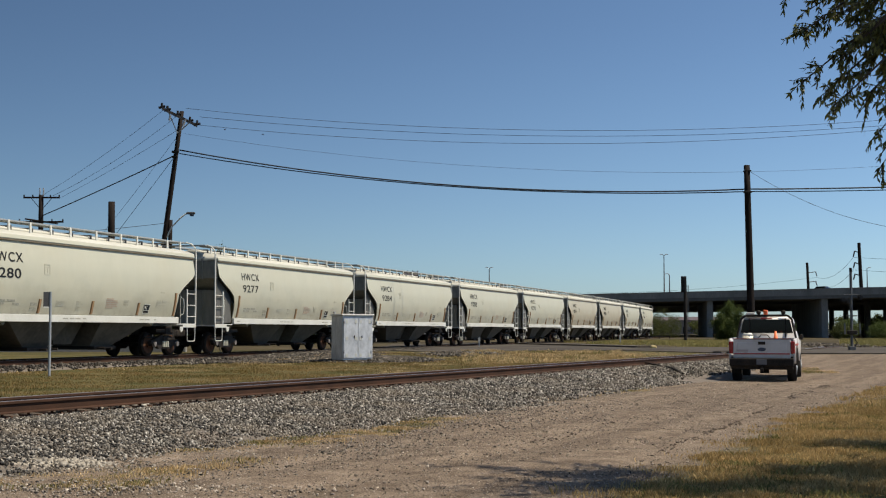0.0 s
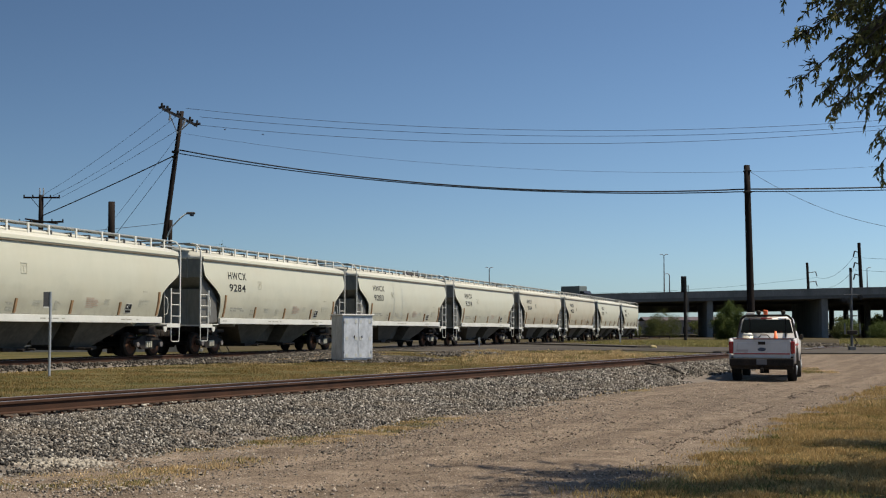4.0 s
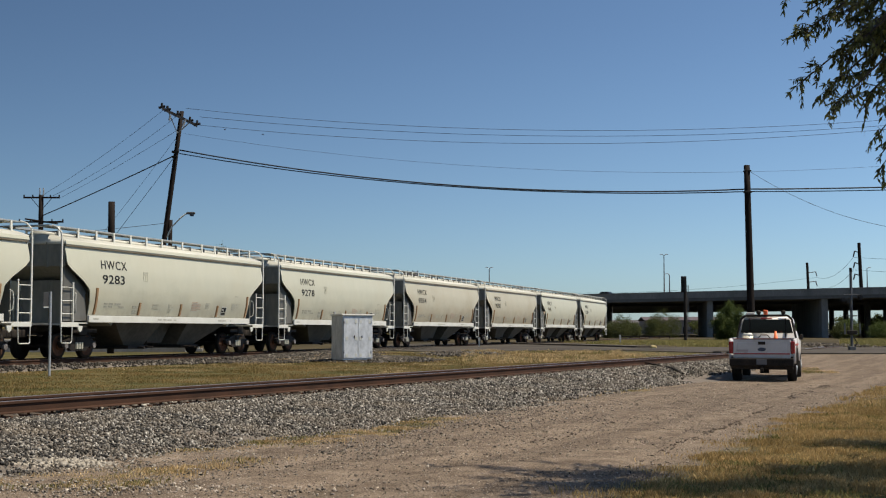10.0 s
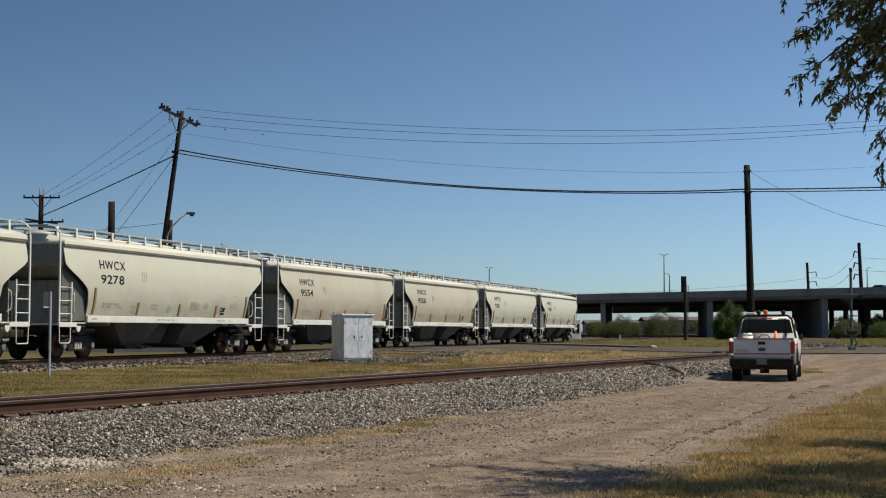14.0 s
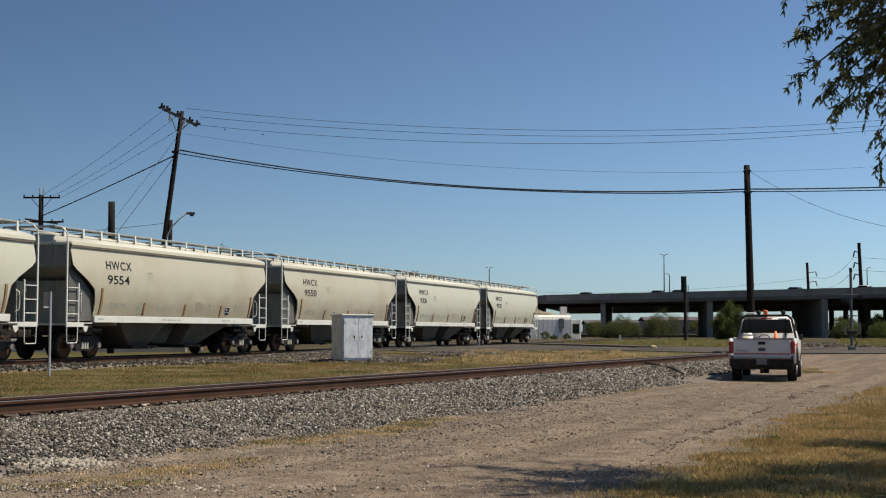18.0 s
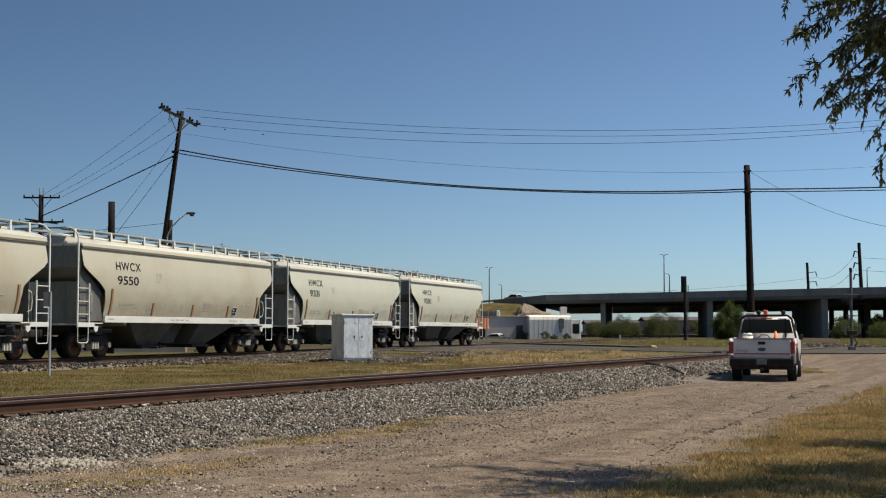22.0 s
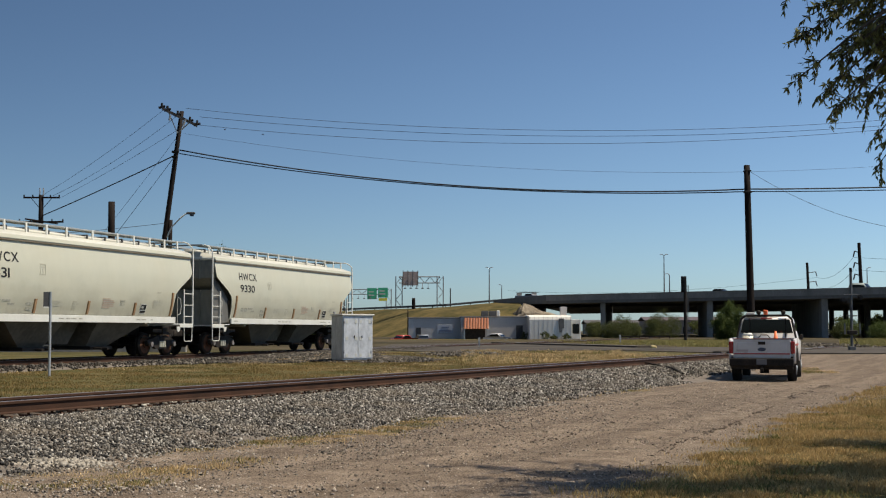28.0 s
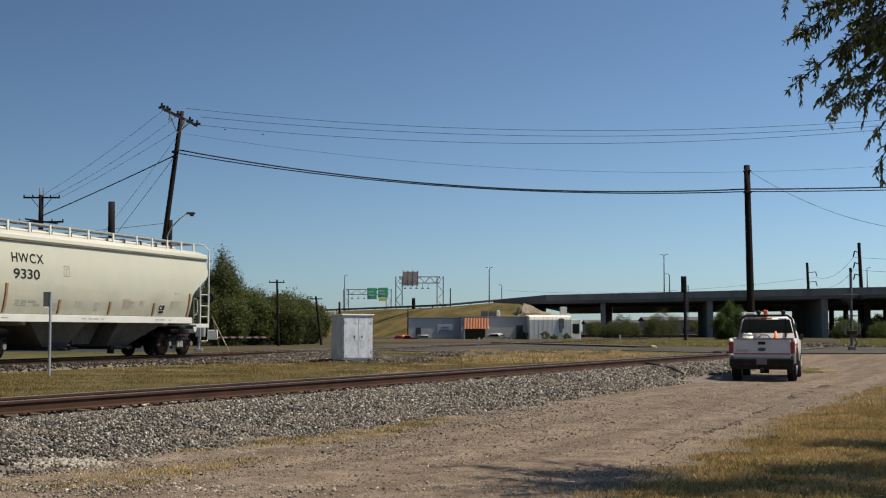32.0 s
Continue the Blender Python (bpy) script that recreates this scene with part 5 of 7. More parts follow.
def road_signal(x, y, h, label):
    s = thing("crossing_signal", label, "crossing signal", pose(x, y, 0.42))
    part("mast", Mesh().rod((0, 0, 0), (0, 0, h), 0.075, 10), DULL_STEEL, s)
    part("base", Mesh().box((0, 0, 0.12), (0.34, 0.34, 0.24), 0.02), DULL_STEEL, s)
    part("cap", Mesh().rod((0, 0, h), (0, 0, h + 0.2), 0.08, 10), INK, s)
    for z in (3.05, 1.9):
        part("arm", Mesh().box((0, -0.05, z), (0.9 if z > 3 else 0.6, 0.08, 0.06), 0.01), DULL_STEEL, s)
    for x1, z in ((-0.48, 2.75), (-0.25, 2.7), (0.45, 2.9)):
        part("flasher", Mesh().rod((x1, -0.15, z), (x1, -0.05, z), 0.14, 14).rod((x1, -0.33, z), (x1, -0.1, z), 0.09, 10), INK, s)
    for x1, z in ((-0.42, 1.2), (0.40, 1.2)):
        part("counterweight", Mesh().prism([(x1 - 0.03, z - 0.3), (x1 + 0.05, z - 0.3), (x1 + 0.02, z + 0.3), (x1 - 0.05, z + 0.3)], -0.2, -0.16, "y"), DULL_STEEL, s)
    part("gate_case", Mesh().box((0, -0.1, 1.0), (0.5, 0.36, 0.22), 0.04), BLACK, s)
    part("strut", Mesh().tube([(0, 0, 0.9), (0.3, 0, 0.45), (0.06, 0, 0.1)], 0.03), BLACK, s)
    return s


road_signal(22.2, 73.8, 4.3, "dull grey road crossing mast with flashers and raised gate mechanism")
for x, y, h in ((14.6, 112, 0.75), (2.4, 90, 0.65)):
    dl = thing("road_marker", "short grey marker post at the road edge", "road marker", pose(x, y, 0.42), group="road marker posts")
    part("post", Mesh().box((0, 0, h / 2), (0.10, 0.08, h), 0.01), GALV, dl)
    part("reflector", Mesh().box((0, -0.05, h - 0.15), (0.14, 0.02, 0.22)), CAR_TRIM, dl)


# ---- overpass ----
DECK_A, DECK_W, DECK_V = Vector((66.35, 203.08, 0)), Vector((-0.719, 0.695, 0)), Vector((0.151, 0.9886, 0))
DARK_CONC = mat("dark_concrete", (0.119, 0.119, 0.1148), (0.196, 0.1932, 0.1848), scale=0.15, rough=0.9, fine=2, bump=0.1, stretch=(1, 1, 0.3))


def deck_pt(a, v, z):
    return DECK_A + DECK_W * a + DECK_V * v + Vector((0, 0, z))


def slab(m, a0, a1, v0, v1, z0, z1):
    m.loft([[deck_pt(a0, v0, z0), deck_pt(a0, v1, z0), deck_pt(a0, v1, z1), deck_pt(a0, v0, z1)], [deck_pt(a1, v0, z0), deck_pt(a1, v1, z0), deck_pt(a1, v1, z1), deck_pt(a1, v0, z1)]])
    return m


over = thing("overpass", "dark grey concrete highway overpass on wall piers", "overpass")
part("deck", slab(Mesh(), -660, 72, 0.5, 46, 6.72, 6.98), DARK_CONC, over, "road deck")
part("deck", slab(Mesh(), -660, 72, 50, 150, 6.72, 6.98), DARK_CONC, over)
for v0 in (0.0, 45.6):
    part("parapet", slab(slab(Mesh(), -660, 66, v0, v0 + 0.35, 7.0, 7.98), -660, 66, v0 - 0.10, v0 + 0.45, 7.98, 8.09), CONCRETE, over, "grey concrete parapet with a coping")
    part("wing_wall", Mesh().loft([[deck_pt(a, v0, z0), deck_pt(a, v0 + 0.35, z0), deck_pt(a, v0 + 0.35, z1), deck_pt(a, v0, z1)] for a, z0, z1 in ((66, 6.9, 8.09), (72.5, 6.8, 7.75), (79, 6.5, 7.40))]), DARK_CONC, over, "sloping end of the parapet")
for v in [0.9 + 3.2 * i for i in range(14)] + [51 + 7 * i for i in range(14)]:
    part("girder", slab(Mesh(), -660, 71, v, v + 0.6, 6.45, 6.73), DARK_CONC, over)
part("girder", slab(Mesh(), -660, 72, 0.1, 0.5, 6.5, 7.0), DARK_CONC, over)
for a in (9.95, 30.8, 53.0, -20.0, -45, -75, -110, -150, -200, -250, -300, -360, -420, -480, -540, -600):
    part("pier", slab(Mesh(), a - 0.55, a + 0.55, 1.0, 46.0, 0.0, 6.46), CONCRETE, over, "streaked concrete wall pier")
for a in (70.5,):
    part("abutment", slab(Mesh(), a, a + 9, 2.0, 46, 0.0, 6.9), DARK_CONC, over)
for i in range(4):
    for vv in (30, 100):
        p = deck_pt(-2.0 - 3.4 * i, vv, 0)
        part("column", Mesh().rod((p.x, p.y, 0), (p.x, p.y, 6.6), 0.55, 12), CONCRETE, over)

# ---- embankment carrying the highway on ----
HILL_GRASS = mat("hill_grass", (0.034, 0.034, 0.012), (0.135, 0.100, 0.040), scale=0.3, rough=0.95, fine=2.0, bump=0.6, contrast=(0.36, 0.62), stretch=(0.5, 1, 1))
HILL_GRASS.node_tree.nodes["Principled BSDF"].inputs["Specular IOR Level"].default_value = 0.1
spine = [((22.5, 247.0), 0.5), ((18.0, 250.0), 3.4), ((14.4, 253.0), 6.6), ((10.0, 258.5), 6.9), ((0.5, 262.0), 6.1), ((-12.0, 280.0), 5.9), ((-30.0, 308.0), 5.7), ((-70.0, 360.0), 5.3), ((-170.0, 470.0), 5.0), ((-450.0, 765.0), 4.9)]
rows = []
for i, ((x, y), h) in enumerate(spine):
    w = (26 if i > 2 else 14)
    row = []
    for f, g in ((-1.0, 0.0), (-0.75, 0.3), (-0.5, 0.62), (-0.25, 0.88), (-0.06, 0.985), (0.0, 1.0), (0.9, 1.0), (2.2, 0.0)):
        row.append((x + 0.105 * w * f, y + w * f, 0.35 + (h - 0.35) * g + noise.noise((x * 0.1, f * 5, 1)) * 0.25 * (1 if 0 < g < 1 else 0)))
    rows.append(row)
bank = solid("embankment", Mesh().loft(rows, closed=False), HILL_GRASS, "dry yellow-green grass embankment below the highway", kind="structure", smooth=50)
rip = Mesh()
rings = []
for i in range(9):
    f = i / 8
    ring = []
    for k in range(22):
        a = 2 * math.pi * k / 22
        r = (3.4 * (1 - f) ** 0.9 + 0.2) * (1 + 0.3 * noise.noise((math.cos(a) * 1.5, math.sin(a) * 1.5, f * 3 + 8)))
        ring.append((15.6 + (2.1 if math.cos(a) > 0 else 1.1) * r * math.cos(a) - 0.9 * f, 246.5 + r * math.sin(a), 3.0 + 3.3 * f + 0.55 * noise.noise((k * 0.7, i * 0.8, 2))))
    rings.append(ring)
rip.loft(rings)
solid("slope_paving", rip, mat("pale_rubble", (0.11, 0.085, 0.055), (0.30, 0.25, 0.18), scale=0.6, rough=0.95, fine=5, bump=0.8), "pale stony slope at the end of the overpass", kind="structure")
spine = spine[2:]
gr = thing("guard_rail", "long grey highway guard rail along the embankment", "guard rail")
pts = [Vector((x, y - 1.0, h + 0.35)) for (x, y), h in spine]
rail = Mesh()
for p, q in zip(pts[1:], pts[2:]):
    rail.loft([[c + Vector((0, 0, -0.18)), c + Vector((0, -0.08, 0.0)), c + Vector((0, 0, 0.22)), c + Vector((0, 0.12, 0.02))] for c in (p, q)])
part("rail", rail, DULL_STEEL, gr)
for p, q in list(zip(pts[1:], pts[2:]))[:4]:
    n = int((q - p).length / 3.8)
    for i in range(n):
        c = p.lerp(q, i / n)
        part("post", bpy.data.meshes.get("guard_post") or Mesh().box((0, 0, 0), (0.15, 0.2, 0.8)).data("guard_post", WOOD_POLE), None, gr, at=pose(c.x, c.y + 0.15, c.z - 0.2))

solid("concrete_barrier", Mesh().box((-18.2, 70, 0.66), (10.0, 0.4, 0.80), 0.05), CONCRETE, "low grey concrete barrier behind the far track", "barrier")
berm = Mesh()
berm.loft([[(x, 165 + q, 0.34 + 0.35 * hh * (1 - abs(x) / 18) ** 0.3 + 0.06 * noise.noise((x * 0.4, q, 1))) for q, hh in ((-9, 0), (-4, 0.22), (0, 0.42), (3, 0.36), (6, 0))] for x in np.linspace(-17.5, 10, 26)], closed=False)
solid("grass_bank", berm, HILL_GRASS, "low dry grass bank before the building", kind="structure", smooth=60)


# ---- sign gantries and lamps on the highway ----
def gantry(name, p0, p1, z0, top, signs, label, sign_mat):
    g = thing(name, label, "sign gantry", group="highway sign gantries")
    p0, p1 = Vector(p0), Vector(p1)
    d = (p1 - p0).normalized()
    n = Vector((-d.y, d.x, 0))
    r = 0.10
    for p in (p0, p1):
        m = Mesh()
        for s in (-0.75, 0.75):
            q = p + n * s * 0.5 + d * s * 0.8
            m.rod((q.x, q.y, z0), (q.x, q.y, top), r)
        a, b = p + n * -0.375 - d * 0.6, p + n * 0.375 + d * 0.6
        k = int((top - z0) / 1.4)
        for i in range(k):
            za, zb = z0 + (top - z0) * i / k, z0 + (top - z0) * (i + 1) / k
            c, e = (a, b) if i % 2 else (b, a)
            m.rod((c.x, c.y, za), (e.x, e.y, zb), r * 0.6, 6)
        part("leg", m, GANTRY, g, "lattice steel leg")
    m = Mesh()
    L = (p1 - p0).length
    for z in (top - 1.3, top - 0.1):
        m.rod((p0.x, p0.y, z), (p1.x, p1.y, z), r, 6)
    k = 8
    for i in range(k):
        a, b = p0.lerp(p1, i / k), p0.lerp(p1, (i + 1) / k)
        m.rod((a.x, a.y, top - (1.3 if i % 2 else 0.1)), (b.x, b.y, top - (0.1 if i % 2 else 1.3)), r * 0.6, 6)
    part("truss", m, GANTRY, g, "lattice steel beam")
    for f0, f1, za, zb in signs:
        a, b = p0.lerp(p1, f0) - n * 0.5, p0.lerp(p1, f1) - n * 0.5
        sp = part("sign_panel", Mesh().loft([[(a.x, a.y, za), (b.x, b.y, za), (b.x, b.y, zb), (a.x, a.y, zb)], [(a.x + n.x * 0.12, a.y + n.y * 0.12, za), (b.x + n.x * 0.12, b.y + n.y * 0.12, za), (b.x + n.x * 0.12, b.y + n.y * 0.12, zb), (a.x + n.x * 0.12, a.y + n.y * 0.12, zb)]]), sign_mat, g, "highway sign panel")
        if sign_mat is SIGN_GREEN:
            for q in (0.3, 0.6):
                z = za + (zb - za) * q
                c, e = a.lerp(b, 0.15) - n * 0.06, a.lerp(b, 0.8 - 0.2 * q) - n * 0.06
                part("lettering_bar", Mesh().loft([[(c.x, c.y, z), (e.x, e.y, z), (e.x, e.y, z + 0.3), (c.x, c.y, z + 0.3)], [(c.x - n.x * 0.03, c.y - n.y * 0.03, z), (e.x - n.x * 0.03, e.y - n.y * 0.03, z), (e.x - n.x * 0.03, e.y - n.y * 0.03, z + 0.3), (c.x - n.x * 0.03, c.y - n.y * 0.03, z + 0.3)]]), CAR_TRIM, sp)
        else:
            for q in (0.0, 0.33, 0.66, 1.0):
                c = a.lerp(b, q) - n * 0.2
                part("stiffener", Mesh().box((c.x, c.y, (za + zb) / 2), (0.14, 0.14, zb - za + 0.5)), GANTRY, sp)
    for i in range(5):
        c = p0.lerp(p1, 0.15 + 0.14 * i) - n * 0.9
        part("sign_light", Mesh().box((c.x, c.y, top - 2.35), (0.5, 0.3, 0.2), 0.03).rod((c.x, c.y, top - 2.3), (c.x, c.y + 0.6, top - 1.3), 0.05, 6), GANTRY, g)
    return g


GANTRY = mat("weathered_gantry", (0.10, 0.10, 0.10), (0.17, 0.165, 0.16), rough=0.7, metal=0.3)
SIGN_GREEN = mat("highway_green", (0.045, 0.38, 0.19), (0.06, 0.45, 0.23), rough=0.5)
SIGN_BACK = mat("sign_back_brown", (0.351, 0.27, 0.2362), (0.486, 0.3915, 0.351), rough=0.7, scale=1.5, stretch=(1, 1, 3))
gantry("sign_gantry", (-8.55, 263.5, 0), (-0.55, 263.5, 0), 6.0, 12.1, [(0.10, 0.46, 10.3, 13.0)], "weathered lattice sign gantry with the brown back of a sign", SIGN_BACK)
gantry("sign_gantry", (-23.6, 330, 0), (-13.2, 330, 0), 5.6, 11.7, [(0.50, 0.72, 9.2, 11.9), (0.75, 0.98, 9.6, 12.0)], "far lattice sign gantry carrying green highway signs", SIGN_GREEN)
yl = thing("exit_sign", "yellow exit panel below a green highway sign", "highway sign", pose(-14.6, 329.2, 9.1))
part("panel", Mesh().box((0, 0, 0), (2.0, 0.1, 0.7), 0.02), mat("sign_yellow", (0.62, 0.55, 0.05), (0.70, 0.62, 0.08)), yl)
part("hanger", Mesh().box((-0.7, 0.2, 0.3), (0.1, 0.3, 1.0)).box((0.7, 0.2, 0.3), (0.1, 0.3, 1.0)), GANTRY, yl)


def lamp_post(x, y, z0, z1, side, label="slender grey highway lamp post"):
    lp = thing("street_lamp", label, "street lamp", pose(x, y, z0), group="highway lamp posts")
    h = z1 - z0
    part("pole", Mesh().rod((0, 0, 0), (0, 0, h), 0.13, 8, 0.07), DULL_STEEL, lp)
    m = Mesh()
    for s in ((-1, 1) if side == 0 else (side,)):
        m.tube([(0, 0, h - 0.1), (s * 0.3, 0, h + 0.1)], 0.05)
        part("lamp_head", Mesh().box((s * 0.45, 0, h + 0.12), (0.5, 0.3, 0.12), 0.03), GALV, lp)
    part("arm", m, GALV, lp)


for q in ((8.7, 255, 6.6, 13.3, 0), (38.5, 236, 7.2, 14.7, 0), (40.1, 240, 7.2, 11.5, -1), (13.0, 300, 6.0, 11.6, -1), (-21.75, 300, 5.6, 13.7, 1), (75.1, 240, 7.2, 12.6, 1)):
    lamp_post(*q)
pole("post", (1.43, 264, 5.5), (1.43, 264, 9.85), 0.12, 0.10, "bare brown post on the embankment", cat="post", group="")
pole("post", (-5.8, 268, 5.6), (-5.8, 268, 8.0), 0.36, 0.33, "short stout post beside the guard rail", cat="post", group="")
pole("utility_pole", (-20.5, 270, 0.4), (-20.6, 270, 7.3), 0.25, 0.2, "short timber pole below the embankment")
pole("utility_pole", (-4.7, 182, 0.4), (-4.7, 182, 4.3), 0.08, 0.07, "thin dark pole beside the low building")


def transmission_pole(x, y, z1, label, arms):
    t = thing("transmission_pole", label, "transmission pole", pose(x, y, 0.3), group="transmission poles")
    h = z1 - 0.3
    part("shaft", Mesh().rod((0, 0, 0), (-0.6, 0, h), 0.42, 12, 0.30), WOOD_POLE, t)
    for z, s in arms:
        part("arm", Mesh().tube([(-0.4, 0, z), (s * 1.5, 0, z + 0.3)], 0.10), DULL_STEEL, t)
        part("insulator", Mesh().tube([(s * 1.45, 0, z + 0.3), (s * 1.75, 0, z - 0.8)], 0.13), DULL_STEEL, t)
    return t


transmission_pole(89.3, 330, 18.1, "dark steel transmission pole with side arms", [(15.3, 1), (13.0, 1)])
transmission_pole(80.5, 260, 18.4, "tall dark transmission pole with three arms", [(16.2, -1), (14.0, -1), (11.8, -1)])
for a, b, sag in (((91.0, 330, 14.5), (78.8, 260, 15.6), 1.6), ((91.0, 330, 12.3), (78.8, 260, 13.2), 1.6), ((78.8, 260, 15.6), (120, 230, 14.0), 0.8), ((78.8, 260, 13.2), (120, 230, 11.5), 0.8), ((91.0, 330, 14.5), (20, 420, 14.0), 2.0)):
    a, b = Vector(a), Vector(b)
    pts = [a.lerp(b, i / 12) - Vector((0, 0, 4 * sag * (i / 12) * (1 - i / 12))) for i in range(13)]
    solid("overhead_wire", Mesh().tube(pts, 0.03, 4), WIRE, "thin black overhead wire sagging between poles", "overhead wire", group="overhead wires")


# ---- low building below the embankment ----
def building():
    b = thing("low_building", "low grey and white commercial building with an orange tiled awning", "building")
    GREYW = mat("grey_render", (0.40, 0.375, 0.35), (0.48, 0.45, 0.425), scale=0.4, rough=0.85, fine=4)
    METAL = mat("white_ribbed_metal", (0.60, 0.57, 0.50), (0.70, 0.67, 0.60), scale=0.5, rough=0.8, fine=3)
    part("wall", Mesh().box((-1.0, 192, 1.85), (7.8, 10, 2.85), 0.03), GREYW, b, "grey rendered wall")
    part("wall", Mesh().box((7.0, 190, 1.9), (9.2, 10, 2.95), 0.03), GREYW, b)
    part("roof", Mesh().box((-1.0, 192, 3.3), (8.0, 10.2, 0.14), 0.02).box((7.0, 190, 3.42), (9.4, 10.2, 0.14), 0.02), mat("flat_roof", (0.16, 0.15, 0.14), (0.2, 0.19, 0.18)), b)
    # ribbed metal hall with a rounded roof edge
    prof = [(0, 0.2), (0, 3.0), (0.15, 3.35), (0.5, 3.5), (9, 3.7), (9, 0.2)]
    hall = part("metal_hall", Mesh().prism([(180 + p[0], p[1]) for p in prof], 11.4, 17.0, "x"), METAL, b, "white ribbed metal hall")
    for i in range(10):
        part("rib", Mesh().prism([(179.985, 0.2), (179.985, 3.0), (180.135, 3.40), (180.2, 3.40), (180.1, 0.2)], 11.5 + 0.6 * i, 11.54 + 0.6 * i, "x"), GREYW, hall)
    part("vent", Mesh().box((15.7, 179.96, 2.5), (0.7, 0.1, 1.3), 0.02).box((15.6, 179.95, 1.8), (0.35, 0.1, 1.0), 0.02), mat("dark_vent", (0.09, 0.085, 0.08), (0.13, 0.12, 0.11)), hall, "dark stained opening")
    part("roof_unit", Mesh().box((16.3, 184, 4.2), (0.9, 0.9, 1.1), 0.05), GREYW, b)
    part("annex", Mesh().box((17.7, 184, 1.6), (1.3, 6, 2.8), 0.04), METAL, b)
    part("annex_window", Mesh().box((17.7, 180.98, 1.8), (0.9, 0.06, 1.3), 0.01), DARK_GLASS, b)
    # awning of orange tiles
    for i in range(9):
        x0 = 2.75 + 0.375 * i
        m = Mesh().loft([[(x0 + 0.02, 181.0, 1.75), (x0 + 0.18, 181.0, 1.83), (x0 + 0.34, 181.0, 1.75)], [(x0 + 0.05 + 0.10, 184.5, 3.25), (x0 + 0.20 + 0.10, 184.5, 3.33), (x0 + 0.36 + 0.10, 184.5, 3.25)]], closed=True)
        part("awning_tile", m, mat("orange_tile", (0.17, 0.056, 0.022), (0.25, 0.088, 0.035), scale=6, rough=0.85) if i == 0 else bpy.data.materials["orange_tile"], b, "orange clay tile" if i == 0 else "")
    part("awning_post", Mesh().box((2.85, 181.2, 1.05), (0.16, 0.16, 1.4)), CAR_TRIM, b)
    part("awning_post", Mesh().box((6.0, 181.2, 1.05), (0.16, 0.16, 1.4)), CAR_TRIM, b)
    part("awning_side", Mesh().prism([(181.0, 1.7), (184.6, 3.2), (184.6, 1.7)], 6.08, 6.16, "x"), CAR_TRIM, b)
    # flat black board in place of the shaded recess below the awning
    part("entrance", Mesh().box((4.3, 185.0, 1.15), (2.9, 0.1, 1.5)), BLACK, b, "black panel standing for the shade in the open entrance")
    for x, y, w, h in ((-3.35, 186.95, 0.65, 1.5), (10.4, 184.95, 0.9, 1.8)):
        part("door", Mesh().box((x, y, 0.45 + h / 2), (w, 0.1, h), 0.01), mat("dark_door", (0.02, 0.02, 0.022), (0.035, 0.035, 0.035)), b, "dark door")
    wn_ = part("wall_sign", Mesh().box((0.3, 186.95, 1.75), (2.2, 0.08, 1.15), 0.02), mat("sign_pale", (0.34, 0.36, 0.40), (0.40, 0.42, 0.46)), b, "pale grey sign board")
    part("sign_bar", Mesh().box((0.3, 186.9, 1.55), (1.6, 0.04, 0.25)).box((0.3, 186.9, 2.0), (1.0, 0.04, 0.15)), mat("sign_blue", (0.10, 0.13, 0.20), (0.13, 0.16, 0.24)), wn_)
    for x in (5.85, 6.95):
        part("roof_unit", Mesh().box((x, 190, 3.92), (1.02, 1.2, 0.72), 0.05), mat("dark_unit", (0.07, 0.065, 0.06), (0.11, 0.10, 0.09)) if x < 6 else bpy.data.materials["dark_unit"], b)
    part("roof_unit", Mesh().box((7.72, 190, 3.95), (0.42, 1.0, 0.8), 0.05), METAL, b)


building()


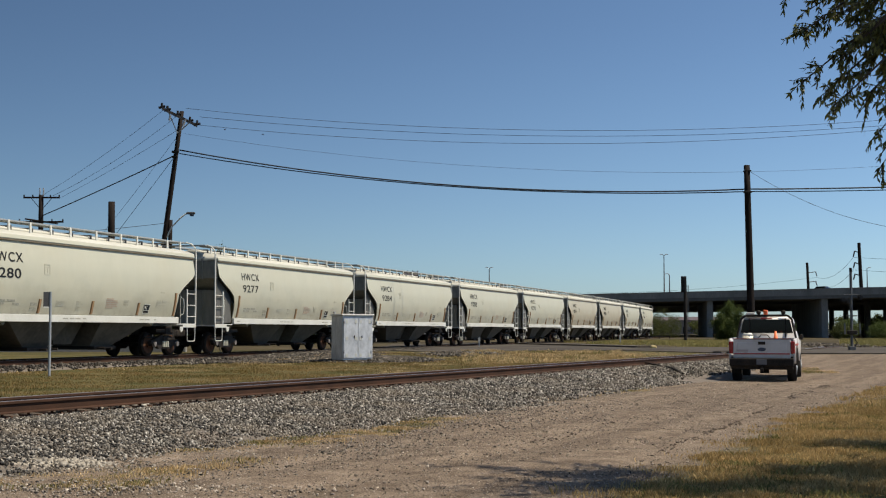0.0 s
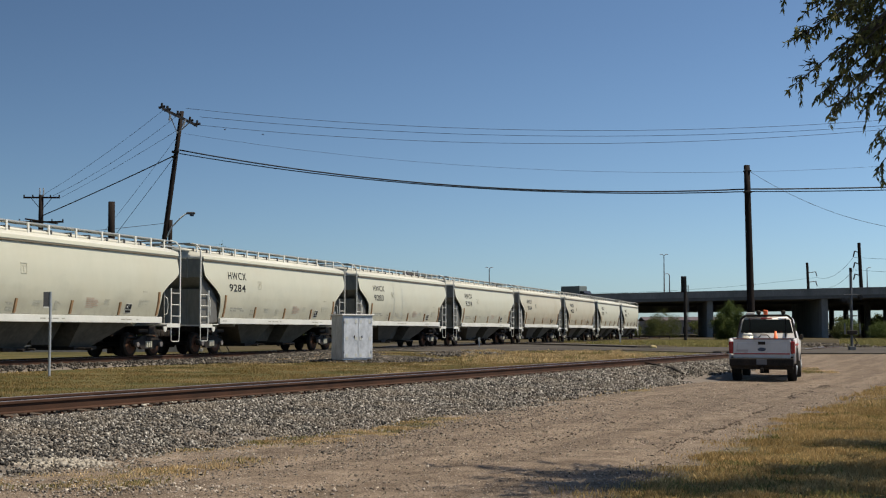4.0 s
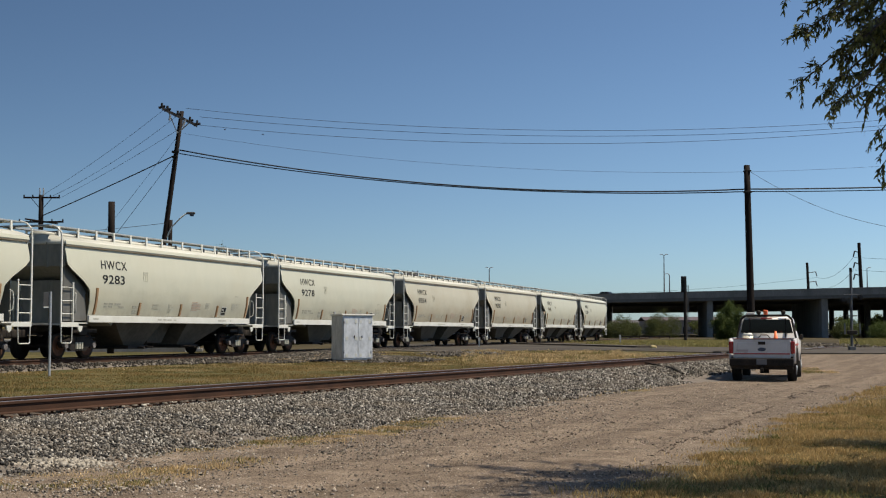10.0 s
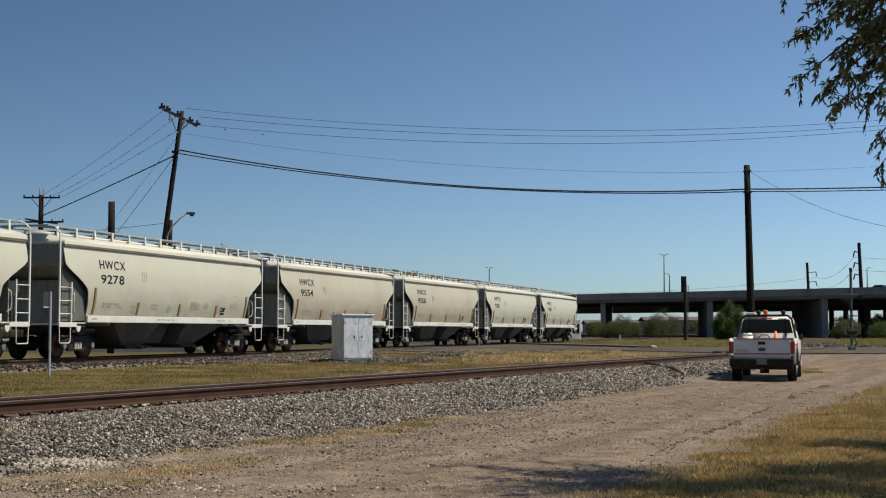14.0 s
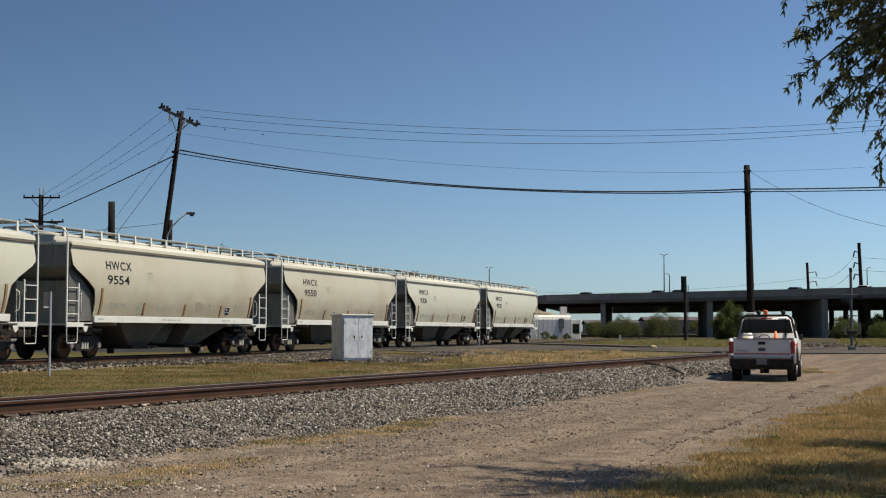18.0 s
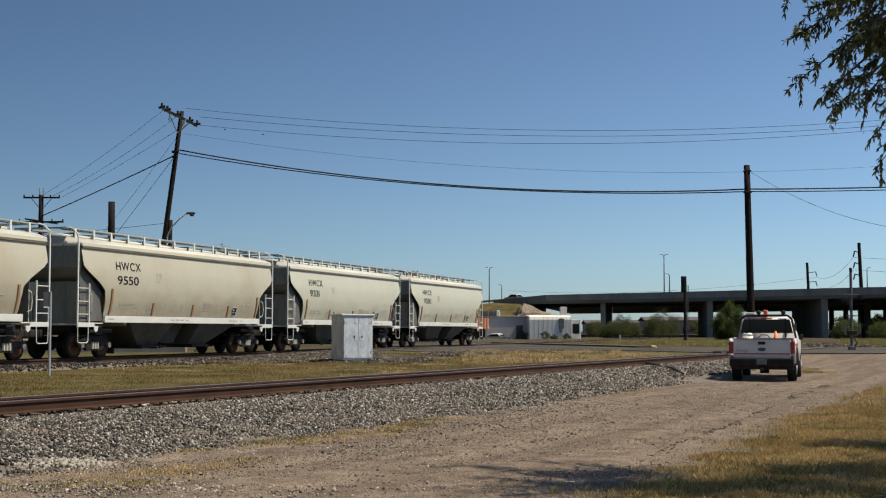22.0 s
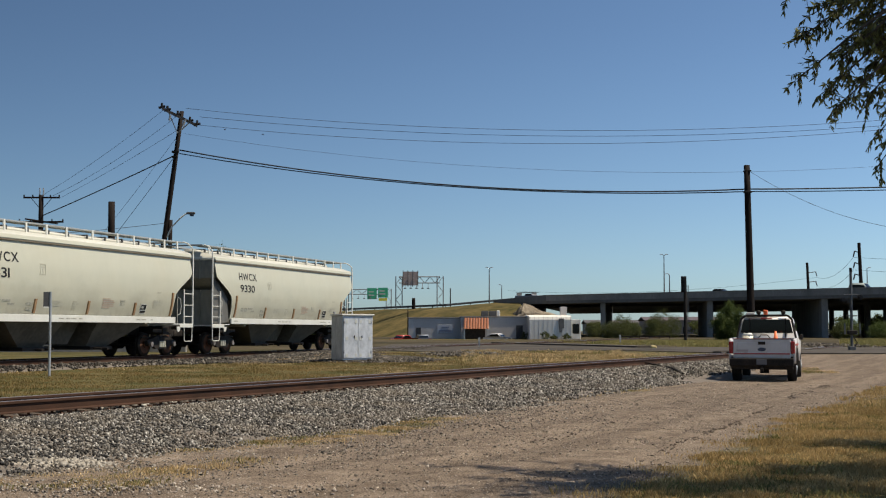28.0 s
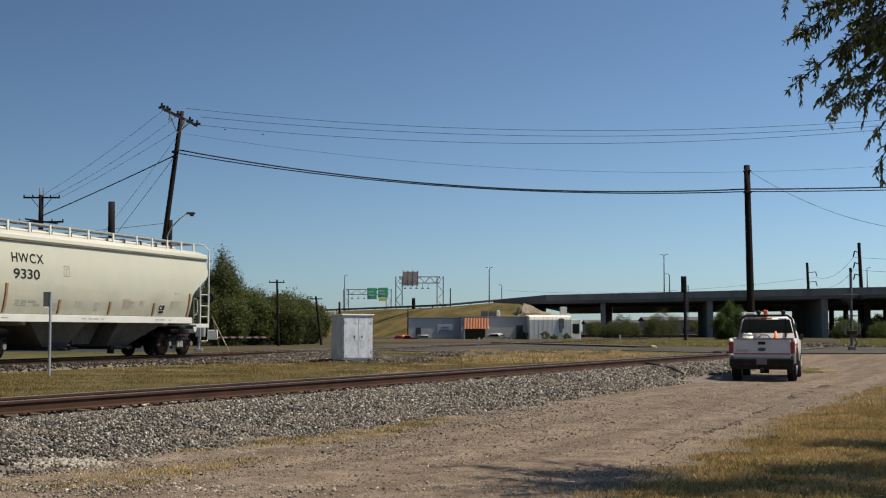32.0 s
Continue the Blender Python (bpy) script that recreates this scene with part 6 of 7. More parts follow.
# ---- cars ----
def sedan(name, at, paint, label, L=4.6, H=1.42, van=False, category="car", group=""):
    c = thing(name, label, category, at, group=group)
    w = 0.88
    low = [(-L / 2, 0.45), (-L / 2 + 0.05, 0.85), (-L * 0.33, 0.95), (L * 0.22, 0.95), (L / 2 - 0.1, 0.78), (L / 2, 0.5), (L / 2 - 0.1, 0.25), (-L / 2 + 0.1, 0.25)]
    part("body", Mesh().loft([[(x, -w, z) for x, z in low], [(x, -w * 1.02, z) for x, z in low], [(x, w * 1.02, z) for x, z in low], [(x, w, z) for x, z in low]]), paint, c, smooth=30)
    r0, r1 = (-L * 0.46, -L * 0.40) if van else (-L * 0.38, -L * 0.20)
    green = [(r0, 0.93), (r1, H), (L * 0.10, H), (L * 0.27, 0.93)]
    part("roof", Mesh().loft([[(x * 0.92, -w * 0.72, z) for x, z in green], [(x * 0.92, w * 0.72, z) for x, z in green]]), paint, c, smooth=20)
    for xa, za, xb, zb, nm in ((L * 0.092 + 0.04, H - 0.05, L * 0.248 + 0.04, 0.99, "windscreen"), (r1 * 0.92 - 0.04, H - 0.05, r0 * 0.92 - 0.04, 0.99, "rear_window")):
        part(nm, Mesh().loft([[(xa, q * w * 0.64, za), (xb, q * w * 0.66, zb), (xb - 0.05 * (1 if nm == "windscreen" else -1), q * w * 0.66, zb), (xa - 0.05 * (1 if nm == "windscreen" else -1), q * w * 0.64, za)] for q in (-1, 1)]), DARK_GLASS, c)
    for s in (-1, 1):
        part("side_window", Mesh().prism([(r0 * 0.82, 0.97), (r1 * 0.88, H - (0.26 if van else 0.07)), (L * 0.085, H - (0.26 if van else 0.07)), (L * 0.20, 0.97)], s * w * 0.73 - 0.01, s * w * 0.73 + 0.01, "y"), DARK_GLASS, c)
        for x in (-L * 0.31, L * 0.31):
            part("wheel", Mesh().rod((x, s * (w - 0.2), 0.32), (x, s * (w + 0.02), 0.32), 0.32, 16), RUBBER, c)
        part("headlight", Mesh().box((L / 2 - 0.12, s * 0.62, 0.68), (0.16, 0.3, 0.12), 0.03), GALV, c)
        part("tail_light", Mesh().box((-L / 2 + 0.03, s * 0.66, 0.75), (0.06, 0.3, 0.14), 0.02), RED, c)
    return c


CARP = {k: mat("car_paint_" + k, a, b, rough=0.25, scale=1) for k, a, b in (("white", (0.7, 0.7, 0.7), (0.76, 0.76, 0.76)), ("pale", (0.42, 0.46, 0.43), (0.48, 0.52, 0.49)), ("black", (0.02, 0.02, 0.025), (0.03, 0.03, 0.035)), ("silver", (0.20, 0.205, 0.21), (0.26, 0.265, 0.27)), ("blue", (0.05, 0.08, 0.13), (0.07, 0.10, 0.16)), ("red", (0.30, 0.025, 0.018), (0.36, 0.04, 0.025)))}
for x, y, turn, paint, label, L in ((7.1, 176.3, -30, "white", "white sedan with black windows parked by the building", 3.5), (-2.7, 177, 100, "silver", "silver car parked before the grey wall", 4.6), (-5.1, 176.5, 60, "red", "red car parked beside the low building", 4.2)):
    sedan("car", pose(x, y, on_ground(x, y), 0, 0, turn), CARP[paint], label, L=L, H=1.36)

# vehicles on the overpass: a time, the bearing at that time, and how fast the bearing changes
LANE = 3.0


def box_truck(at):
    t = thing("box_truck", "dark box truck driving over the overpass", "truck", at)
    DG = mat("truck_box_grey", (0.085, 0.105, 0.098), (0.12, 0.14, 0.13))
    part("cargo_box", Mesh().box((-0.4, 0, 1.72), (4.3, 2.2, 1.85), 0.05), DG, t)
    part("cab", Mesh().prism([(1.8, 0.5), (1.8, 1.75), (2.5, 1.75), (2.9, 1.3), (3.6, 1.25), (3.65, 0.5)], -1.0, 1.0, "y"), CARP["black"], t)
    part("window", Mesh().prism([(1.95, 1.25), (1.95, 1.66), (2.45, 1.66), (2.75, 1.25)], -1.02, 1.02, "y"), DARK_GLASS, t)
    for x in (-2.2, 2.7):
        for s in (-1, 1):
            part("wheel", Mesh().rod((x, s * 0.8, 0.42), (x, s * 1.05, 0.42), 0.42, 16), RUBBER, t)
    part("chassis", Mesh().box((0, 0, 0.65), (6.4, 0.9, 0.2)), BLACK, t)
    return t


def flat_trailer(at):
    t = thing("pickup_truck", "silver pickup with a ladder rack driving over the overpass", "pickup truck", at)
    part("body", Mesh().box((0, 0, 0.8), (5.6, 1.9, 0.7), 0.1), CARP["silver"], t)
    part("cab", Mesh().prism([(-0.4, 1.05), (-0.2, 1.48), (1.0, 1.48), (1.6, 1.05)], -0.85, 0.85, "y"), CARP["silver"], t)
    part("window", Mesh().prism([(-0.25, 1.12), (-0.1, 1.42), (0.95, 1.42), (1.4, 1.12)], -0.87, 0.87, "y"), DARK_GLASS, t)
    part("ladder_rack", Mesh().box((-0.4, -0.7, 1.72), (4.6, 0.08, 0.08)).box((-0.4, 0.7, 1.72), (4.6, 0.08, 0.08)).box((-2.5, 0, 1.42), (0.08, 1.4, 0.6)).box((1.2, 0, 1.6), (0.08, 1.4, 0.3)), DULL_STEEL, t)
    for x in (-1.8, 1.8):
        for s in (-1, 1):
            part("wheel", Mesh().rod((x, s * 0.75, 0.38), (x, s * 0.98, 0.38), 0.38, 16), RUBBER, t)
    return t


HIGHWAY = [deck_pt(70, LANE, 6.98)] + [Vector(q) for q in ((9, 262, 6.9), (0.5, 266, 6.2), (-12, 284, 6.0), (-30, 312, 5.8), (-70, 364, 5.4), (-170, 474, 5.1), (-420, 740, 5.1))]


def lane_pose(a):
    """On the highway at a metres from the deck's near corner: straight on the deck, then along the embankment."""
    if a <= 70:
        p, d = deck_pt(a, LANE, 6.98), -DECK_W
    else:
        r = a - 70
        for q0, q1 in zip(HIGHWAY, HIGHWAY[1:]):
            n = (q1 - q0).length
            if r <= n:
                break
            r -= n
        p, d = q0.lerp(q1, min(r / n, 1.0)), q0 - q1
    return pose(p.x, p.y, p.z, 0, 0, math.degrees(math.atan2(d.y, d.x)))


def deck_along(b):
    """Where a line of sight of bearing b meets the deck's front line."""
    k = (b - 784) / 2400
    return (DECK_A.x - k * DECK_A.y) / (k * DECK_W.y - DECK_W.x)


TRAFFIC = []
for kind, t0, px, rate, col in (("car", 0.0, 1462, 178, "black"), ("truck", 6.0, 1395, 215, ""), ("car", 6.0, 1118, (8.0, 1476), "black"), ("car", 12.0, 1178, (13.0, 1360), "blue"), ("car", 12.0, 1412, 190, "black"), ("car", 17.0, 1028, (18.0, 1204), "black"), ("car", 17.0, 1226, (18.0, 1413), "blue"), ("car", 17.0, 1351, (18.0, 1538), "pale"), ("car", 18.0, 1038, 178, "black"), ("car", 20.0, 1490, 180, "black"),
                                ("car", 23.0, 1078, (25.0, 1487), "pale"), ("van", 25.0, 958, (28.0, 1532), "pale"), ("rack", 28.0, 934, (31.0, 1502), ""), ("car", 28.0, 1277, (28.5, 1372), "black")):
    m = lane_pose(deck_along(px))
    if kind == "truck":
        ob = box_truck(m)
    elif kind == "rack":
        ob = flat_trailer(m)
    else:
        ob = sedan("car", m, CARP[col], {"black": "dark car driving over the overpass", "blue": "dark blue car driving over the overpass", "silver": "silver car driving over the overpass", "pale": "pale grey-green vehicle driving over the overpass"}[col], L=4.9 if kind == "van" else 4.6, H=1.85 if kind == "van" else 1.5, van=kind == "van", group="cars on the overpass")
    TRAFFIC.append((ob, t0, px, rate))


# ---- plants ----
def leaf_mat(name, a, b, spread=0.35, scale=0.8, contrast=(0.35, 0.65)):
    m = mat(name, a, b, scale=scale, contrast=contrast, rough=0.55, fine=5, island=True, spread=spread)
    n, l = m.node_tree.nodes, m.node_tree.links
    p = n["Principled BSDF"]
    p.inputs["Roughness"].default_value, p.inputs["Specular IOR Level"].default_value = 0.75, 0.2
    tr = n.new("ShaderNodeBsdfTranslucent")
    mixs = n.new("ShaderNodeMixShader")
    mixs.inputs[0].default_value = 0.36
    src = p.inputs["Base Color"].links[0].from_socket
    l.new(src, tr.inputs[0])
    l.new(p.outputs[0], mixs.inputs[1])
    l.new(tr.outputs[0], mixs.inputs[2])
    l.new(mixs.outputs[0], n["Material Output"].inputs[0])
    return m


LEAF_FAR = leaf_mat("tree_leaves", (0.040, 0.054, 0.016), (0.120, 0.128, 0.040), 0.35)
LEAF_BUSH = leaf_mat("bush_leaves", (0.055, 0.068, 0.023), (0.115, 0.122, 0.043), 0.15)
LEAF_DARK = leaf_mat("dark_bush_leaves", (0.045, 0.070, 0.018), (0.105, 0.130, 0.036), 0.25)
LEAF_NEAR = leaf_mat("near_leaves", (0.055, 0.072, 0.023), (0.27, 0.25, 0.075), 0.5)
LEAF_NEAR.node_tree.nodes["Principled BSDF"].inputs["Specular IOR Level"].default_value = 0.5
LEAF_NEAR.node_tree.nodes["Principled BSDF"].inputs["Roughness"].default_value = 0.45
BARK = mat("tree_bark", (0.055, 0.042, 0.032), (0.11, 0.085, 0.065), scale=3, rough=0.9, bump=0.5, stretch=(3, 3, 0.6))


def leaf_cloud(centres, spread, per, size, rnd, slim=0.55, droop=0.0):
    """Leaves strewn round clump centres: (points, quads). Each leaf is a folded diamond."""
    c = np.repeat(np.asarray(centres, float), per, axis=0)
    n = len(c)
    c = c + rnd.normal(0, 1, (n, 3)) * np.asarray(spread)
    d = rnd.normal(0, 1, (n, 3))
    d[:, 2] -= droop
    d /= np.linalg.norm(d, axis=1, keepdims=True)
    u = np.cross(d, rnd.normal(0, 1, (n, 3)))
    u /= np.linalg.norm(u, axis=1, keepdims=True) + 1e-6
    w = np.cross(d, u)
    L = (size * rnd.uniform(0.6, 1.3, n))[:, None]
    v = np.stack([c - d * L * 0.5, c + u * L * slim * 0.5 + w * L * 0.08, c + d * L * 0.5, c - u * L * slim * 0.5 + w * L * 0.08], 1).reshape(-1, 3)
    f = np.arange(4 * n).reshape(-1, 4)
    return v, f


def clumps(centre, radii, count, rnd, hollow=0.45):
    """Clump centres in an uneven shell."""
    out = []
    while len(out) < count:
        p = rnd.normal(0, 1, 3)
        p /= np.linalg.norm(p)
        q = p * rnd.uniform(hollow, 1.0) * (1 + 0.2 * noise.noise((p[0] * 2 + centre[0], p[1] * 2 + centre[1], p[2] * 2)))
        out.append(np.asarray(centre) + q * np.asarray(radii))
    return out


def tree(x, y, z, h, r, material, label, rnd, leaves=2600, size=0.26, name="tree", group="", trunk=True, low=0.25, at_clumps=46):
    t = thing(name, label, name, pose(x, y, z), group=group)
    if trunk:
        m = Mesh()
        rings = []
        for i in range(5):
            f = i / 4
            rr = 0.05 * h * (1 - 0.75 * f) * 0.55
            rings.append([(0.12 * h * 0.2 * math.sin(f * 3) + rr * math.cos(a), rr * math.sin(a), h * 0.7 * f - 0.2) for a in np.linspace(0, 6.28, 8, endpoint=False)])
        m.loft(rings)
        for i in range(6):
            a = i * 1.05 + rnd.uniform(0, 0.5)
            z0 = h * (0.25 + 0.06 * i)
            m.rod((0, 0, z0), (r * 0.7 * math.cos(a), r * 0.7 * math.sin(a), z0 + h * 0.25), 0.012 * h, 6, 0.004 * h)
        part("trunk", m, BARK, t, "dark trunk and limbs")
    c = clumps((0, 0, h * (low + (1 - low) / 2)), (r, r, h * (1 - low) / 2), at_clumps, rnd)
    v, f = leaf_cloud(c, (r * 0.13, r * 0.13, h * 0.07), leaves // at_clumps, size, rnd)
    part("crown", fast_mesh("crown", v, f, material), None, t, "crown of small leaves")
    return t


rnd = np.random.default_rng(11)
woods = [(-21.5, 108, 4.8, 2.8), (-17.3, 106, 6.9, 1.5), (-16.2, 112, 4.5, 2.2), (-14.5, 104, 3.8, 1.9), (-18.6, 102, 4.2, 2.0), (-13.6, 110, 4.1, 2.0), (-12.2, 114, 3.7, 1.8), (-11.5, 119, 3.3, 1.6), (-12.2, 105, 3.3, 1.6), (-15.8, 100, 3.3, 1.6), (-25.5, 112, 5.2, 2.8), (-11.2, 112, 2.6, 1.2), (-30, 116, 5.2, 2.8), (-13.6, 120, 4.2, 2.0), (-17.5, 118, 4.6, 2.2)]
for x, y, h, r in woods:
    tree(x, y, 0.4, h, r, LEAF_FAR, "dense dark green roadside tree in leaf", rnd, leaves=27000, size=0.15, group="roadside trees", low=0.0, at_clumps=190)
for x, y, h, r, mt, n in ((24.2, 200, 2.2, 1.4, LEAF_BUSH, 6500), (26.0, 198, 3.3, 1.9, LEAF_BUSH, 9000), (28.0, 200, 2.5, 1.3, LEAF_BUSH, 6500), (32.9, 214, 3.3, 1.4, LEAF_BUSH, 6500), (34.6, 215, 4.7, 1.7, LEAF_BUSH, 6500), (36.6, 216, 3.6, 1.4, LEAF_BUSH, 4000), (31.4, 149, 3.9, 1.75, LEAF_DARK, 36000), (33.3, 151, 2.6, 1.0, LEAF_DARK, 5000), (25.6, 232, 2.9, 1.35, LEAF_BUSH, 6000), (55.6, 190, 2.2, 1.3, LEAF_BUSH, 8000), (58.4, 196, 3.0, 1.8, LEAF_DARK, 8000), (62.0, 192, 2.7, 1.9, LEAF_DARK, 8000)):
    tree(x, y, 0.4, h, r, mt, "rounded scrubby green bush on waste ground", rnd, leaves=n, size=0.13 if mt is not LEAF_FAR else 0.3, name="bush", group="bushes by the overpass", trunk=False, low=-0.12, at_clumps=110)
for x, y, h, r in ((13.5, 179.0, 1.0, 0.7), (11.0, 182.5, 1.1, 0.6), (16.3, 179.2, 0.8, 0.6), (14.6, 179.2, 0.6, 0.5)):
    tree(x, y, on_ground(x, y), h, r, LEAF_BUSH, "small dusty shrub at the foot of the building", rnd, leaves=1500, size=0.10, name="bush", group="shrubs at the low building", trunk=False, low=-0.1, at_clumps=40)
for x, y, h, r in ((112, 380, 5.5, 4.0), (118, 375, 4.6, 4), (124, 382, 6.5, 4), (106, 385, 4, 3.5), (131, 378, 6, 4.5), (139, 386, 6, 5), (75, 400, 4.0, 4), (64, 405, 4, 4), (97, 300, 4.5, 3.2), (101, 302, 4.0, 3.0), (83, 250, 3.2, 2.2), (55, 410, 3.6, 4), (46, 400, 3.8, 4), (150, 380, 8, 5)):
    tree(x, y, 0.4, h, r, LEAF_FAR, "distant dusty green tree beyond the overpass", rnd, leaves=2000, size=0.5, group="distant trees", low=0.05, at_clumps=26)


def far_house(x, y, w, h, col, roofc, label):
    b = thing("warehouse", label, "warehouse", pose(x, y, 0.4), group="distant buildings")
    part("wall", Mesh().box((0, 0, h / 2), (w, 14, h), 0.05), mat("far_wall", col, tuple(c * 1.2 for c in col), scale=0.2), b)
    part("roof", Mesh().prism([(-7.6, h), (0, h + 1.1), (7.6, h), (7.6, h + 0.2), (0, h + 1.35), (-7.6, h + 0.2)], -w / 2 - 0.4, w / 2 + 0.4, "x"), mat("far_roof", roofc, tuple(c * 1.2 for c in roofc), scale=0.2), b)
    k = int(w / 5)
    for i in range(k):
        part("door", Mesh().box((-w / 2 + 3 + 5 * i, -7.02, 1.3), (1.6, 0.1, 2.2)), BLACK, b)


far_house(79, 450, 26, 4.4, (0.16, 0.13, 0.12), (0.075, 0.055, 0.052), "brownish warehouse beyond the overpass")
far_house(60, 480, 20, 3.6, (0.16, 0.15, 0.145), (0.075, 0.065, 0.06), "low grey shed with a brown roof beyond the overpass")
far_house(118, 400, 14, 1.4, (0.55, 0.54, 0.50), (0.4, 0.4, 0.38), "low white building beyond the overpass")
fn = thing("pipe_rail", "low dark pipe rail beside the tracks", "rail", pose(28.2, 190, 0.4, 0, 0, 4))
part("rail", Mesh().box((0, 0, 0.34), (7.0, 0.1, 0.12)), BLACK, fn)
for i in range(6):
    part("post", Mesh().box((-3.5 + 1.4 * i, 0, 0.18), (0.12, 0.12, 0.36)), BLACK, fn)
up, _ = pole("utility_pole", (-11.85, 98, 0.4), (-12.0, 98, 5.2), 0.10, 0.075, "timber utility pole with a crossarm among trees")
part("crossarm", Mesh().box((-0.15, -0.15, 4.6), (1.15, 0.07, 0.08), 0.01).rod((-0.65, -0.15, 4.64), (-0.65, -0.15, 4.76), 0.03, 6).rod((0.35, -0.15, 4.64), (0.35, -0.15, 4.76), 0.03, 6), WOOD_POLE, up)
up, _ = pole("utility_pole", (-9.25, 104, 0.4), (-9.75, 104, 4.15), 0.10, 0.075, "leaning timber pole with a crossarm beside trees")
part("crossarm", Mesh().box((-0.48, -0.15, 3.55), (1.0, 0.07, 0.08), 0.01), WOOD_POLE, up)
for x, y, h in ((45.4, 229, 4.6), (103, 330, 6), (108, 330, 6)):
    pole("post", (x, y, 0.4), (x, y, h), 0.2, 0.2, "thin dark post beyond the tracks", cat="post", group="thin far posts")

# the near tree: trunk beyond the picture, boughs hanging in
near_tree = thing("shade_tree", "leafy shade tree overhanging the dirt road edge", "tree", pose(9.0, 10.8, 0.0))
m = Mesh()
m.loft([[(0.35 * math.sin(f * 2.2) * 0.4 + (0.27 - 0.15 * f) * math.cos(a), (0.27 - 0.15 * f) * math.sin(a), -0.1 + 5.6 * f) for a in np.linspace(0, 6.28, 12, endpoint=False)] for f in np.linspace(0, 1, 7)])
part("trunk", m, BARK, near_tree, "rough brown trunk")
boughs = []
rnd = np.random.default_rng(5)


def spray(p, way, length, leaves, size):
    """A drooping twig with pointed leaves along it: leaf points and the twig's ends."""
    f = rnd.uniform(0.1, 1.0, leaves) ** 0.8
    way = np.asarray(way) / np.linalg.norm(way)
    c = np.asarray(p) + way * length * f[:, None] + np.stack([0 * f, 0 * f, -0.35 * length * f * f], -1)
    d = 0.55 * way + rnd.normal(0, 0.5, (leaves, 3)) + np.array((0, 0, -0.75))
    d /= np.linalg.norm(d, axis=1, keepdims=True)
    u = np.cross(d, rnd.normal(0, 1, (leaves, 3)))
    u /= np.linalg.norm(u, axis=1, keepdims=True) + 1e-6
    w = np.cross(d, u)
    L = (size * rnd.uniform(0.65, 1.25, leaves))[:, None]
    v = np.stack([c, c + d * L * 0.45 + u * L * 0.15 + w * L * 0.04, c + d * L, c + d * L * 0.45 - u * L * 0.15 + w * L * 0.04], 1)
    mid, end = np.asarray(p) + way * length * 0.5 - np.array((0, 0, 0.09 * length)), np.asarray(p) + way * length - np.array((0, 0, 0.35 * length))
    return v, mid, end


def bough(tip, start, twigs, leaves, reach=0.45, size=0.085, length=0.22):
    """One bough: a limb with leafy sprays along its last stretch, hung at its root."""
    base = Vector(start)
    m = Mesh()
    d = Vector(tip) - base
    bow = Vector((0, 0, 0.35))
    pts = [d * f + bow * math.sin(math.pi * f ** 1.3) for f in (0, 0.25, 0.5, 0.75, 0.88, 1.0)]
    for i, (p, q) in enumerate(zip(pts, pts[1:])):
        m.rod(p, q, 0.05 - 0.0093 * i, 6, 0.05 - 0.0093 * (i + 1), caps=False)
    n = d.length
    vs = []
    for i in range(twigs):
        f = max(0.15, 1 - rnd.uniform(0, 1) ** 1.2 * reach / n)
        p = d * f + bow * math.sin(math.pi * f ** 1.3)
        way = d.normalized() * rnd.uniform(0.2, 1.0) + Vector((rnd.normal(0, 0.35), rnd.normal(0, 0.6), rnd.normal(0.05, 0.45)))
        v, mid, end = spray(p, way, length * rnd.uniform(0.6, 1.3), leaves, size)
        vs.append(v)
        m.rod(p, mid, 0.005, 4, 0.004, caps=False).rod(mid, end, 0.004, 4, 0.002, caps=False)
    ob = part("bough", m, BARK, near_tree, "bough with drooping pointed leaves", at=Matrix.Translation(base - Vector((9.0, 10.8, 0))))
    v = np.concatenate(vs).reshape(-1, 3)
    part("leaves", fast_mesh("leaves", v, np.arange(len(v)).reshape(-1, 4), LEAF_NEAR), None, ob, "dark green pointed leaves")
    boughs.append(ob)


LIMB = (7.6, 12.2, 6.0)
# the tips that hang into view: across, up, twigs, leaves, leafy stretch
for x, z, tw, lv, reach in ((3.44, 4.90, 9, 12, 0.35), (3.66, 4.66, 12, 13, 0.35), (3.56, 4.42, 20, 14, 0.45), (3.84, 4.54, 18, 14, 0.5), (3.50, 3.93, 10, 12, 0.3), (3.80, 3.86, 16, 13, 0.35), (3.84, 3.70, 11, 12, 0.25), (3.88, 4.18, 22, 14, 0.45), (3.98, 4.84, 20, 15, 0.6), (4.05, 4.32, 26, 15, 0.5), (4.10, 4.58, 24, 15, 0.6),
                            (4.15, 4.02, 24, 14, 0.5), (4.18, 3.80, 18, 13, 0.4), (4.24, 4.74, 26, 15, 0.6), (4.30, 4.42, 28, 15, 0.6), (4.34, 4.14, 28, 15, 0.6), (4.36, 3.90, 24, 14, 0.6), (4.16, 3.40, 6, 7, 0.35), (4.22, 3.12, 6, 9, 0.35), (4.30, 3.28, 5, 8, 0.3), (4.40, 3.64, 14, 13, 0.4), (4.44, 4.88, 26, 15, 0.7), (4.30, 4.26, 26, 15, 0.5), (4.46, 4.55, 28, 15, 0.6), (4.48, 4.05, 28, 15, 0.6), (4.20, 4.45, 22, 15, 0.4), (4.44, 3.78, 22, 14, 0.5)):
    bough((x, 13.2 + rnd.uniform(-0.3, 0.3), z), LIMB, tw, lv, reach, 0.078, 0.19)
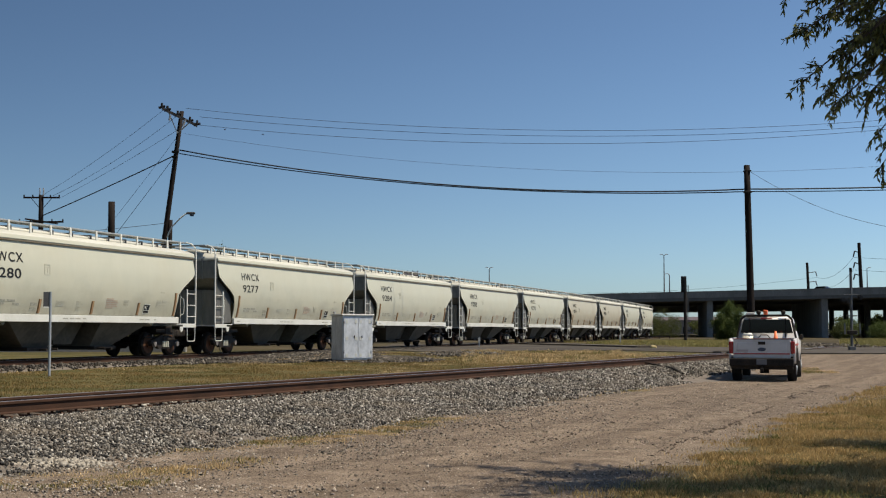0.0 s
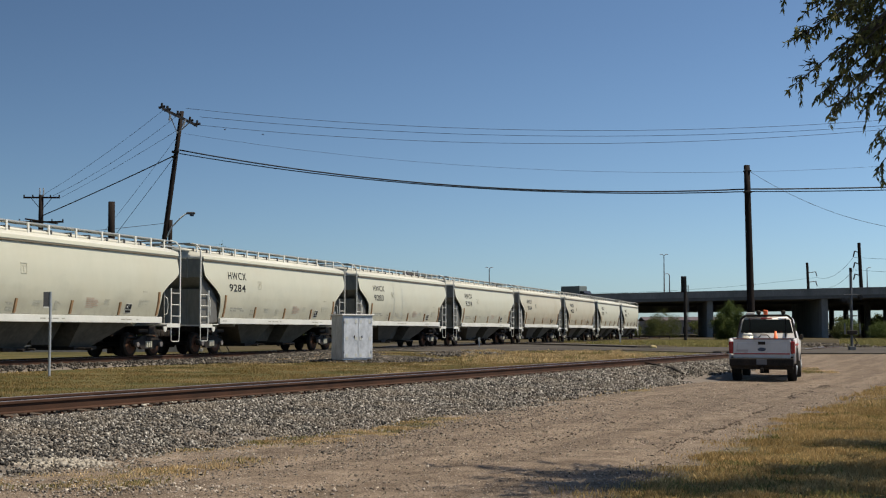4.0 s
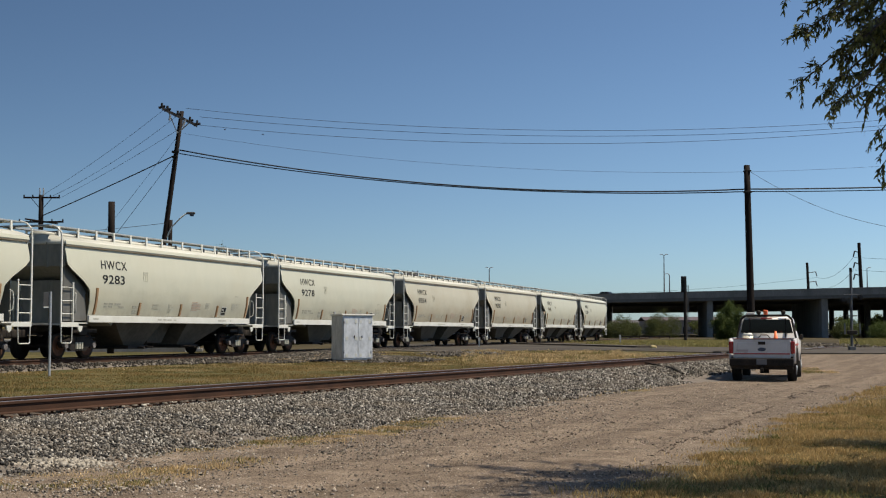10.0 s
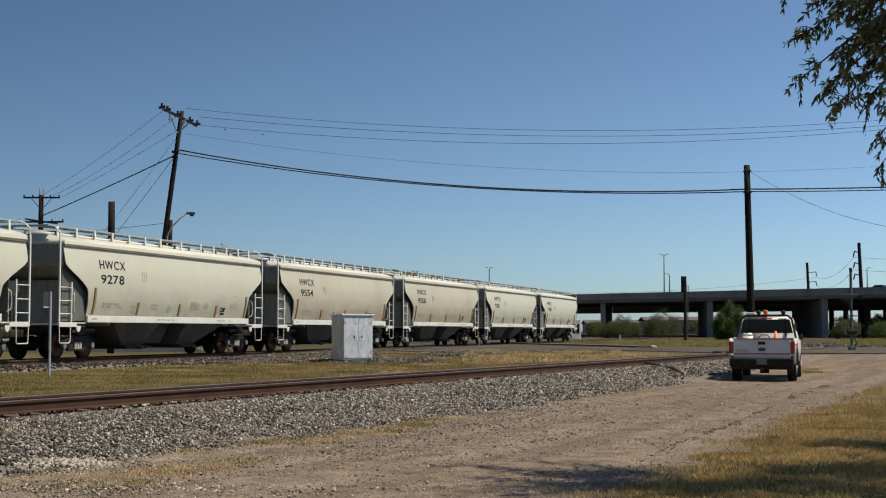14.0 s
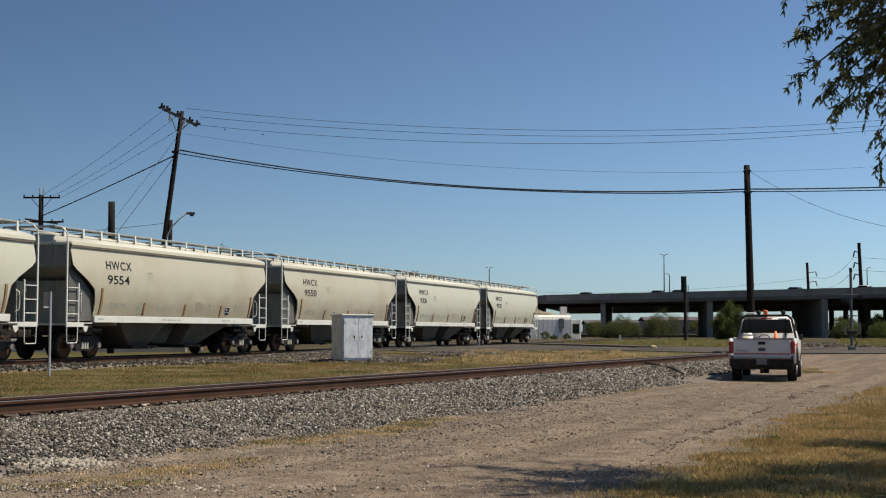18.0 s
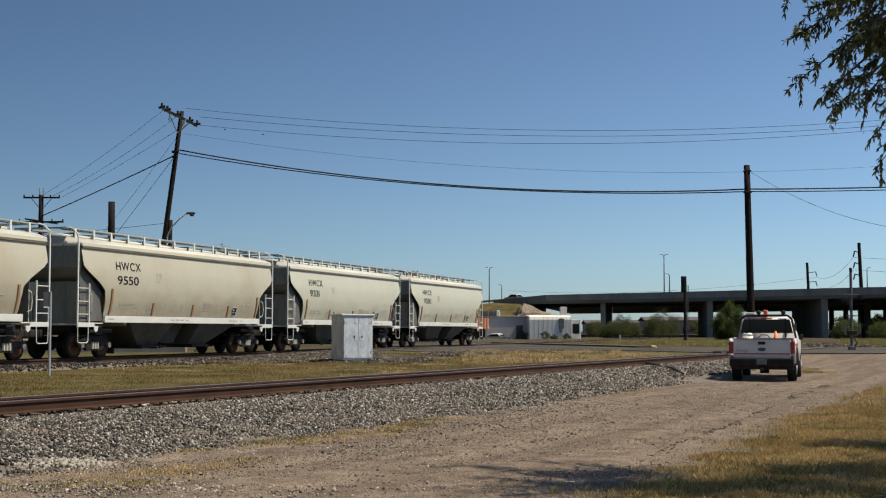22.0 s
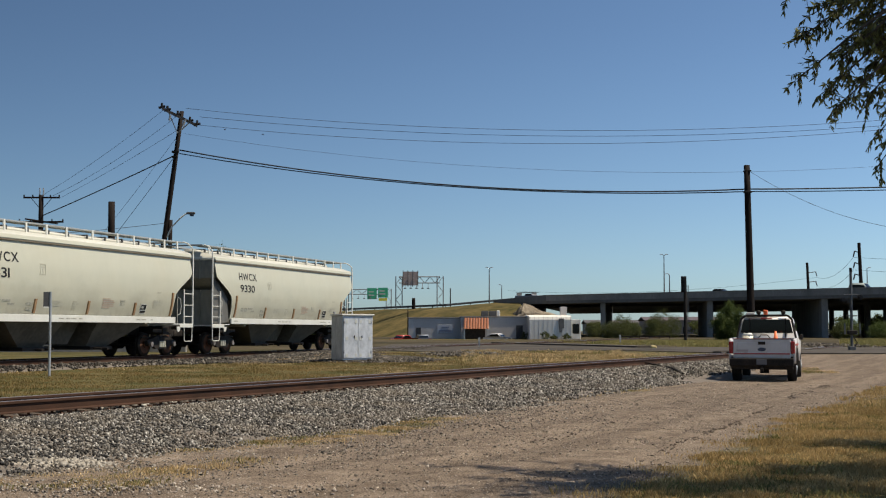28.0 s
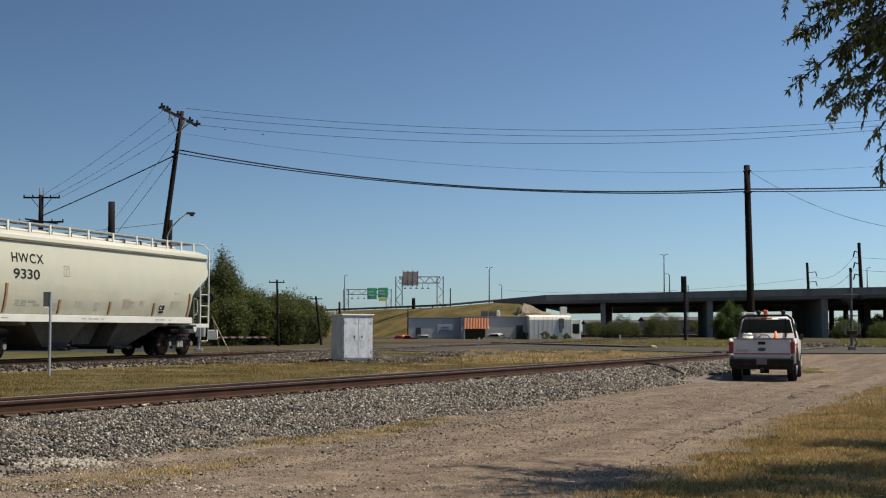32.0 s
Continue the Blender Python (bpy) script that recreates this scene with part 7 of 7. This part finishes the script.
for tip in ((3.6, 15.4, 5.9), (4.2, 14.8, 5.9), (5.0, 15.6, 6.2), (8.2, 16.4, 5.2), (9.0, 17.0, 5.4), (7.6, 15.4, 5.0), (3.9, 14.0, 5.6), (4.3, 12.6, 5.5), (4.6, 14.2, 5.8), (4.4, 11.2, 5.0), (5.0, 9.6, 4.8), (6.0, 8.6, 4.9), (6.4, 12.6, 5.2), (7.6, 13.4, 5.4), (8.6, 7.2, 5.4), (11.0, 12.8, 5.2), (12.6, 10.6, 5.0), (11.6, 8.0, 5.4), (8.0, 9.4, 6.9), (9.8, 11.6, 6.8), (6.2, 11.0, 5.0)):
    bough((tip[0], tip[1] - 0.4, tip[2] + 0.4), (9.0, 11.0, 5.2), 26, 22, 2.6, 0.095, 0.34)

rnd = np.random.default_rng(8)
crown = []
for cen, rad, n in (((5.5, 12.6, 6.1), (2.0, 0.8, 0.2), 64), ((5.4, 14.0, 6.2), (1.0, 0.8, 0.2), 30), ((6.8, 12.6, 6.2), (1.6, 0.8, 0.3), 46), ((7.8, 13.9, 6.1), (1.3, 1.4, 0.45), 70), ((9.4, 17.3, 5.9), (1.3, 0.9, 0.4), 64), ((9.8, 11.3, 6.4), (2.2, 2.2, 1.2), 80)):
    crown += clumps(cen, rad, n, rnd, 0.1)
v, f = leaf_cloud(np.array(crown) - np.array((9.0, 10.8, 0.0)), (0.20, 0.20, 0.12), 80, 0.10, rnd, slim=0.42, droop=0.6)
part("crown", fast_mesh("crown", v, f, LEAF_NEAR), None, near_tree, "dense upper crown of pointed leaves")


# ---- grass and loose stones ----
def grass(name, n, inside, h, w, rnd, material, label, box=None, at=None, tuft=0.0):
    """Upright blades where inside() allows, each a bent pair of triangles; tuft gathers them in taller bunches."""
    if at is None:
        x, y = rnd.uniform(box[0], box[1], n), rnd.uniform(box[2], box[3], n)
        k = inside(x, y)
        x, y = x[k], y[k]
    else:
        x, y = at
    n = len(x)
    z = ground_z(x, y)
    a = rnd.uniform(0, 6.28, n)
    hh = h * rnd.uniform(0.4, 1.3, n)
    if tuft:
        hh = hh * np.clip(0.8 + 1.1 * nz(x, y, 1.0 / tuft, 1.7), 0.35, 1.6)
    lx, ly = np.cos(a), np.sin(a)
    bx, by = rnd.normal(0, 0.35, n) * hh, rnd.normal(0, 0.35, n) * hh
    p0 = np.stack([x - lx * w, y - ly * w, z - 0.03], -1)
    p1 = np.stack([x + lx * w, y + ly * w, z - 0.03], -1)
    p2 = np.stack([x + lx * w * 0.6 + bx * 0.4, y + ly * w * 0.6 + by * 0.4, z + hh * 0.6], -1)
    p3 = np.stack([x + bx, y + by, z + hh], -1)
    v = np.stack([p0, p1, p2, p3], 1).reshape(-1, 3)
    ob = new(name, fast_mesh(name, v, np.arange(4 * n).reshape(-1, 4), material))
    return tagged(ob, label, "grass", kind="stuff")


DRY = leaf_mat("dry_grass_blades", (0.30, 0.205, 0.078), (0.54, 0.375, 0.165), 0.3)
STRAW = leaf_mat("orange_straw_blades", (0.42, 0.29, 0.13), (0.68, 0.51, 0.275), 0.3)
GREENISH = leaf_mat("green_grass_blades", (0.15, 0.14, 0.045), (0.28, 0.235, 0.085), 0.3)
LOW_GRASS = leaf_mat("low_grass_blades", (0.135, 0.107, 0.034), (0.34, 0.222, 0.088), 0.18, 0.28, (0.42, 0.58))


def nz(x, y, s, o=0.0):
    return np.array([noise.noise((a * s, b * s, o)) for a, b in zip(x, y)])


def lat(x, y):
    return (x - N0.x) * NN.x + (y - N0.y) * NN.y


def verge(x, y):
    u = lat(x, y)
    k = (u > 9.9) & (x < 0.345 * y + 1.5)
    k[k] = u[k] + 0.8 * nz(x[k], y[k], 0.9) > 10.8 - 0.045 * (y[k] - 14) + rnd.normal(0, 0.22, k.sum())
    return k


grass("grass", 650000, verge, 0.055, 0.0026, rnd, DRY, "dry straw-coloured grass along the dirt road", (1, 16, 11, 26), tuft=0.45)
grass("grass", 130000, lambda x, y: verge(x, y) & (nz(x, y, 0.5, 3) > 0.05), 0.06, 0.0026, rnd, GREENISH, "patchy green grass under the shade tree", (1, 16, 11, 26), tuft=0.5)
grass("grass", 200000, verge, 0.075, 0.005, rnd, DRY, "dry grass further along the dirt road", (6, 22, 26, 56), tuft=0.8)
grass("grass", 50000, lambda x, y: verge(x, y) & (nz(x, y, 0.4, 3) > 0.1), 0.075, 0.005, rnd, GREENISH, "green tufts further along the dirt road", (6, 22, 26, 56), tuft=0.8)


def strip(x, y):
    u = lat(x, y)
    t = (x - T0.x) * TN.x + (y - T0.y) * TN.y
    return (u < -2.1) & (t > 2.9) & (np.abs(x + 0.0) < 0.36 * y + 1) & ~((y > 68) & (x > -4 + 0 * y))


grass("grass", 300000, strip, 0.045, 0.007, rnd, LOW_GRASS, "low green and straw grass between the tracks", (-14, 8, 24, 80), tuft=1.1)
grass("grass", 190000, lambda x, y: strip(x, y) & (nz(x, y, 0.3, 7) + 0.02 * (y - 52) > 0.0), 0.055, 0.006, rnd, STRAW, "straw-coloured grass between the tracks", (-14, 12, 24, 80), tuft=0.9)


# straw mats along the foot of the ballast: along, across, half length, half width
PATCHES = ((-4.4, 5.3, 0.55, 0.28), (-3.4, 5.5, 0.6, 0.25), (-2.4, 5.9, 0.5, 0.2), (-3.9, 6.2, 0.4, 0.15), (0.5, 4.7, 0.5, 0.25), (1.4, 5.05, 0.6, 0.3), (2.6, 5.2, 0.5, 0.25), (3.6, 5.1, 0.5, 0.22), (5.0, 4.95, 0.7, 0.25), (6.0, 4.7, 0.5, 0.2), (11.2, 3.9, 0.6, 0.25), (12.6, 3.9, 0.9, 0.25), (14.6, 4.2, 0.9, 0.22), (18.0, 4.3, 0.9, 0.25), (-1.0, 4.6, 0.3, 0.15))


def mats(per, seed, keep):
    r = np.random.default_rng(seed)
    s = np.concatenate([r.normal(a, c * 1.0, int(per * c * d)) for a, b, c, d in PATCHES])
    u = np.concatenate([r.normal(b, d * 0.85, int(per * c * d)) for a, b, c, d in PATCHES])
    x, y = N0.x + ND.x * s + NN.x * u, N0.y + ND.y * s + NN.y * u
    k = keep(x, y)
    return x[k], y[k]


grass("grass", 0, None, 0.032, 0.003, rnd, STRAW, "orange straw tufts at the foot of the ballast", at=mats(30000, 3, lambda x, y: nz(x, y, 1.6, 12) + rnd.normal(0, 0.15, len(x)) > 0.05), tuft=0.35)
grass("grass", 0, None, 0.038, 0.003, rnd, GREENISH, "green tufts at the foot of the ballast", at=mats(9000, 4, lambda x, y: nz(x, y, 1.1, 5) + rnd.normal(0, 0.15, len(x)) > 0.1), tuft=0.4)
grass("grass", 60000, lambda x, y: (nz(x, y, 0.3, 9) + 0.25 + 0.05 * (x - 20) - 0.02 * np.abs(y - 112) > rnd.normal(0, 0.2, len(x))) & (x > 15.5 - 0.139 * (y - 88)) & (x < 0.208 * y + 0.6), 0.22, 0.014, rnd, leaf_mat("rank_grass", (0.19, 0.18, 0.058), (0.34, 0.28, 0.105), 0.2, 0.3, (0.42, 0.58)), "rank yellow-green grass beyond the road", (10, 30, 88.5, 143))
grass("grass", 40000, lambda x, y: (x > 0.292 * y) & (x < 0.35 * y) & (nz(x, y, 0.3, 2) > rnd.normal(-0.15, 0.2, len(x))), 0.26, 0.014, rnd, bpy.data.materials["rank_grass"], "green roadside grass before the piers", (25, 56, 88.5, 160))
for mt, k, seed in ((STRAW, 30000, 0.1), (GREENISH, 9000, 0.0)):
    grass("grass", k, lambda x, y: (nz(x, y, 0.5, 3 + 40 * seed) > -0.12 + 0.2 * (seed == 0)) & (lat(x, y) < -2.2), 0.13, 0.008, rnd, mt, "ragged dry grass tufts beside the road crossing", (0.8, 9.0, 54, 69), tuft=1.0)
    grass("grass", 1500, lambda x, y: nz(x, y, 0.9, 6 + 40 * seed) > 0.05, 0.08, 0.008, rnd, mt, "dry grass tuft beside the parked truck", (12.7, 14.0, 47.5, 51))
for s0, s1, u0, u1, per, size, mt, least, label in ((-8, 24, 4.6, 10.8, 150, 0.010, PEBBLE, 0.2, "fine pale gravel worked into the dirt road"), (-8, 40, 4.4, 10.6, 34, 0.017, PEBBLE, 0.15, "small loose stones scattered on the dirt road"), (-7, 12, 4.5, 7.2, 170, 0.019, STONE, 0.0, "fine grey gravel strewn below the ballast")):
    thin = lambda s, u: rnd.uniform(0, 1, len(u)) < (np.clip(1.3 - s / 30, 0.15, 1) if least else np.clip(1.15 - (u - 4.5) / 2.4, 0, 1) * (0.6 + nz(s, u, 1.3, 4)))
    v, f = stones("near", s0, s1, u0, u1, per, size, rnd, thin)
    v = v.reshape(-1, 8, 3)
    c = v.mean(1)
    v[..., 2] = c[:, None, 2] + 0.6 * (v[..., 2] - c[:, None, 2])
    v[..., 2] += (ground_z(c[:, 0], c[:, 1]) - c[:, 2] + 0.006)[:, None]
    tagged(new("gravel", fast_mesh("gravel", v.reshape(-1, 3), f, mt)), label, "gravel", kind="stuff")
CLOD = mat("dark_clod", (0.070, 0.052, 0.037), (0.13, 0.100, 0.074), scale=5, rough=0.95, island=True, spread=0.5)
for s0, off, wide, per in ((-1.0, 10.05, 0.12, 150), (2.0, 8.1, 0.22, 60)):
    v, f = stones("near", s0, 24, 7.6, 11.2, per, 0.024, rnd, lambda s, u: np.abs(u - (off - 0.075 * s) - 0.18 * nz(s, 0 * s, 0.5, off)) < wide * (0.5 + nz(s, u, 0.8, 2.0)))
    v = v.reshape(-1, 8, 3)
    c = v.mean(1)
    v[..., 2] = ground_z(c[:, 0], c[:, 1])[:, None] + 0.004 + 0.6 * (v[..., 2] - c[:, None, 2])
    tagged(new("gravel", fast_mesh("gravel", v.reshape(-1, 3), f, CLOD)), "dark clods thrown up along a wheel rut", "gravel", kind="stuff")
cb = solid("cable", Mesh().tube([(7.15, 48.4, 0.38), (7.4, 47, 0.33), (7.6, 45, 0.27), (7.58, 43, 0.16)], 0.03), BLACK, "dark cable lying on the ballast", "cable")


# ---- what moves ----
def motions():
    for k, car in enumerate(cars):
        walk(car, [(t, car_pose(k, t)) for t in np.arange(0.0, 32.01, 1.0)])
        for ob in car.children:
            if ob.name.split(".")[0] == "wheelset":
                at = ob.matrix_basis.translation.copy()
                rows = []
                for t in np.linspace(0.0, 32.0, 241):
                    rows.append((float(t), Matrix.Translation(at) @ Matrix.Rotation(-(travelled(t) + 42.7) / 0.457, 4, "Y")))
                walk(ob, rows)
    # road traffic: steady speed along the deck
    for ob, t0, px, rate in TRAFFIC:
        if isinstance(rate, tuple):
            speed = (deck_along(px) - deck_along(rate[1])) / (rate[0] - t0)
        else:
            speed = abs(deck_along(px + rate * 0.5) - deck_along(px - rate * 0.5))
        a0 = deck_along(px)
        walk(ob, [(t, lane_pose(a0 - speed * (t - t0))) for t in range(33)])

    # the boughs stir a little in the wind
    for i, ob in enumerate(boughs):
        at = ob.matrix_basis.copy()
        rows = []
        for k in range(65):
            t = 0.5 * k
            a = 0.28 * math.sin(1.9 * t + 1.3 * i) + 0.2 * math.sin(3.1 * t + 0.7 * i)
            rows.append((t, at @ pose(0, 0, 0, 0, a, 0.6 * a)))
        walk(ob, rows)


motions()
